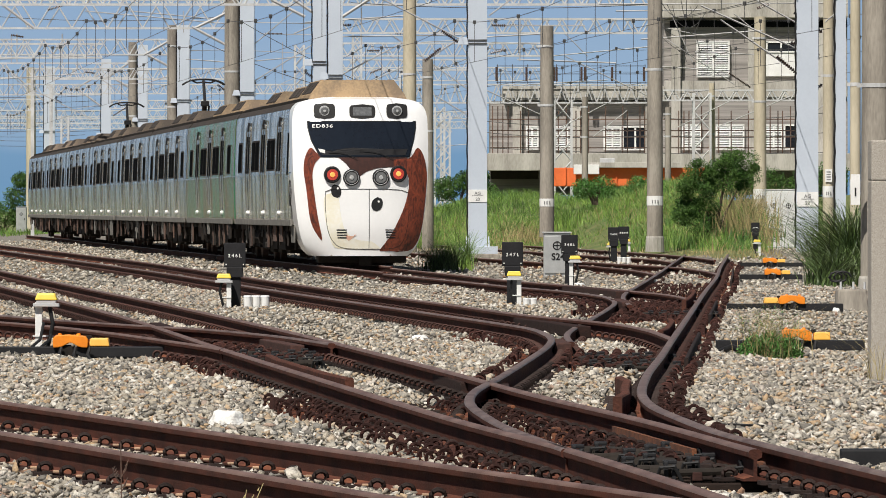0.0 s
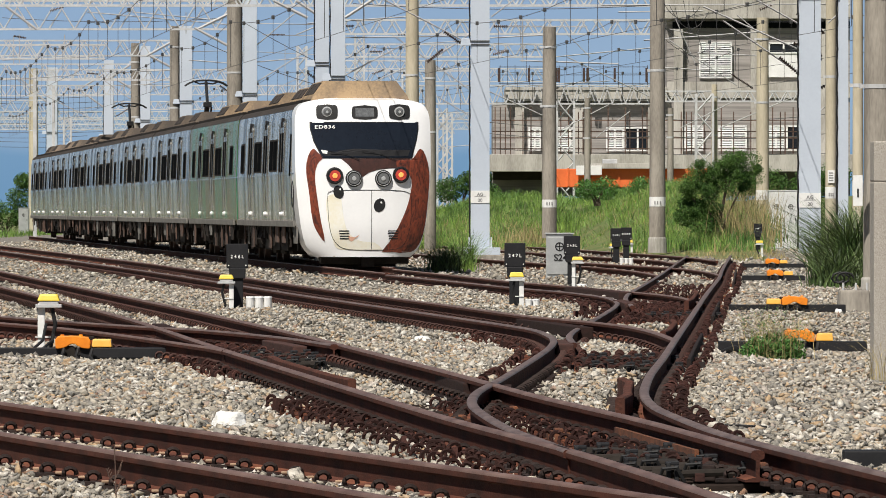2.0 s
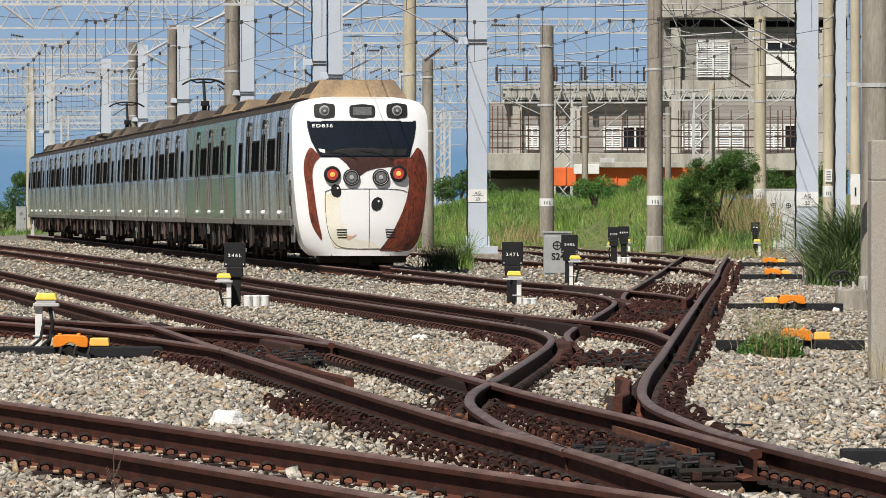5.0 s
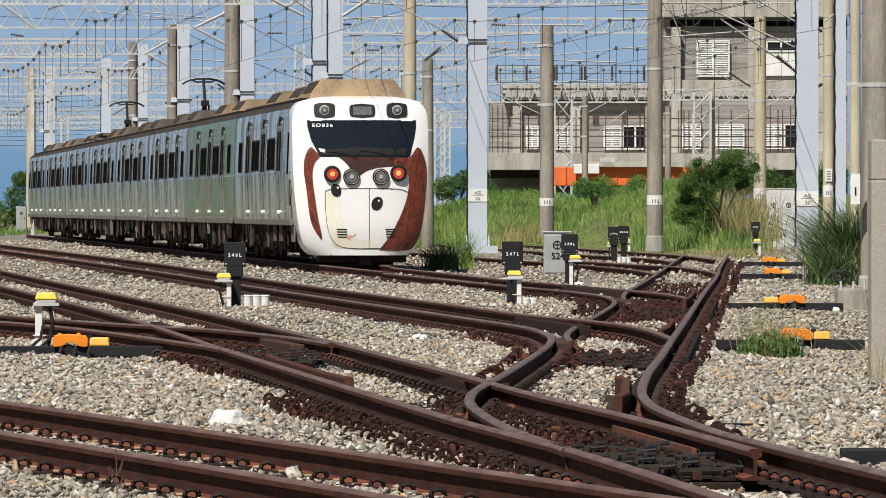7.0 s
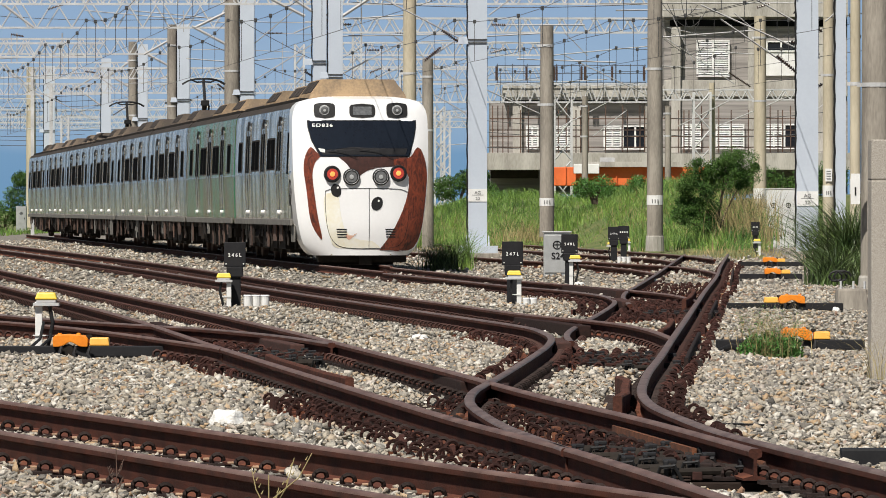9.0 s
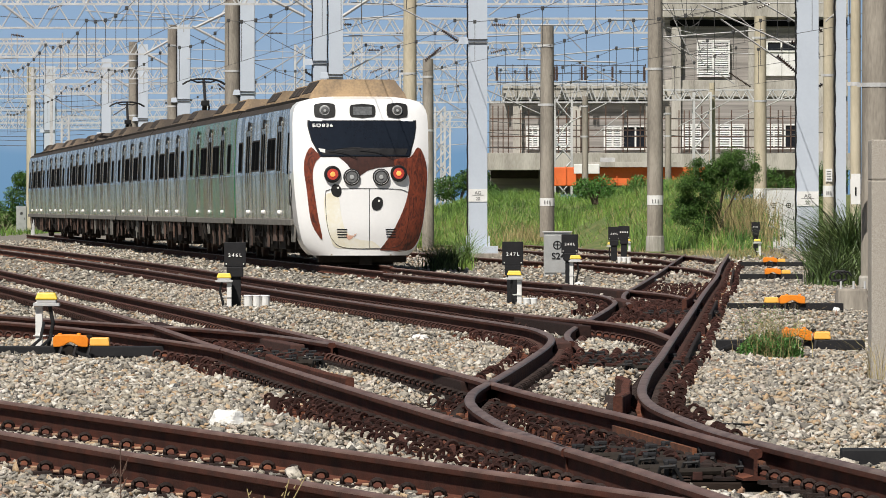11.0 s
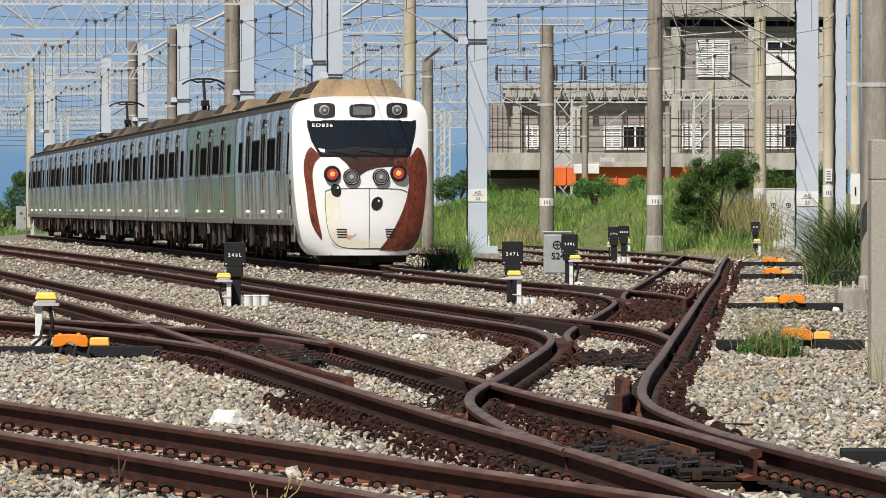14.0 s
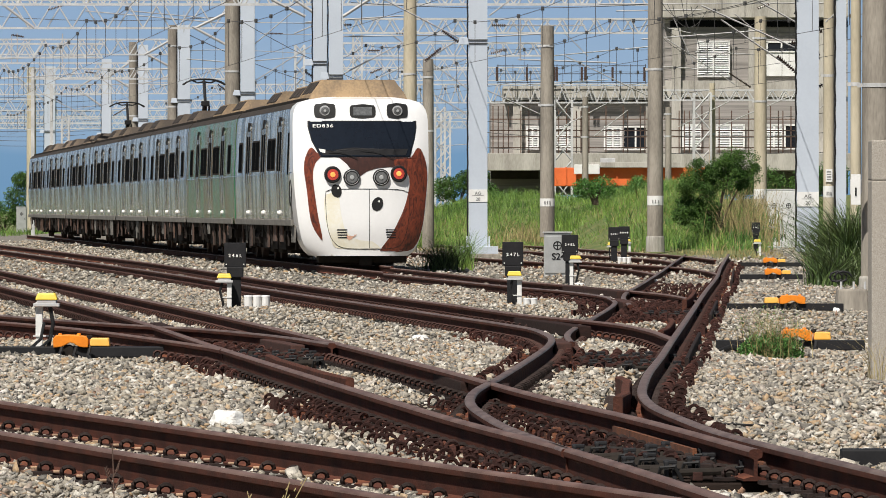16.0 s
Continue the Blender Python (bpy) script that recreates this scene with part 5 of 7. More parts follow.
strand((5.98, 165, 5.92), (8.74, 165, 4.68), 0.02, 0, PALEWIRE, "cantilever_tube")
strand((6.44, 165, 5.59), (8.34, 165, 4.28), 0.02, 0, PALEWIRE, "cantilever_tube")
strand((8.86, 250, 6.72), (11.25, 250, 6.61), 0.02, 0, PALEWIRE, "cantilever_tube")
strand((4.56, 208, 7.19), (11.84, 208, 7.22), 0.02, 0, PALEWIRE, "cantilever_tube")
strand((5.06, 208, 6.99), (7.54, 208, 7.02), 0.02, 0, PALEWIRE, "cantilever_tube")
strand((7.03, 165, 6.18), (8.6, 165, 5.29), 0.02, 0, PALEWIRE, "cantilever_tube")
strand((8.5, 270, 7.64), (11.07, 270, 5.92), 0.02, 0, PALEWIRE, "cantilever_tube")
strand((7.57, 250, 6.21), (9.66, 250, 6.07), 0.02, 0, PALEWIRE, "cantilever_tube")
strand((9.26, 280, 4.43), (11.26, 280, 5.43), 0.02, 0, PALEWIRE, "cantilever_tube")
strand((10.82, 280, 4.43), (13.71, 280, 5.65), 0.02, 0, PALEWIRE, "cantilever_tube")
strand((-1.9, 193, 7.03), (0.83, 193, 5.62), 0.02, 0, PALEWIRE, "cantilever_tube")
strand((-0.52, 193, 5.19), (0.83, 193, 6.08), 0.02, 0, PALEWIRE, "cantilever_tube")
strand((-16.33, 262, 6.72), (-12.89, 262, 6.86), 0.02, 0, PALEWIRE, "cantilever_tube")
strand((-15.7, 262, 7.66), (-15.7, 262, 6.61), 0.02, 0, PALEWIRE, "cantilever_tube")
strand((-16.07, 300, 7.35), (-16.07, 300, 8.59), 0.026, 0, PALEWIRE, "cantilever_tube")
strand((-18.7, 300, 6.68), (-15.12, 300, 6.92), 0.026, 0, PALEWIRE, "cantilever_tube")
strand((-19.57, 340, 6.88), (-16.59, 340, 5.39), 0.026, 0, PALEWIRE, "cantilever_tube")
strand((-17.14, 340, 7.96), (-14.43, 340, 6.06), 0.026, 0, PALEWIRE, "cantilever_tube")
strand((-11.54, 262, 8.49), (-8.21, 262, 8.18), 0.02, 0, PALEWIRE, "cantilever_tube")
strand((-13.2, 262, 8.49), (-8.0, 262, 8.03), 0.02, 0, PALEWIRE, "cantilever_tube")
strand((-8.41, 262, 6.2), (-7.37, 262, 6.93), 0.02, 0, PALEWIRE, "cantilever_tube")
strand((-7.37, 262, 6.61), (-5.08, 262, 6.82), 0.02, 0, PALEWIRE, "cantilever_tube")
strand((-12.97, 300, 7.04), (-11.3, 300, 7.11), 0.026, 0, PALEWIRE, "cantilever_tube")
strand((-26.17, 420, 9.61), (-23.17, 420, 7.21), 0.026, 0, PALEWIRE, "cantilever_tube")
strand((-9.46, 262, 6.72), (-8.0, 262, 6.61), 0.02, 0, PALEWIRE, "cantilever_tube")
strand((-4.66, 222, 6.67), (-3.6, 222, 7.11), 0.02, 0, PALEWIRE, "cantilever_tube")
strand((-7.16, 262, 5.78), (-4.67, 262, 7.34), 0.02, 0, PALEWIRE, "cantilever_tube")
strand((-3.51, 240, 5.02), (-1.22, 240, 6.06), 0.02, 0, PALEWIRE, "cantilever_tube")
strand((-0.27, 240, 5.02), (0.88, 240, 4.35), 0.02, 0, PALEWIRE, "cantilever_tube")
strand((-1.79, 240, 7.11), (0.88, 240, 5.21), 0.02, 0, PALEWIRE, "cantilever_tube")
strand((1.45, 240, 5.21), (3.36, 240, 4.35), 0.02, 0, PALEWIRE, "cantilever_tube")
insulator_string((8.15, 165, 5.76), (8.8, 165, 5.29), 0.055)
insulator_string((8.08, 165, 5.07), (8.74, 165, 4.77), 0.055)
insulator_string((7.75, 165, 4.74), (8.24, 165, 4.32), 0.055)
insulator_string((10.86, 270, 6.35), (11.68, 270, 5.81), 0.055)
insulator_string((-0.03, 193, 6.03), (0.52, 193, 5.65), 0.055)
insulator_string((-0.49, 193, 5.22), (-0.06, 193, 5.57), 0.055)
insulator_string((1.42, 208, 6.57), (1.84, 208, 6.56), 0.055)
insulator_string((1.39, 208, 5.75), (1.8, 208, 5.86), 0.055)
insulator_string((-3.11, 222, 6.94), (-2.86, 222, 6.94), 0.055)
insulator_string((-14.56, 262, 8.53), (-13.72, 262, 8.8), 0.055)
insulator_string((-8.31, 262, 5.78), (-7.48, 262, 5.16), 0.055)
insulator_string((-2.79, 262, 7.03), (-2.33, 262, 7.03), 0.055)
insulator_string((-2.69, 262, 6.2), (-2.27, 262, 6.37), 0.055)
insulator_string((-4.31, 222, 5.47), (-3.85, 222, 5.17), 0.055)
insulator_string((8.6, 165, 3.95), (8.81, 165, 4.09), 0.055)
insulator_string((-8.0, 262, 7.66), (-7.48, 262, 7.66), 0.055)
# knee braces
strand((-7.41, 262, 8.7), (-9.14, 262, 7.86), 0.055, 0, PALEWIRE, "cantilever_tube")
strand((-9.25, 262, 7.91), (-7.41, 262, 6.93), 0.055, 0, PALEWIRE, "cantilever_tube")
strand((-11.02, 300, 8.59), (-12.62, 300, 7.69), 0.055, 0, PALEWIRE, "cantilever_tube")
strand((-12.45, 300, 7.69), (-11.02, 300, 6.92), 0.055, 0, PALEWIRE, "cantilever_tube")
strand((-14.38, 340, 8.63), (-16.05, 340, 7.47), 0.055, 0, PALEWIRE, "cantilever_tube")
strand((-15.78, 340, 7.47), (-14.38, 340, 6.61), 0.055, 0, PALEWIRE, "cantilever_tube")
strand((-18.0, 380, 8.6), (-19.76, 380, 7.54), 0.055, 0, PALEWIRE, "cantilever_tube")
strand((-19.45, 380, 7.54), (-18.0, 380, 6.49), 0.055, 0, PALEWIRE, "cantilever_tube")
strand((-4.66, 222, 7.73), (-3.99, 222, 7.29), 0.055, 0, PALEWIRE, "cantilever_tube")
strand((-3.14, 222, 7.2), (-2.19, 222, 7.82), 0.055, 0, PALEWIRE, "cantilever_tube")
strand((-25.84, 420, 9.61), (-23.17, 420, 7.21), 0.055, 0, PALEWIRE, "cantilever_tube")
strand((-16.33, 262, 8.8), (-15.08, 262, 7.86), 0.055, 0, PALEWIRE, "cantilever_tube")
strand((-5.36, 222, 7.73), (-4.31, 222, 7.2), 0.055, 0, PALEWIRE, "cantilever_tube")
strand((-15.91, 262, 7.61), (-15.91, 262, 6.57), 0.016, 0, PALEWIRE, "cantilever_tube")
strand((-9.56, 262, 8.49), (-9.56, 262, 7.7), 0.016, 0, PALEWIRE, "cantilever_tube")
strand((-18.49, 340, 7.96), (-14.7, 340, 7.74), 0.016, 0, PALEWIRE, "cantilever_tube")
strand((-15.32, 330, 6.97), (-11.91, 330, 7.1), 0.016, 0, PALEWIRE, "cantilever_tube")
strand((-19.57, 340, 7.42), (-16.05, 340, 7.47), 0.016, 0, PALEWIRE, "cantilever_tube")
strand((-10.83, 300, 7.88), (-8.68, 300, 7.92), 0.016, 0, PALEWIRE, "cantilever_tube")
strand((-7.16, 262, 8.07), (-4.67, 262, 8.03), 0.016, 0, PALEWIRE, "cantilever_tube")
strand((-7.73, 300, 8.59), (-5.34, 300, 8.54), 0.016, 0, PALEWIRE, "cantilever_tube")
strand((-9.3, 340, 8.77), (-6.05, 340, 8.61), 0.016, 0, PALEWIRE, "cantilever_tube")
strand((-7.22, 320, 8.7), (-7.22, 320, 7.05), 0.016, 0, PALEWIRE, "cantilever_tube")
strand((-9.56, 360, 6.92), (-6.98, 360, 8.07), 0.016, 0, PALEWIRE, "cantilever_tube")
strand((-12.42, 360, 6.64), (-10.13, 360, 7.5), 0.016, 0, PALEWIRE, "cantilever_tube")
strand((-15.53, 380, 6.64), (-13.71, 380, 7.54), 0.016, 0, PALEWIRE, "cantilever_tube")
strand((-21.75, 400, 6.61), (-19.21, 400, 7.08), 0.016, 0, PALEWIRE, "cantilever_tube")
strand((-26.17, 420, 7.21), (-23.84, 420, 6.37), 0.016, 0, PALEWIRE, "cantilever_tube")
strand((-26.8, 430, 6.84), (-24.75, 430, 7.01), 0.016, 0, PALEWIRE, "cantilever_tube")
strand((-23.38, 430, 5.81), (-20.65, 430, 6.16), 0.016, 0, PALEWIRE, "cantilever_tube")
strand((-3.0, 262, 8.59), (-3.0, 262, 7.24), 0.016, 0, PALEWIRE, "cantilever_tube")
strand((-2.24, 300, 7.64), (-1.53, 300, 7.35), 0.016, 0, PALEWIRE, "cantilever_tube")
strand((-4.39, 300, 7.76), (-1.53, 300, 7.83), 0.016, 0, PALEWIRE, "cantilever_tube")
strand((-0.81, 262, 7.34), (1.17, 262, 7.45), 0.016, 0, PALEWIRE, "cantilever_tube")
strand((-0.37, 330, 5.66), (1.42, 330, 5.27), 0.016, 0, PALEWIRE, "cantilever_tube")
strand((-0.24, 330, 5.0), (1.42, 330, 5.92), 0.016, 0, PALEWIRE, "cantilever_tube")
strand((-0.42, 330, 6.18), (0.42, 330, 4.74), 0.016, 0, PALEWIRE, "cantilever_tube")
strand((0.42, 330, 5.92), (1.42, 330, 4.61), 0.016, 0, PALEWIRE, "cantilever_tube")
strand((-0.42, 330, 4.09), (1.42, 330, 4.22), 0.016, 0, PALEWIRE, "cantilever_tube")
strand((1.79, 262, 7.34), (3.67, 262, 7.28), 0.016, 0, PALEWIRE, "cantilever_tube")
strand((4.5, 262, 7.66), (5.33, 262, 6.82), 0.016, 0, PALEWIRE, "cantilever_tube")
strand((8.18, 260, 7.81), (9.63, 260, 7.5), 0.016, 0, PALEWIRE, "cantilever_tube")
strand((8.07, 250, 7.96), (8.86, 250, 6.17), 0.016, 0, PALEWIRE, "cantilever_tube")
strand((8.2, 200, 6.68), (8.68, 200, 6.29), 0.016, 0, PALEWIRE, "cantilever_tube")
strand((8.6, 160, 5.4), (9.11, 160, 5.84), 0.016, 0, PALEWIRE, "cantilever_tube")
strand((10.43, 200, 3.9), (10.72, 200, 4.14), 0.016, 0, PALEWIRE, "cantilever_tube")
insulator_string((-15.91, 262, 7.61), (-15.45, 262, 7.53), 0.05)
insulator_string((-14.43, 340, 8.17), (-14.11, 340, 7.69), 0.05)
insulator_string((-7.49, 300, 8.59), (-6.77, 300, 8.59), 0.05)
insulator_string((-16.63, 330, 7.55), (-16.11, 330, 7.5), 0.05)
insulator_string((-17.64, 380, 6.18), (-16.89, 380, 6.64), 0.05)
insulator_string((-3.95, 222, 7.38), (-3.42, 222, 7.16), 0.05)
insulator_string((2.42, 262, 7.97), (2.94, 262, 7.97), 0.05)
insulator_string((-1.75, 262, 7.66), (-1.29, 262, 7.66), 0.05)
insulator_string((8.84, 200, 6.84), (9.19, 200, 6.96), 0.05)
insulator_string((-11.54, 300, 7.11), (-11.02, 300, 7.11), 0.05)
insulator_string((-23.17, 420, 7.81), (-22.5, 420, 7.48), 0.05)
# loose black cables on the pole heads
strand((6.35, 207, 7.21), (7.42, 207, 7.12), 0.009, 0.405, WIRE, "span_wire")
strand((6.52, 207, 7.16), (7.67, 207, 6.96), 0.009, 0.58, WIRE, "span_wire")
strand((6.93, 207, 7.29), (7.5, 207, 6.79), 0.009, 0.72, WIRE, "span_wire")
strand((6.97, 230, 7.23), (8.15, 230, 6.87), 0.009, 0.27, WIRE, "span_wire")
strand((6.68, 207, 7.12), (7.09, 207, 5.48), 0.009, 0.04, WIRE, "span_wire")
strand((7.21, 207, 7.09), (7.5, 207, 5.73), 0.009, 0.09, WIRE, "span_wire")
strand((7.61, 230, 6.32), (8.43, 230, 6.41), 0.009, 0.18, WIRE, "span_wire")
strand((7.15, 230, 6.68), (8.34, 230, 6.14), 0.009, 0.135, WIRE, "span_wire")
# wires
strand((-7.32, 260, 8.02), (-1.74, 260, 5.33), 0.011, 0.15, WIRE, "span_wire")
strand((1.93, 320, 3.95), (17.2, 320, 3.74), 0.014, 0.15, WIRE, "span_wire")
strand((-10.83, 300, 8.59), (-5.34, 300, 6.45), 0.014, 0.15, WIRE, "span_wire")
strand((9.32, 300, 5.02), (16.12, 300, 5.25), 0.014, 0.15, WIRE, "span_wire")
strand((9.32, 300, 4.3), (16.12, 300, 4.42), 0.014, 0.15, WIRE, "span_wire")
strand((1.87, 310, 4.53), (9.02, 310, 4.4), 0.014, 0.15, WIRE, "span_wire")
strand((1.87, 310, 5.02), (9.02, 310, 4.9), 0.014, 0.15, WIRE, "span_wire")
strand((-2.89, 222, 7.64), (6.46, 222, 7.59), 0.011, 0.15, WIRE, "span_wire")
strand((-16.33, 262, 8.28), (-8.0, 262, 8.28), 0.011, 0.15, WIRE, "span_wire")
strand((-38.35, 600, 10.64), (-30.24, 600, 10.74), 0.02, 0.1, WIRE, "span_wire")
strand((-38.35, 600, 10.19), (-29.28, 600, 10.33), 0.02, 0.1, WIRE, "span_wire")
strand((-38.35, 600, 9.74), (-28.33, 600, 9.92), 0.02, 0.1, WIRE, "span_wire")
strand((-38.35, 600, 9.43), (-27.38, 600, 9.51), 0.02, 0.1, WIRE, "span_wire")
strand((-38.35, 600, 8.97), (-30.24, 600, 9.1), 0.02, 0.1, WIRE, "span_wire")
strand((-38.35, 600, 8.52), (-29.28, 600, 8.69), 0.02, 0.1, WIRE, "span_wire")
strand((-38.35, 600, 8.21), (-28.33, 600, 8.28), 0.02, 0.1, WIRE, "span_wire")
strand((-38.35, 600, 7.76), (-27.38, 600, 7.87), 0.02, 0.1, WIRE, "span_wire")
strand((-38.35, 600, 7.3), (-30.24, 600, 7.46), 0.02, 0.1, WIRE, "span_wire")
strand((-38.35, 600, 6.99), (-29.28, 600, 7.05), 0.02, 0.1, WIRE, "span_wire")
strand((-38.35, 600, 6.54), (-28.33, 600, 6.64), 0.02, 0.1, WIRE, "span_wire")


# contact lines along the tracks
BALL = Shape().tube([(0, 0, -0.05), (0, 0, -0.025), (0, 0, 0.025), (0, 0, 0.05)], 0.045, 7).mesh("clamp", 0.012)
DROPS = {}


def contact_line(off, stops, z0=5.08, z1=6.3, sag=0.32):
    """A contact wire hung on droppers from a sagging carrier, beside the train's track by off metres."""
    def track(y):
        return -1.74 + off - 0.0942 * (y - 152.2)

    t = thing("contact_line", track(stops[0]), stops[0], 0, "dark overhead contact wire hung on droppers over a track", "overhead line", "contact lines")
    low, high = [], []
    for a, b in zip(stops, stops[1:]):
        n = max(4, int((b - a) / 5))
        for k in range(n):
            y, q = a + (b - a) * k / n, k / n
            x = track(y) - track(stops[0])
            z = z1 - sag * 4 * q * (1 - q)
            low.append((x, y - stops[0], z0))
            high.append((x, y - stops[0], z))
            key = round(z, 2)
            if key not in DROPS:
                DROPS[key] = Shape().tube([(0, 0, z0), (0, 0, z)], 0.007, 4).mesh("dropper")
            part("dropper", DROPS[key], WIRE, t, at=pose(x, y - stops[0], 0))
            part("clamp", BALL, WIRE, t, at=pose(x, y - stops[0], z))
    part("contact_wire", Shape().tube(low, 0.006, 5), WIRE, t)
    part("carrier_wire", Shape().tube(high, 0.008, 5), WIRE, t)


for off, stops in ((-8.2, (154, 193, 222, 262, 300, 340, 380)), (-4.1, (128, 160, 193, 222, 262, 300, 340, 380)), (-0.25, (128, 160, 193, 222, 262, 300, 340, 380)),
                   (5.9, (128, 160, 193, 222, 262, 300, 340)), (10.1, (150, 193, 226, 262, 300, 340)), (14.2, (150, 193, 226, 262, 300, 330)), (18.0, (190, 226, 262, 300))):
    contact_line(off, stops)


# ---- the building behind the bank ----
HALL = thing("concrete_building", 0, 330, 0, "grey-brown tiled concrete building with louvred windows", "building")
part("wall", Shape().box(10.49, 5.00, 1.86, 16.58, 10, 4.33), WALLM, HALL, "grey-brown tiled wall", 0)
part("upper_wall", Shape().box(14.53, 5.30, 6.13, 8.50, 10, 7.13), WALLM, HALL, "grey-brown tiled wall", 0)
part("slab", Shape().box(10.41, -1.50, 2.96, 16.73, 4, 0.79), PALEC, HALL, "pale concrete ledge", 0.02)
part("roof_slab", Shape().box(6.53, 3.50, 6.24, 7.50, 8, 0.66), PALEC, HALL, "pale concrete roof edge", 0.02)
part("band", Shape().box(14.53, 0.20, 6.39, 8.50, 0.4, 0.76), PALEC, HALL, "pale concrete band", 0.02)
part("overhang", Shape().box(14.45, 2.65, 10.07, 8.66, 6, 3.33), PALEC, HALL, "pale concrete overhang", 0.02)
# black strip on the wall, drawn in place of the overhang's shadow
part("overhang_shadow", Shape().box(14.66, 0.30, 9.65, 8.24, 0.2, 0.31), WINDOW, HALL, "", 0)
# solid dark block painted as the shade inside an opening below the ledge
part("undercroft_shade", Shape().box(3.30, -1.00, 2.59, 2.20, 2, 0.37), UNDER, HALL, "dark block standing for the shade of an opening", 0)
part("pillar", Shape().box(3.44, 0.00, 3.69, 0.42, 0.6, 2.44), PALEC, HALL, "", 0.02)
part("pillar", Shape().box(6.19, 0.00, 3.69, 0.42, 0.6, 2.44), PALEC, HALL, "", 0.02)
part("pillar", Shape().box(9.60, 0.00, 3.69, 0.42, 0.6, 2.44), PALEC, HALL, "", 0.02)
part("pillar", Shape().box(10.81, 0.05, 3.69, 0.42, 0.5, 5.90), PALEC, HALL, "", 0.02)
part("pillar", Shape().box(14.37, 0.05, 3.69, 0.42, 0.5, 5.90), PALEC, HALL, "", 0.02)
part("pillar", Shape().box(17.42, 0.05, 3.69, 0.42, 0.5, 5.90), PALEC, HALL, "", 0.02)


def louvre(x, z, w, h, n, y=-0.12):
    p = part("window", Shape().box(x, y + 0.06, z, w, 0.08, h), UNDER, HALL, "white louvred shutter window")
    part("frame", Shape().box(x - w / 2, y - 0.02, z, 0.07, 0.1, h).box(x + w / 2, y - 0.02, z, 0.07, 0.1, h).box(x, y - 0.02, z, 0.08, 0.1, h).box(x, y - 0.02, z - 0.03, w + 0.07, 0.1, 0.07).box(x, y - 0.02, z + h - 0.03, w + 0.07, 0.1, 0.07), WHITEP, p)
    sl = Shape().add([(-w / 2, -0.05, 0), (w / 2, -0.05, 0), (w / 2, 0.03, h / n * 0.75), (-w / 2, 0.03, h / n * 0.75), (-w / 2, -0.03, 0), (w / 2, -0.03, 0), (w / 2, 0.05, h / n * 0.75), (-w / 2, 0.05, h / n * 0.75)],
                      [(0, 1, 2, 3), (7, 6, 5, 4), (0, 4, 5, 1), (3, 2, 6, 7), (0, 3, 7, 4), (1, 5, 6, 2)]).mesh("slat")
    for i in range(n):
        part("slat", sl, WHITEP, p, at=pose(x, y - 0.02, z + h * i / n))


def casement(x, z, w, h, panes, y=-0.1):
    p = part("window", Shape().box(x, y + 0.05, z, w, 0.06, h), UNDER, HALL, "white framed window with dark panes")
    f = Shape().box(x, y, z - 0.03, w + 0.1, 0.1, 0.07).box(x, y, z + h - 0.03, w + 0.1, 0.1, 0.07)
    for i in range(panes + 1):
        f.box(x - w / 2 + w * i / panes, y, z, 0.08, 0.1, h)
    part("frame", f, WHITEP, p)
    for i in range(panes):
        part("pane", Shape().box(x - w / 2 + w * (i + 0.5) / panes, y + 0.012, z + 0.04, w / panes - 0.08, 0.02, h - 0.08), GLASS, p)


louvre(12.54, 7.34, 1.47, 1.63, 16, 0.15)
casement(15.70, 8.49, 1.34, 0.45, 2, 0.15)
part("white_panel", Shape().box(16.30, 0.25, 7.36, 2.75, 0.2, 1.13), WHITEP, HALL, "white wall panel below the window", 0)
louvre(4.14, 3.95, 0.52, 1.05, 10)
louvre(5.77, 3.95, 1.15, 1.05, 10)
louvre(7.86, 3.95, 0.76, 1.05, 10)
casement(8.92, 3.95, 1.15, 1.05, 2)
louvre(11.54, 3.98, 0.84, 1.10, 10)
louvre(13.32, 3.98, 1.26, 1.10, 10)
louvre(15.34, 3.98, 0.79, 1.10, 10)
casement(16.16, 3.98, 0.63, 1.10, 1)
# rusty fence and pipes before the wall
FENCE = thing("rusty_fence", 0, 326.6, 0, "rusty brown bar fence on the concrete ledge", "fence")
part("rail", Shape().box(9.68, 0.02, 5.29, 15.06, 0.05, 0.05), BROWNEQ, FENCE, "", 0)
part("rail", Shape().box(9.68, 0.02, 4.77, 15.06, 0.05, 0.05), BROWNEQ, FENCE, "", 0)
part("rail", Shape().box(9.68, 0.02, 4.48, 15.06, 0.05, 0.05), BROWNEQ, FENCE, "", 0)
part("rail", Shape().box(9.68, 0.02, 3.98, 15.06, 0.05, 0.05), BROWNEQ, FENCE, "", 0)
part("bar", Shape().box(2.28, 0.02, 3.74, 0.05, 0.05, 2.18), BROWNEQ, FENCE, "", 0)
part("bar", Shape().box(2.52, 0.02, 3.74, 0.05, 0.05, 2.18), BROWNEQ, FENCE, "", 0)
part("bar", Shape().box(2.75, 0.02, 3.74, 0.05, 0.05, 2.18), BROWNEQ, FENCE, "", 0)
part("bar", Shape().box(2.99, 0.02, 3.74, 0.05, 0.05, 2.18), BROWNEQ, FENCE, "", 0)
part("bar", Shape().box(3.56, 0.02, 3.74, 0.05, 0.05, 1.97), BROWNEQ, FENCE, "", 0)
part("bar", Shape().box(3.93, 0.02, 3.74, 0.05, 0.05, 2.18), BROWNEQ, FENCE, "", 0)
part("bar", Shape().box(4.51, 0.02, 3.74, 0.05, 0.05, 1.97), BROWNEQ, FENCE, "", 0)
part("bar", Shape().box(5.09, 0.02, 3.74, 0.05, 0.05, 1.97), BROWNEQ, FENCE, "", 0)
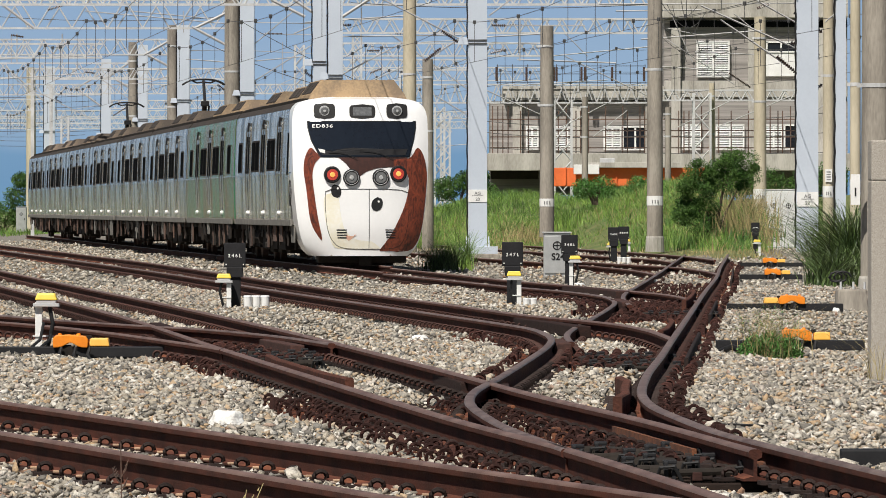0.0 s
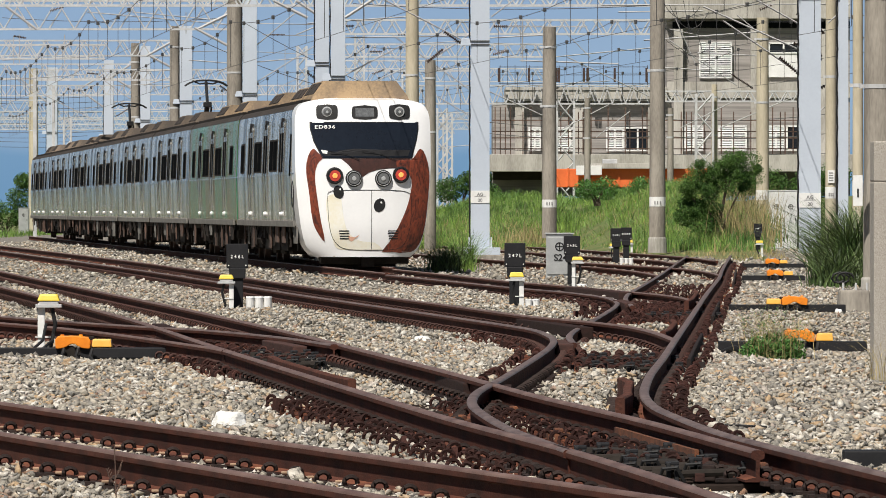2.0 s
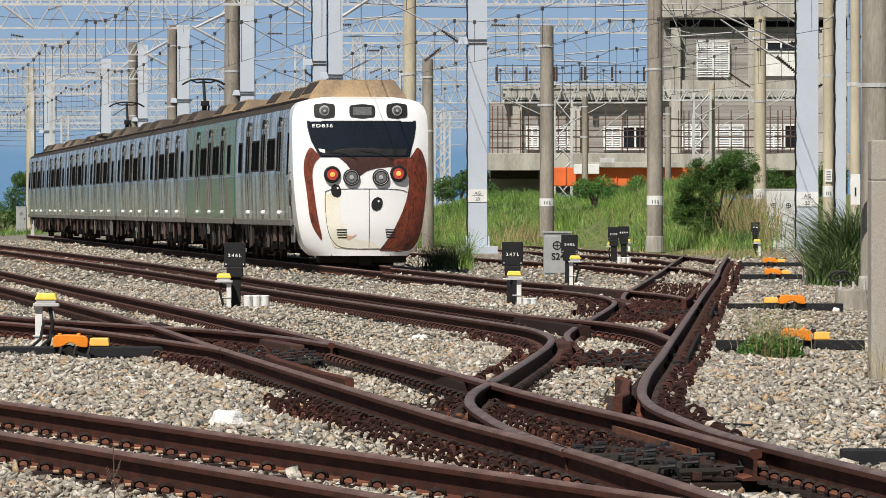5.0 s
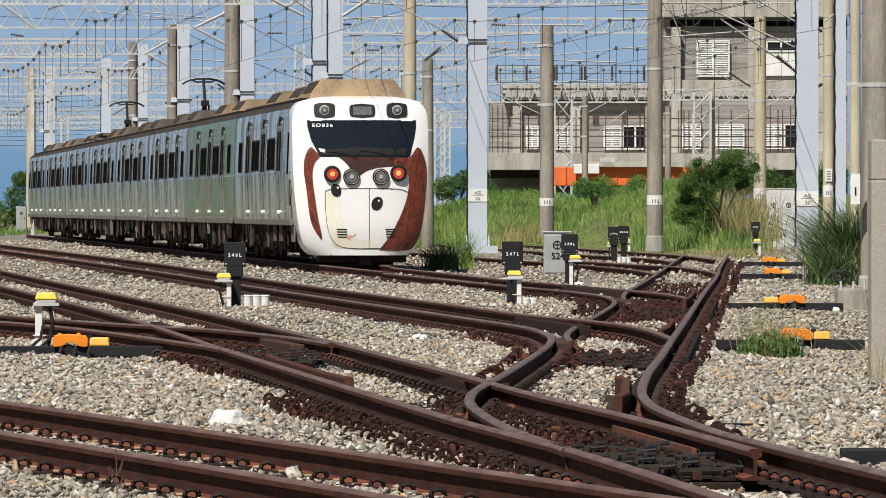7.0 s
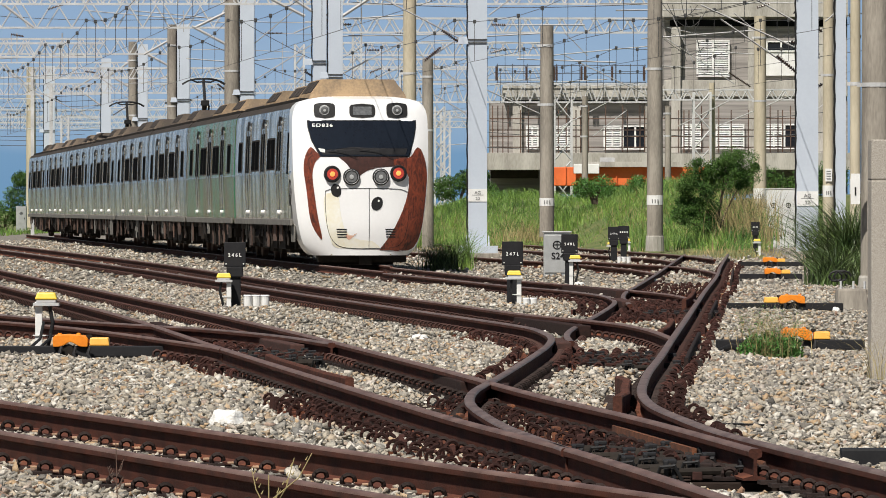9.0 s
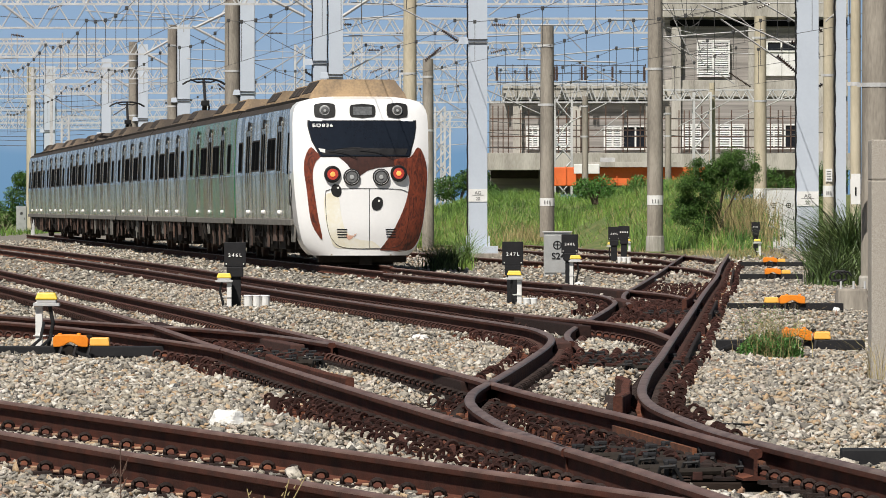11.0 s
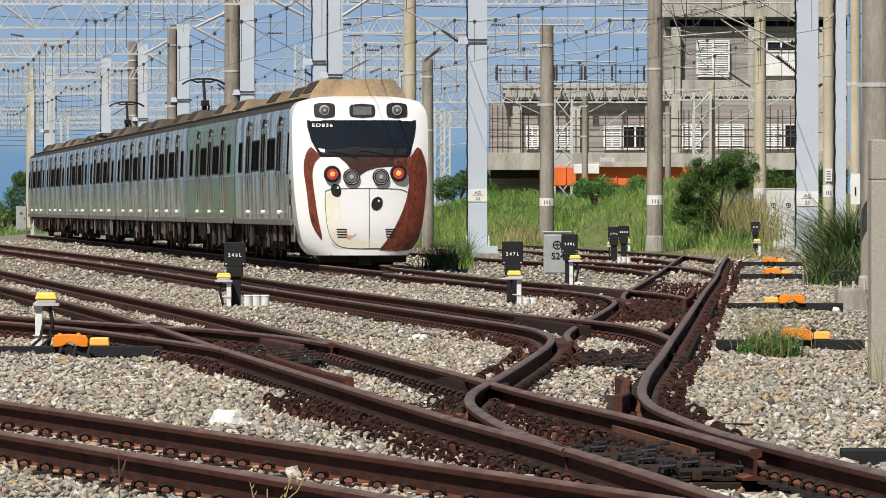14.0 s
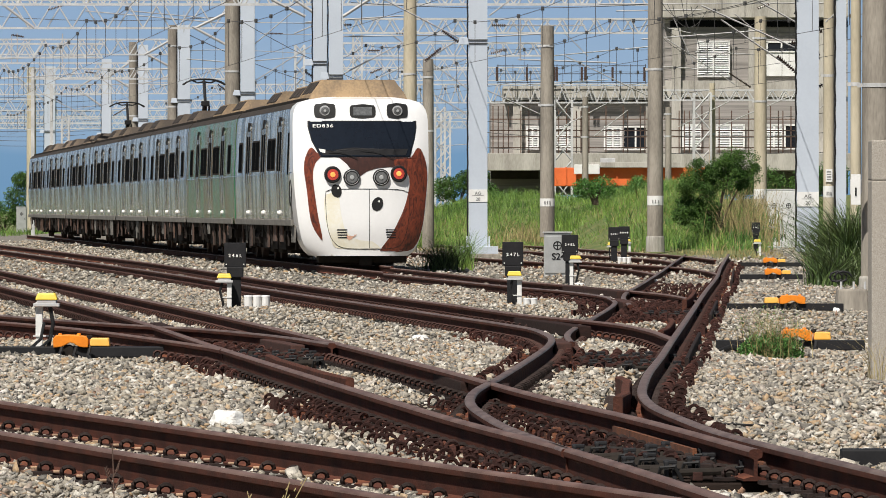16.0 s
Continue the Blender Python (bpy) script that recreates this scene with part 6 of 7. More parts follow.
part("bar", Shape().box(5.30, 0.02, 3.74, 0.05, 0.05, 1.97), BROWNEQ, FENCE, "", 0)
part("bar", Shape().box(5.66, 0.02, 3.74, 0.05, 0.05, 2.18), BROWNEQ, FENCE, "", 0)
part("bar", Shape().box(5.87, 0.02, 3.74, 0.05, 0.05, 1.97), BROWNEQ, FENCE, "", 0)
part("bar", Shape().box(6.11, 0.02, 3.74, 0.05, 0.05, 1.97), BROWNEQ, FENCE, "", 0)
part("bar", Shape().box(6.32, 0.02, 3.74, 0.05, 0.05, 1.97), BROWNEQ, FENCE, "", 0)
part("bar", Shape().box(6.69, 0.02, 3.74, 0.05, 0.05, 2.18), BROWNEQ, FENCE, "", 0)
part("bar", Shape().box(7.47, 0.02, 3.74, 0.05, 0.05, 2.18), BROWNEQ, FENCE, "", 0)
part("bar", Shape().box(8.26, 0.02, 3.74, 0.05, 0.05, 2.18), BROWNEQ, FENCE, "", 0)
part("bar", Shape().box(8.47, 0.02, 3.74, 0.05, 0.05, 1.97), BROWNEQ, FENCE, "", 0)
part("bar", Shape().box(9.05, 0.02, 3.74, 0.05, 0.05, 2.18), BROWNEQ, FENCE, "", 0)
part("bar", Shape().box(9.26, 0.02, 3.74, 0.05, 0.05, 1.97), BROWNEQ, FENCE, "", 0)
part("bar", Shape().box(10.04, 0.02, 3.74, 0.05, 0.05, 1.97), BROWNEQ, FENCE, "", 0)
part("bar", Shape().box(10.25, 0.02, 3.74, 0.05, 0.05, 1.97), BROWNEQ, FENCE, "", 0)
part("bar", Shape().box(10.83, 0.02, 3.74, 0.05, 0.05, 1.97), BROWNEQ, FENCE, "", 0)
part("bar", Shape().box(11.07, 0.02, 3.74, 0.05, 0.05, 1.97), BROWNEQ, FENCE, "", 0)
part("bar", Shape().box(11.30, 0.02, 3.74, 0.05, 0.05, 1.97), BROWNEQ, FENCE, "", 0)
part("bar", Shape().box(11.88, 0.02, 3.74, 0.05, 0.05, 2.18), BROWNEQ, FENCE, "", 0)
part("bar", Shape().box(12.67, 0.02, 3.74, 0.05, 0.05, 2.18), BROWNEQ, FENCE, "", 0)
part("bar", Shape().box(13.24, 0.02, 3.74, 0.05, 0.05, 1.97), BROWNEQ, FENCE, "", 0)
part("bar", Shape().box(14.03, 0.02, 3.74, 0.05, 0.05, 1.97), BROWNEQ, FENCE, "", 0)
part("bar", Shape().box(14.82, 0.02, 3.74, 0.05, 0.05, 1.97), BROWNEQ, FENCE, "", 0)
part("bar", Shape().box(15.03, 0.02, 3.74, 0.05, 0.05, 2.18), BROWNEQ, FENCE, "", 0)
part("bar", Shape().box(15.39, 0.02, 3.74, 0.05, 0.05, 1.97), BROWNEQ, FENCE, "", 0)
part("bar", Shape().box(15.60, 0.02, 3.74, 0.05, 0.05, 1.97), BROWNEQ, FENCE, "", 0)
part("bar", Shape().box(15.97, 0.02, 3.74, 0.05, 0.05, 2.18), BROWNEQ, FENCE, "", 0)
part("bar", Shape().box(16.34, 0.02, 3.74, 0.05, 0.05, 1.97), BROWNEQ, FENCE, "", 0)
part("bar", Shape().box(16.71, 0.02, 3.74, 0.05, 0.05, 1.97), BROWNEQ, FENCE, "", 0)
part("bar", Shape().box(16.94, 0.02, 3.74, 0.05, 0.05, 1.97), BROWNEQ, FENCE, "", 0)
RACK = thing("bushing_rack", 0, 329, 0, "thin steel roof rack with dark insulators", "railing")
part("rail", Shape().box(5.93, 0.02, 7.80, 6.92, 0.04, 0.03), WIRE, RACK, "", 0)
part("rail", Shape().box(5.93, 0.02, 7.43, 6.92, 0.04, 0.03), WIRE, RACK, "", 0)
part("rail", Shape().box(5.93, 0.02, 7.02, 6.92, 0.04, 0.03), WIRE, RACK, "", 0)
part("upright", Shape().box(2.53, 0.02, 6.89, 0.03, 0.04, 1.00), WIRE, RACK, "", 0)
part("upright", Shape().box(3.22, 0.02, 6.89, 0.03, 0.04, 1.00), WIRE, RACK, "", 0)
part("upright", Shape().box(3.90, 0.02, 6.89, 0.03, 0.04, 1.00), WIRE, RACK, "", 0)
part("upright", Shape().box(4.58, 0.02, 6.89, 0.03, 0.04, 1.00), WIRE, RACK, "", 0)
part("upright", Shape().box(5.26, 0.02, 6.89, 0.03, 0.04, 1.00), WIRE, RACK, "", 0)
part("upright", Shape().box(5.94, 0.02, 6.89, 0.03, 0.04, 1.00), WIRE, RACK, "", 0)
part("upright", Shape().box(6.63, 0.02, 6.89, 0.03, 0.04, 1.00), WIRE, RACK, "", 0)
part("upright", Shape().box(7.31, 0.02, 6.89, 0.03, 0.04, 1.00), WIRE, RACK, "", 0)
part("upright", Shape().box(7.99, 0.02, 6.89, 0.03, 0.04, 1.00), WIRE, RACK, "", 0)
part("upright", Shape().box(8.67, 0.02, 6.89, 0.03, 0.04, 1.00), WIRE, RACK, "", 0)
part("upright", Shape().box(9.35, 0.02, 6.89, 0.03, 0.04, 1.00), WIRE, RACK, "", 0)
part("insulator", Shape().box(2.47, -0.35, 7.10, 0.10, 0.1, 0.66), INSUL, RACK, "dark bushing", 0)
part("insulator", Shape().box(3.86, -0.35, 7.10, 0.10, 0.1, 0.66), INSUL, RACK, "dark bushing", 0)
part("insulator", Shape().box(5.14, -0.35, 7.10, 0.10, 0.1, 0.66), INSUL, RACK, "dark bushing", 0)
part("insulator", Shape().box(5.25, -0.35, 7.10, 0.10, 0.1, 0.66), INSUL, RACK, "dark bushing", 0)
part("insulator", Shape().box(6.40, -0.35, 7.10, 0.10, 0.1, 0.66), INSUL, RACK, "dark bushing", 0)
part("insulator", Shape().box(6.56, -0.35, 7.10, 0.10, 0.1, 0.66), INSUL, RACK, "dark bushing", 0)
part("insulator", Shape().box(7.82, -0.35, 7.10, 0.10, 0.1, 0.66), INSUL, RACK, "dark bushing", 0)
part("insulator", Shape().box(9.29, -0.35, 7.10, 0.10, 0.1, 0.66), INSUL, RACK, "dark bushing", 0)
# orange shelter below the ledge
SHED = thing("orange_shelter", 0, 290, 0, "orange tarpaulin shelter with a pale sheet roof", "shelter")
part("tarpaulin", Shape().box(7.61, 1.00, 2.12, 6.27, 2, 0.76), TARP, SHED, "orange tarpaulin", 0.03)
part("roof_sheet", Shape().box(7.80, 0.95, 2.88, 3.80, 2.5, 0.21), PALEC, SHED, "pale sheet roof", 0.01)
part("awning", Shape().box(5.84, -0.50, 2.61, 1.04, 0.6, 0.39), WHITEP, SHED, "pale awning sheet", 0.02)
part("vent_box", Shape().box(6.71, 0.45, 3.09, 0.60, 0.5, 0.18), GALV, SHED, "", 0.02)
part("rib", Shape().box(5.00, -0.03, 2.17, 0.05, 0.06, 0.74), TARP, SHED, "", 0)
part("rib", Shape().box(5.92, -0.03, 2.17, 0.05, 0.06, 0.74), TARP, SHED, "", 0)
part("rib", Shape().box(7.08, -0.03, 2.17, 0.05, 0.06, 0.74), TARP, SHED, "", 0)
part("rib", Shape().box(8.23, -0.03, 2.17, 0.05, 0.06, 0.74), TARP, SHED, "", 0)
part("rib", Shape().box(9.38, -0.03, 2.17, 0.05, 0.06, 0.74), TARP, SHED, "", 0)


# ---- lineside things ----
def indicator(x, y, text, s=1.0, z=-0.19):
    """A point indicator: black board on a short post, with its number."""
    t = thing("point_indicator", x, y, z, "black point indicator board with white number on a short post", "railway signal", "point indicators")
    part("post", Shape().box(0, 0.03, 0, 0.16, 0.12, 0.46), BLACK, t, bevel=0.01)
    part("collar", Shape().box(0, 0.02, 0.44, 0.22, 0.16, 0.14), BLACK, t, bevel=0.01)
    for u in (-0.1, 0.0, 0.1):
        part("stem", Shape().box(u, 0.03, 0.5, 0.03, 0.04, 0.13), CABLE, t)
    b = part("board", Shape().box(0, 0, 0.58, 0.30, 0.05, 0.34), BLACK, t, bevel=0.008)
    if text:
        words(text, 0.066, b, WHITEP, pose(0.0, -0.034, 0.72), gap=1.55)
    else:
        for k in range(4):
            part("writing_bar", Shape().box(-0.09 + 0.06 * k, -0.03, 0.73, 0.03, 0.008, 0.045), WHITEP, b)
    t.scale = (s, s, s)
    for u in (-0.12, 0.12):
        part("bolt", Shape().tube([(u, -0.03, 0.62), (u, -0.04, 0.62)], 0.01, 6), WHITEP, b)
    return t


def lantern(x, y, s=1.0, side=1):
    """A yellow-capped lamp box on a white post, with its cable."""
    t = thing("ground_lamp", x, y, -0.19, "yellow-capped lamp box on a short white post", "railway lamp", "ground lamps")
    part("post", Shape().box(0.07 * side, 0, 0, 0.065, 0.065, 0.40 * s), WHITEP, t, bevel=0.006)
    part("bracket", Shape().box(0, 0, 0.37 * s, 0.24, 0.16, 0.03), GALV, t, bevel=0.004)
    part("lamp_body", Shape().box(0.0, 0, 0.37 * s + 0.03, 0.18, 0.15, 0.03), GALV, t, bevel=0.006)
    part("cap", Shape().box(0.0, 0, 0.37 * s + 0.06, 0.21, 0.17, 0.065, 0, 0.78), YELLOW, t, "yellow plastic cap", 0.014)
    part("cable", Shape().tube([(-0.03 * side, -0.02, 0.37 * s), (-0.06 * side, -0.03, 0.25 * s), (-0.02 * side, -0.04, 0.1 * s), (0.0, -0.02, 0.0)], 0.019, 7), CABLE, t)
    part("strap", Shape().box(0.03 * side, -0.04, 0.16 * s, 0.14 * s, 0.01, 0.012), WHITEP, t)
    return t


def machine(x, y, w0, w1, flip=1, s=1.0):
    """A point machine: orange and amber covers on a dark bed over a long black beam."""
    t = thing("point_machine", x, y, -0.19, "orange and amber covered point machine on a black beam", "point machine", "point machines")
    part("beam", Shape().box((w1 + w0) / 2, 0.0, 0.035, w1 - w0, 0.26, 0.095), BLACK, t, "long black beam", 0.008)
    part("bed", Shape().box(0.0, 0.02, 0.03, 0.46 * s, 0.24, 0.1).tube([(-0.1 * flip, -0.15, 0.09), (-0.1 * flip, 0.05, 0.09)], 0.06, 10), UNDER, t, bevel=0.01)
    c = []
    for k in range(13):
        u = -0.16 * s + 0.32 * s * k / 12
        dip = 0.045 * math.exp(-(((k - 6) / 2.2) ** 2))
        c.append((u, 0.125 + dip))
    top = [(0.165 * s, 0.2), (0.14 * s, 0.225), (0.06 * s, 0.235), (-0.03 * s, 0.24), (-0.14 * s, 0.235), (-0.165 * s, 0.205)]
    part("cover", Shape().prism([(-0.07 * flip + u, v) for u, v in c + top], -0.17, 0.13), ORANGE, t, "orange moulded cover", 0.008)
    part("cap", Shape().box(0.195 * flip * s, -0.01, 0.135, 0.19 * s, 0.22, 0.075, 0, 0.9), AMBER, t, "amber moulded cover", 0.012)
    for u in (-0.17, 0.0):
        part("knob", Shape().tube([(u * flip, -0.06, 0.232), (u * flip, -0.06, 0.252)], 0.022, 8, 0.016), ORANGE, t)
    part("latch", Shape().box(0.1 * flip * s, -0.08, 0.2, 0.05, 0.05, 0.035), UNDER, t, bevel=0.006)
    part("cap_base", Shape().box(0.195 * flip * s, 0, 0.06, 0.17 * s, 0.2, 0.08), UNDER, t, bevel=0.008)
    for k in range(3):
        part("hose", Shape().tube([(-0.15 + 0.13 * k, -0.17, 0.12), (-0.17 + 0.13 * k, -0.24, 0.05), (-0.1 + 0.12 * k, -0.28, -0.01)], 0.018, 6), CABLE, t)
    return t


def cups(x, y, n, s=1.0):
    for k in range(n):
        c = thing("white_bucket", x + 0.105 * s * k, y + 0.03 * k, -0.2, "small white plastic bucket with a lid", "bucket", "white buckets")
        part("tub", Shape().tube([(0, 0, 0), (0, 0, 0.15 * s)], 0.047 * s, 14, 0.052 * s), WHITEP, c)
        part("lid", Shape().tube([(0, 0, 0.15 * s), (0, 0, 0.165 * s)], 0.056 * s, 14, 0.05 * s), WHITE, c)


indicator(-2.885, 98.5, "246L")
lantern(-3.03, 98.3, 1.0)
cups(-2.73, 99.4, 3, 1.15)
indicator(0.985, 100.8, "247L")
lantern(1.0, 100.0, 1.05)
cups(1.16, 98.8, 2, 0.95)
indicator(2.29, 128.7, "248L")
lantern(2.37, 127.6, 1.15, -1)
indicator(4.36, 181.4, "249L", 1)
indicator(4.83, 190.0, "", 1)
lantern(4.37, 185.0, 1.05)
lantern(5.3, 205.0, 1.05)
cups(4.43, 178.5, 3, 1.1)
indicator(8.79, 200.0, "334L", 0.8, 0.08)
lantern(8.79, 199.0, 1.1)
lantern(-3.66, 65.6, 1.32, -1)
machine(-3.33, 65.0, -0.95, 0.86, 1, 0.98)
machine(3.46, 68.2, -0.84, 0.58, 1, 0.88)
machine(4.57, 94.6, -0.79, 0.75, -1, 1.05)
machine(6.40, 136.6, -0.7, 0.5, 1, 0.95)
machine(7.74, 166.9, -0.78, 0.7, 1, 1.0)
single("beam_end", Shape().box(2.55, 37.9, -0.2, 0.86, 0.2, 0.12), BLACK, "black beam end on the ballast", "beam", bevel=0.01)
single("rubber_hose", Shape().tube([(2.63, 67.4, -0.15), (2.72, 67.0, -0.1), (2.85, 66.8, -0.14), (2.95, 67.6, -0.12), (3.0, 68.0, -0.15)], 0.03, 7), CABLE, "black hose on the ballast", "hose", smooth=True)
for a in ((-3.8, 64.7), (-3.72, 64.9)):
    single("ground_cable", Shape().tube([(a[0] + 0.12, a[1] + 0.8, 0.15), (a[0] + 0.1, a[1] + 0.6, 0.0), (a[0] - 0.02, a[1] + 0.2, -0.12), (a[0] - 0.2, a[1], -0.17)], 0.014, 7), CABLE, "black cable running down to the ballast", "cable", smooth=True)


def boulder(x, y, z, a, b, c, seed, mat, label):
    bm = bmesh.new()
    bmesh.ops.create_icosphere(bm, subdivisions=3, radius=1)
    for v in bm.verts:
        q = 1 + 0.3 * noise.noise(v.co * 1.9 + Vector((seed, 0, 0))) + 0.05 * noise.noise(v.co * 5)
        v.co = Vector((v.co.x * a * q, v.co.y * b * q, max(-0.5, min(v.co.z, 0.78)) * c * q))
    me = bpy.data.meshes.new("white_stone")
    bm.to_mesh(me)
    bm.free()
    me.shade_smooth()
    single("white_stone", me, mat, label, "stone", at=pose(x, y, z))


CHALK = material("whitewashed_stone", (0.66, 0.65, 0.62), (0.80, 0.80, 0.78), 0.06, 0.9, 0, 0.8, 0.015)
boulder(-1.355, 44.6, -0.15, 0.115, 0.12, 0.10, 2, CHALK, "whitewashed stone on the ballast")
boulder(5.20, 94.0, -0.16, 0.05, 0.06, 0.06, 5, WHITEP, "pale stone on the ballast")
single("thin_rod", Shape().tube([(1.58, 43.9, -0.13), (1.8, 43.7, -0.125), (1.97, 43.6, -0.13)], 0.007, 6), CABLE, "thin dark rod lying on the ballast", "rod")
boulder(2.44, 127.0, -0.17, 0.1, 0.09, 0.06, 9, WHITEP, "white cloth bundle at the foot of the lamp post")
boulder(3.94, 132.0, -0.16, 0.05, 0.05, 0.06, 11, WHITEP, "pale stone beside the ladder rail")
boulder(-0.24, 73.8, -0.16, 0.08, 0.08, 0.06, 7, WHITEP, "pale stone on the ballast")


def cabinet(x, y, w, d, h, text, label, mat, doors=1):
    t = thing("relay_cabinet", x, y, -0.22, label, "cabinet", "relay cabinets")
    part("body", Shape().box(0, 0, 0.02, w, d, h), mat, t, bevel=0.015)
    part("lid", Shape().box(0, 0, h + 0.02, w + 0.05, d + 0.05, 0.03), mat, t, bevel=0.01)
    for k in range(doors):
        u = -w / 2 + w * (k + 0.5) / doors
        dr = part("door", Shape().box(u, -d / 2 - 0.012, 0.1, w / doors - 0.04, 0.02, h - 0.14), mat, t, bevel=0.006)
        part("handle", Shape().box(u + w / doors * 0.32, -d / 2 - 0.035, h * 0.5, 0.03, 0.03, 0.12), CABLE, dr)
        part("emblem", Shape().tube([(u + 0.08 * math.cos(q * math.tau / 16), -d / 2 - 0.027, h * 0.74 + 0.08 * math.sin(q * math.tau / 16)) for q in range(16)], 0.012, 4, closed=True).box(u, -d / 2 - 0.027, h * 0.74 - 0.07, 0.02, 0.008, 0.14).box(
            u, -d / 2 - 0.027, h * 0.74 - 0.005, 0.13, 0.008, 0.02), CABLE, dr)
        if doors > 1:
            for q in range(5):
                part("writing_bar", Shape().box(u, -d / 2 - 0.027, h * 0.66 - 0.13 * q, 0.08, 0.006, 0.07), GALV, dr)
    if text:
        words(text, 0.19, t, CABLE, pose(0.02, -d / 2 - 0.03, h * 0.42))
    return t


CABM = material("pale_grey_cabinet_paint", (0.62, 0.63, 0.62), (0.54, 0.55, 0.54), 0.5, 0.5)
BOXM = material("aluminium_box", (0.55, 0.56, 0.56), (0.44, 0.45, 0.45), 0.25, 0.4, 0.5)
cabinet(2.34, 146.0, 0.55, 0.4, 0.90, "S24", "brushed aluminium lineside box with lettering", BOXM)
cabinet(11.75, 247.5, 1.02, 0.7, 2.06, "", "tall pale grey two-door relay cabinet by the bank", CABM, 2)
cabinet(11.52, 245.2, 0.74, 0.5, 0.86, "S23", "low pale grey lineside box with lettering", CABM)
cabinet(-25.2, 425, 0.62, 0.6, 1.5, "", "grey lineside cabinet beyond the train's end", BOXM)

# concrete posts and footings at the edge of the yard
COLUMN = thing("rough_concrete_column", 3.765, 58.6, -0.25, "rough-cast concrete column with a joint line", "column")
part("shaft", Shape().box(0, 0, 0, 0.5, 0.5, 1.68), ROUGHC, COLUMN, bevel=0.012)
part("cap", Shape().box(0, 0, 1.684, 0.5, 0.5, 0.33), ROUGHC, COLUMN, bevel=0.012)
FOOT = thing("concrete_footing", 5.52, 95.8, -0.25, "weathered concrete footing block with bolts", "footing")
part("block", Shape().box(-0.02, 0, 0, 0.44, 0.7, 0.37, 0, 0.88), CONC, FOOT, bevel=0.03)
for u in (-0.17, 0.0, 0.15):
    part("bolt", Shape().tube([(u, -0.2, 0.35), (u, -0.2, 0.47)], 0.016, 8), GALV, FOOT)
single("cable_coil", Shape().tube([(6.8 + 0.13 * math.cos(k * 0.8) - 0.01 * k, 120.6, 0.05 + 0.09 * math.sin(k * 0.8)) for k in range(18)], 0.02, 6), CABLE, "coil of black cable on the footing", "cable", smooth=True)
SIGN = thing("mast_sign", 7.0, 121.0, 1.27, "white enamel mast sign with a black numeral", "sign")
part("plate", Shape().box(0.02, 0, 0, 0.16, 0.012, 0.52), WHITEP, SIGN)
words("1", 0.2, SIGN, CABLE, pose(0.02, -0.012, 0.15))


# ---- plants ----
def blades(n, place, tall, lean, wide, seed, seg=1):
    """Thin grass blades; place(rng) gives the foot of each."""
    g = random.Random(seed)
    s = Shape()
    for _ in range(n):
        x, y, z = place(g)
        h = tall * g.uniform(0.5, 1.15) * (1 if seg > 2 else max(0.3, 0.8 + 0.7 * noise.noise((x * 1.3, y * 0.25, 7)) + 0.6 * noise.noise((x * 3.1, y * 0.7, 2))))
        a = g.uniform(0, math.tau)
        q = g.uniform(0.1, 1.0 if seg < 5 else 1.7)
        dx, dy = math.cos(a) * lean * h * q, math.sin(a) * lean * h * q
        w = wide * g.uniform(0.6, 1.3)
        t = g.uniform(0, math.pi)
        ox, oy = math.cos(t) * w, math.sin(t) * w * 0.6
        vs = []
        for k in range(seg + 1):
            q = k / seg
            b = 1 - q * 0.85
            vs += [(x + dx * q * q - ox * b, y + dy * q * q - oy * b, z + h * (q - 0.32 * lean * q * q)), (x + dx * q * q + ox * b, y + dy * q * q + oy * b, z + h * (q - 0.32 * lean * q * q))]
        s.add(vs, [(2 * k, 2 * k + 1, 2 * k + 3, 2 * k + 2) for k in range(seg)])
    return s


def raw(s, name):
    me = bpy.data.meshes.new(name)
    me.from_pydata(s.v, [], s.f)
    return me


def on_bank(x0, x1, y0, y1, gap=1):
    def place(g):
        x, y = g.uniform(x0, x1), g.uniform(y0, y1)
        while y < bank_edge(x) - gap:
            x, y = g.uniform(x0, x1), g.uniform(y0, y1)
        return x, y, height(x, y) - 0.03
    return place


single("bank_grass", raw(blades(46000, on_bank(-1.5, 11, 206, 285), 0.5, 0.75, 0.012, 1, 2), "bank_grass"), GRASS, "rough green grass on the bank", "grass", kind="stuff")
single("bank_grass", raw(blades(2600, on_bank(-1.5, 12, 200, 262, 4), 0.5, 0.6, 0.012, 2, 2), "dry_grass"), STRAW, "dry straw-coloured grass along the bank", "grass", kind="stuff")
single("verge_grass", raw(blades(7000, on_bank(-1.0, 13, 190, 250, 13), 0.2, 0.8, 0.014, 3), "verge_grass"), STRAW, "short dry grass at the foot of the bank", "grass", kind="stuff")
single("far_verge_grass", raw(blades(5000, on_bank(-34, -22, 330, 430, 999), 0.4, 0.6, 0.03, 9), "far_verge_grass"), GRASS, "rough grass beyond the train", "grass", kind="stuff")
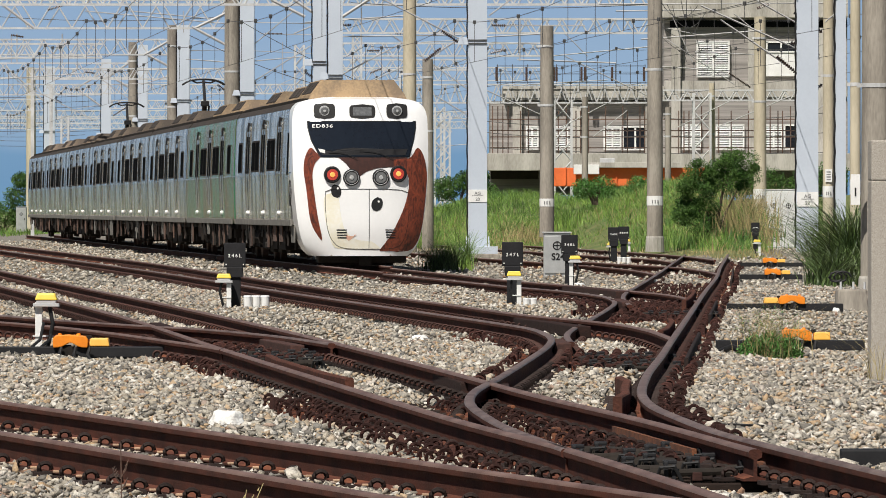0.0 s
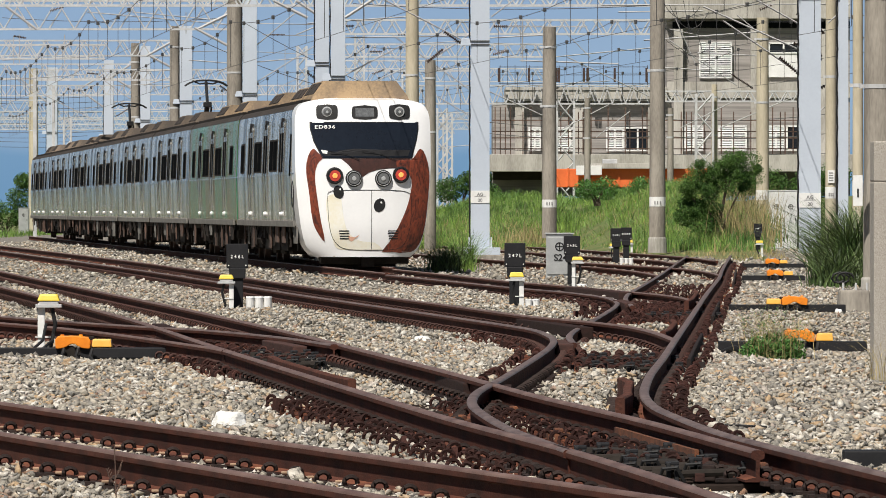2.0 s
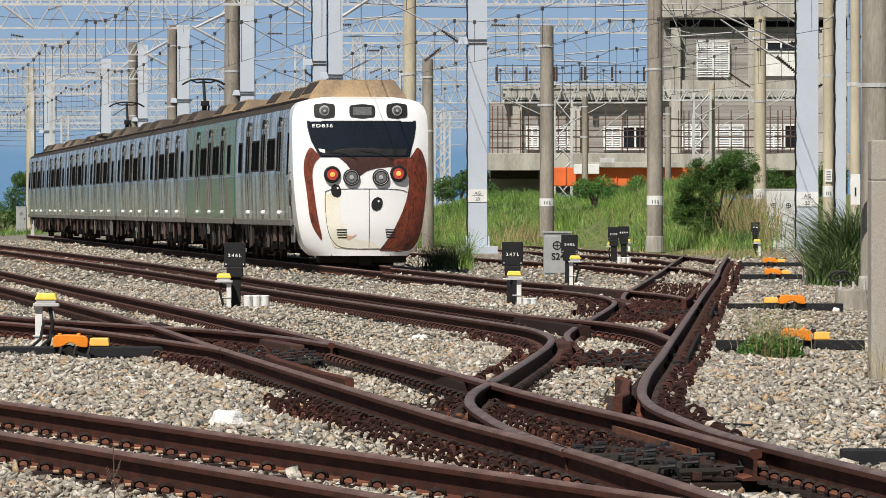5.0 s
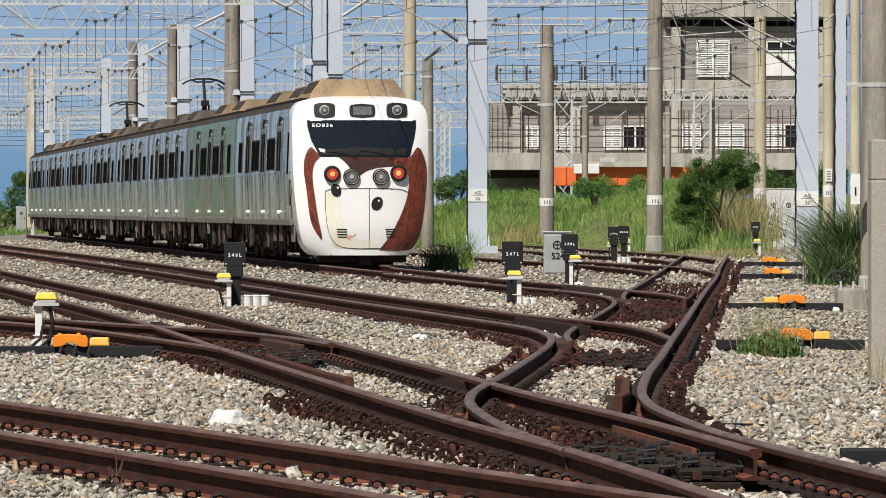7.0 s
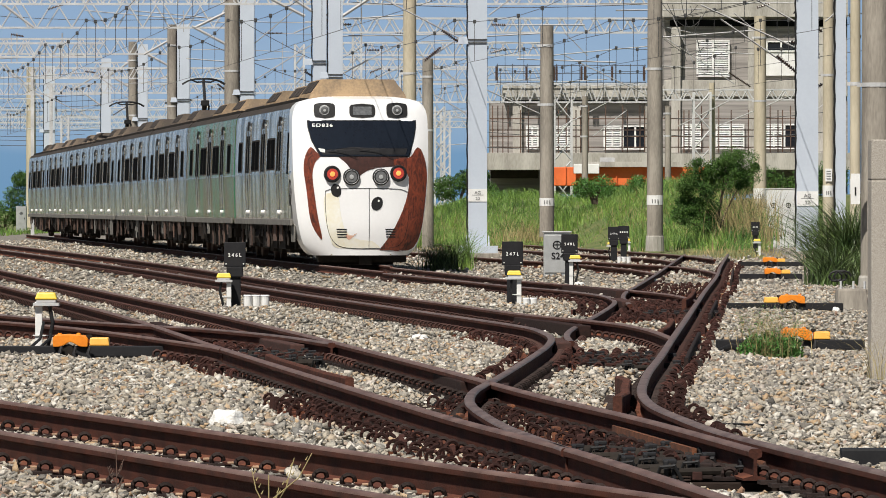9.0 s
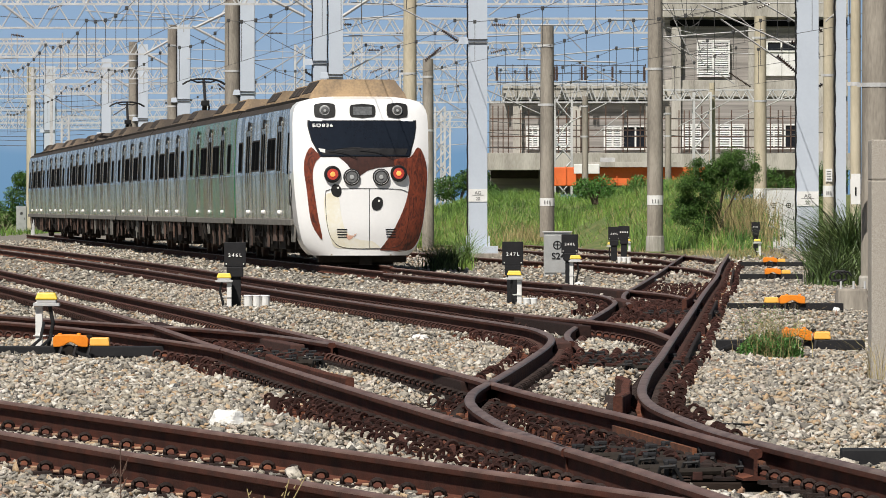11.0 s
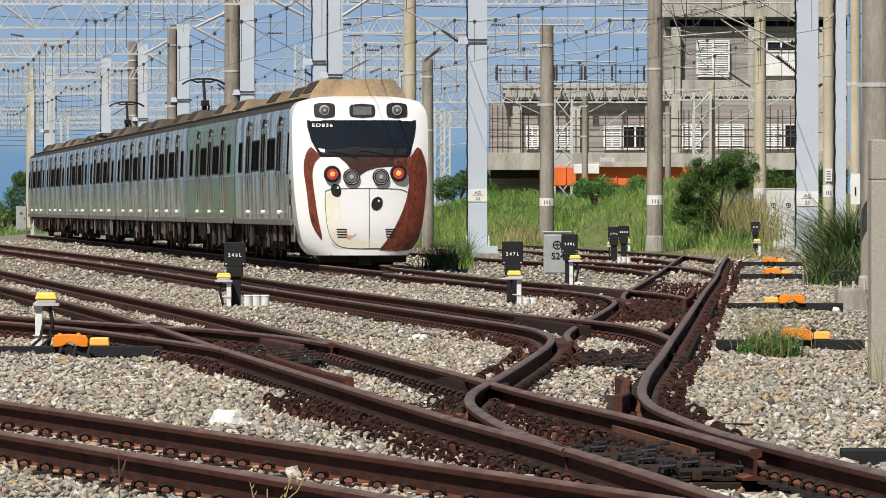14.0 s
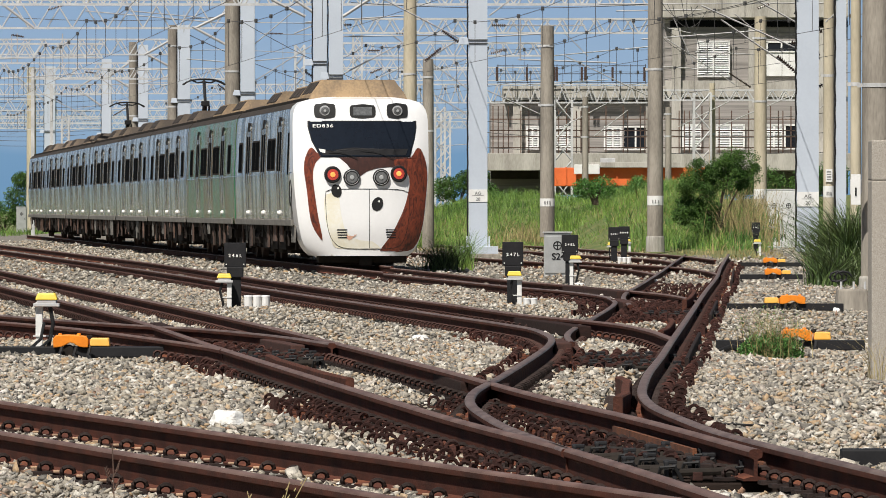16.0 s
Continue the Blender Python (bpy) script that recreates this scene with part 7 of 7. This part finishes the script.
for cx, cy, n, tl, sd in ((9.05, 213, 420, 1.5, 4), (9.35, 219, 420, 1.8, 5), (2.8, 247, 350, 1.1, 6), (6.6, 218, 300, 1.0, 7), (4.3, 256, 300, 1.2, 8), (10.2, 240, 300, 1.5, 14), (9.2, 216, 380, 1.3, 15), (8.6, 211, 300, 0.8, 16), (7.4, 211, 260, 0.7, 17)):
    place = (lambda cx, cy: lambda g: (g.gauss(cx, 0.45), g.gauss(cy, 0.8), height(cx, cy) - 0.1))(cx, cy)
    single("grass_tuft", raw(blades(n, place, tl, 0.5, 0.014, sd, 3), "grass_tuft"), STRAW if sd in (4, 5, 6) else GRASS, "tall dry grass tuft on the bank" if sd in (4, 5, 6) else "tall green grass tuft on the bank", "grass tuft", "grass tufts", kind="stuff")


def leaf_cloud(lobes, n, size, seed):
    """Many small leaves around several lobes (x, y, z, radius)."""
    g = random.Random(seed)
    s = Shape()
    for _ in range(n):
        cx, cy, cz, r = g.choice(lobes)
        d = Vector((g.gauss(0, 1), g.gauss(0, 1), g.gauss(0, 1))).normalized() * r * g.uniform(0.45, 1.08)
        p = Vector((cx, cy, cz)) + Vector((d.x, d.y, d.z * 0.85))
        u = Vector((g.gauss(0, 1), g.gauss(0, 1), g.gauss(0, 1) + 0.4)).normalized() * size * g.uniform(0.6, 1.4)
        w = u.cross(Vector((g.gauss(0, 1), g.gauss(0, 1), g.gauss(0, 1)))).normalized() * size * 0.34
        s.add([p - u, p + w, p + u, p - w], [(0, 1, 2, 3)])
    return s


def bush(x, y, z, lobes, n, size, seed, label, name="bush", mat=LEAF):
    t = thing(name, x, y, z, label, "bush" if name == "bush" else "tree", "bushes")
    part("crown", raw(leaf_cloud(lobes, n, size, seed), "crown"), mat, t)
    g = random.Random(seed)
    for k in range(6):
        l = lobes[k % len(lobes)]
        part("limb", Shape().tube([(g.uniform(-0.1, 0.1), 0, -0.1), (l[0] * 0.5 + g.uniform(-0.1, 0.1), l[1] * 0.5, l[2] * 0.55), (l[0], l[1], l[2])], 0.05, 6, 0.015), BARK, t)
    return t


def thicket(n, seed):
    """Lobes of a shrub with a broad top and a lower skirt on one side."""
    g = random.Random(seed)
    out = []
    while len(out) < n:
        u, v = g.uniform(-1.6, 1.5), g.uniform(-0.1, 2.7)
        top = ((u + 0.4) / 0.8) ** 2 + ((v - 1.75) / 0.55) ** 2 < 1 or ((u - 0.7) / 0.75) ** 2 + ((v - 2.05) / 0.5) ** 2 < 1
        skirt = ((u + 0.5) / 0.7) ** 2 + ((v - 0.9) / 0.75) ** 2 < 1
        if top or skirt:
            out.append((u, g.uniform(-0.7, 0.7), v, g.uniform(0.13, 0.34)))
    return out


bush(8.15, 214, 0.3, thicket(74, 3), 36000, 0.034, 21, "dense dark green bush on the bank")
bush(11.6, 262, 0.2, [(-0.8, 0, 1.8, 0.7), (0.3, 0, 2.0, 0.7), (1.0, 0, 1.6, 0.7), (1.9, 0, 2.0, 0.7), (2.7, 0, 2.2, 0.7), (-1.2, 0, 0.8, 0.8), (0, 0, 0.9, 0.8), (1.2, 0, 0.8, 0.8), (2.4, 0, 0.9, 0.8)], 14000, 0.05, 22, "dark green shrubs behind the relay cabinet")
bush(5.6, 262, 1.45, [(-0.4, 0, 0.5, 0.45), (0.3, 0, 0.55, 0.5)], 3000, 0.05, 23, "green shrub before the orange shelter", mat=WEED)
bush(7.4, 262, 1.45, [(-0.2, 0, 0.6, 0.45), (0.5, 0, 0.5, 0.5)], 3000, 0.05, 24, "green shrub before the orange shelter", mat=WEED)
bush(0.6, 290, 1.2, [(-0.5, 0, 0.8, 0.6), (0.4, 0, 1.1, 0.55), (1.1, 0, 0.6, 0.6), (0.9, 0, 1.3, 0.4)], 9000, 0.06, 25, "dark leafy tree behind the steel mast", "small_tree")
bush(-27.2, 440, -0.2, [(0.2, 0, 1.0, 1.0), (0.8, 0, 2.2, 0.8), (1.1, 0, 3.2, 0.6), (-0.8, 0, 1.4, 0.9), (1.0, 0, 1.0, 0.8), (-1.4, 0, 0.8, 0.8)], 7000, 0.09, 26, "leafy green tree beyond the train's end", "small_tree")


def reed_clump(x, y, spread, n, tall, seed, label, wide=0.019, mat=REED, lean=0.64):
    me = raw(blades(n, lambda g: (g.gauss(0, spread), g.gauss(0, spread), g.uniform(-0.08, 0.02)), tall, lean, wide, seed, 5), "reed_clump")
    return single("reed_clump", me, mat, label, "reeds", "reeds", at=pose(x, y, -0.2))


REEDS = [reed_clump(7.0, 126.0, 0.20, 620, 1.45, 31, "tall dark green reeds beside the concrete pole"),
         reed_clump(7.18, 125.0, 0.18, 700, 1.65, 32, "tall dark green reeds beside the concrete pole"),
         reed_clump(7.3, 125.5, 0.14, 640, 1.8, 33, "tall dark green reeds beside the concrete pole"),
         reed_clump(6.95, 124.0, 0.24, 460, 0.95, 34, "shorter green reeds beside the concrete pole")]
TRAIN_REEDS = reed_clump(0.0, 157.5, 0.17, 520, 0.8, 35, "dark grass clump beside the stabled train", 0.012)
MAST_REEDS = reed_clump(0.42, 160.0, 0.14, 260, 1.1, 36, "green grass clump at the mast footing", 0.011, GRASS)
WEEDS = thing("weed", 3.02, 65.3, -0.2, "leafy green weed with thin brown twigs in the ballast", "weed")
part("leaves", raw(leaf_cloud([(-0.14, 0, 0.13, 0.14), (0.0, 0, 0.15, 0.16), (0.14, 0, 0.12, 0.14), (0.05, 0, 0.07, 0.18), (-0.2, 0, 0.08, 0.12), (0.2, 0, 0.06, 0.1)], 4200, 0.019, 41), "leaves"), WEED, WEEDS)
TWIGS = part("twig_spray", raw(blades(240, lambda g: (g.gauss(0.0, 0.12), g.gauss(0, 0.09), 0.0), 0.66, 0.8, 0.0032, 42, 4), "twigs"), STRAW, WEEDS, "thin dry twigs")
part("seed_spray", raw(leaf_cloud([(-0.2, 0, 0.36, 0.16), (0.0, 0, 0.42, 0.16), (-0.1, 0, 0.3, 0.2), (0.15, 0, 0.32, 0.18), (0.25, 0, 0.25, 0.12)], 600, 0.010, 43), "seed_spray"), WEED, WEEDS)
EDGE_GRASS = reed_clump(3.5, 58.0, 0.06, 40, 0.75, 37, "thin dry stalks by the concrete column", 0.0025, STRAW, 0.9)


def stalk(x, y, tall, arms, mat, label):
    """A thin bare stalk with a few side shoots, near the camera."""
    t = thing("weed_stalk", x, y, -0.2, label, "weed", "weed stalks")
    part("stem", Shape().tube([(0, 0, 0), (0.01, 0, tall * 0.5), (0, 0, tall)], 0.0022, 5, 0.0012), mat, t)
    for z, dx, up in arms:
        part("shoot", Shape().tube([(0, 0, z), (dx * 0.7, 0, z + up * 0.5), (dx, 0, z + up)], 0.0016, 5, 0.0008), mat, t)
        for k in range(4):
            q = 0.4 + 0.15 * k
            part("bud", Shape().tube([(dx * q, 0, z + up * q), (dx * q + 0.004, 0, z + up * q + 0.008)], 0.0016, 5, 0.0006), mat, t)
    return t


BROWN_STALK = stalk(-0.69, 15.0, 0.905, [(0.83, 0.016, 0.04), (0.82, -0.018, 0.035), (0.80, 0.014, 0.03)], BROWNEQ, "thin brown dry weed stalk near the camera")
GREEN_STALK = stalk(-0.36, 14.0, 0.875, [(0.80, -0.035, 0.09), (0.79, 0.05, 0.12), (0.82, 0.085, 0.10), (0.78, 0.02, 0.07)], STRAW, "thin pale green weed stalk with side shoots near the camera")


# ---- what the wind moves ----
def motions():
    def sway(ob, x, y, z, size, phase):
        rows = []
        for k in range(33):
            t = k * 0.5
            a = size * (math.sin(t * 2.3 + phase) * 0.6 + math.sin(t * 1.1 + 2 * phase) * 0.5)
            rows.append((t, pose(x, y, z, 0.5 * a, a, 0)))
        walk(ob, rows)

    for i, ob in enumerate(REEDS):
        p = ob.location.copy()
        sway(ob, p.x, p.y, p.z, 2.6, 1.3 * i)
    for i, ob in enumerate((TRAIN_REEDS, MAST_REEDS, EDGE_GRASS)):
        p = ob.location.copy()
        sway(ob, p.x, p.y, p.z, 1.8, 2.1 + i)
    sway(TWIGS, 0, 0, 0, 2.0, 0.7)
    sway(BROWN_STALK, -0.69, 15.0, -0.2, 1.1, 0.4)
    up = [(0, 24, -6), (0.3, 30, -4), (1.0, 34, 0), (1.5, 20, 3), (2.0, 33, 2), (2.6, 32, 0), (3.0, 3, 1), (3.5, 31, -2), (4.2, 33, 0), (6.3, 33, 0), (7.6, 30, 0), (8.0, 10, 1),
          (8.5, 20, -2), (9.0, 4, 1), (9.4, 20, 0), (11.0, 20, 0), (11.5, 9, 1), (12.0, 21, 2), (12.5, 17, -3), (13.2, 31, 0), (13.8, 14, 1), (14.2, 20, 0), (14.5, 11, 2), (15.0, 26, 0), (16.0, 21, 0)]
    walk(GREEN_STALK, [(t, pose(-0.36, 14.0, -0.2, -a, b, 0)) for t, a, b in up])


motions()
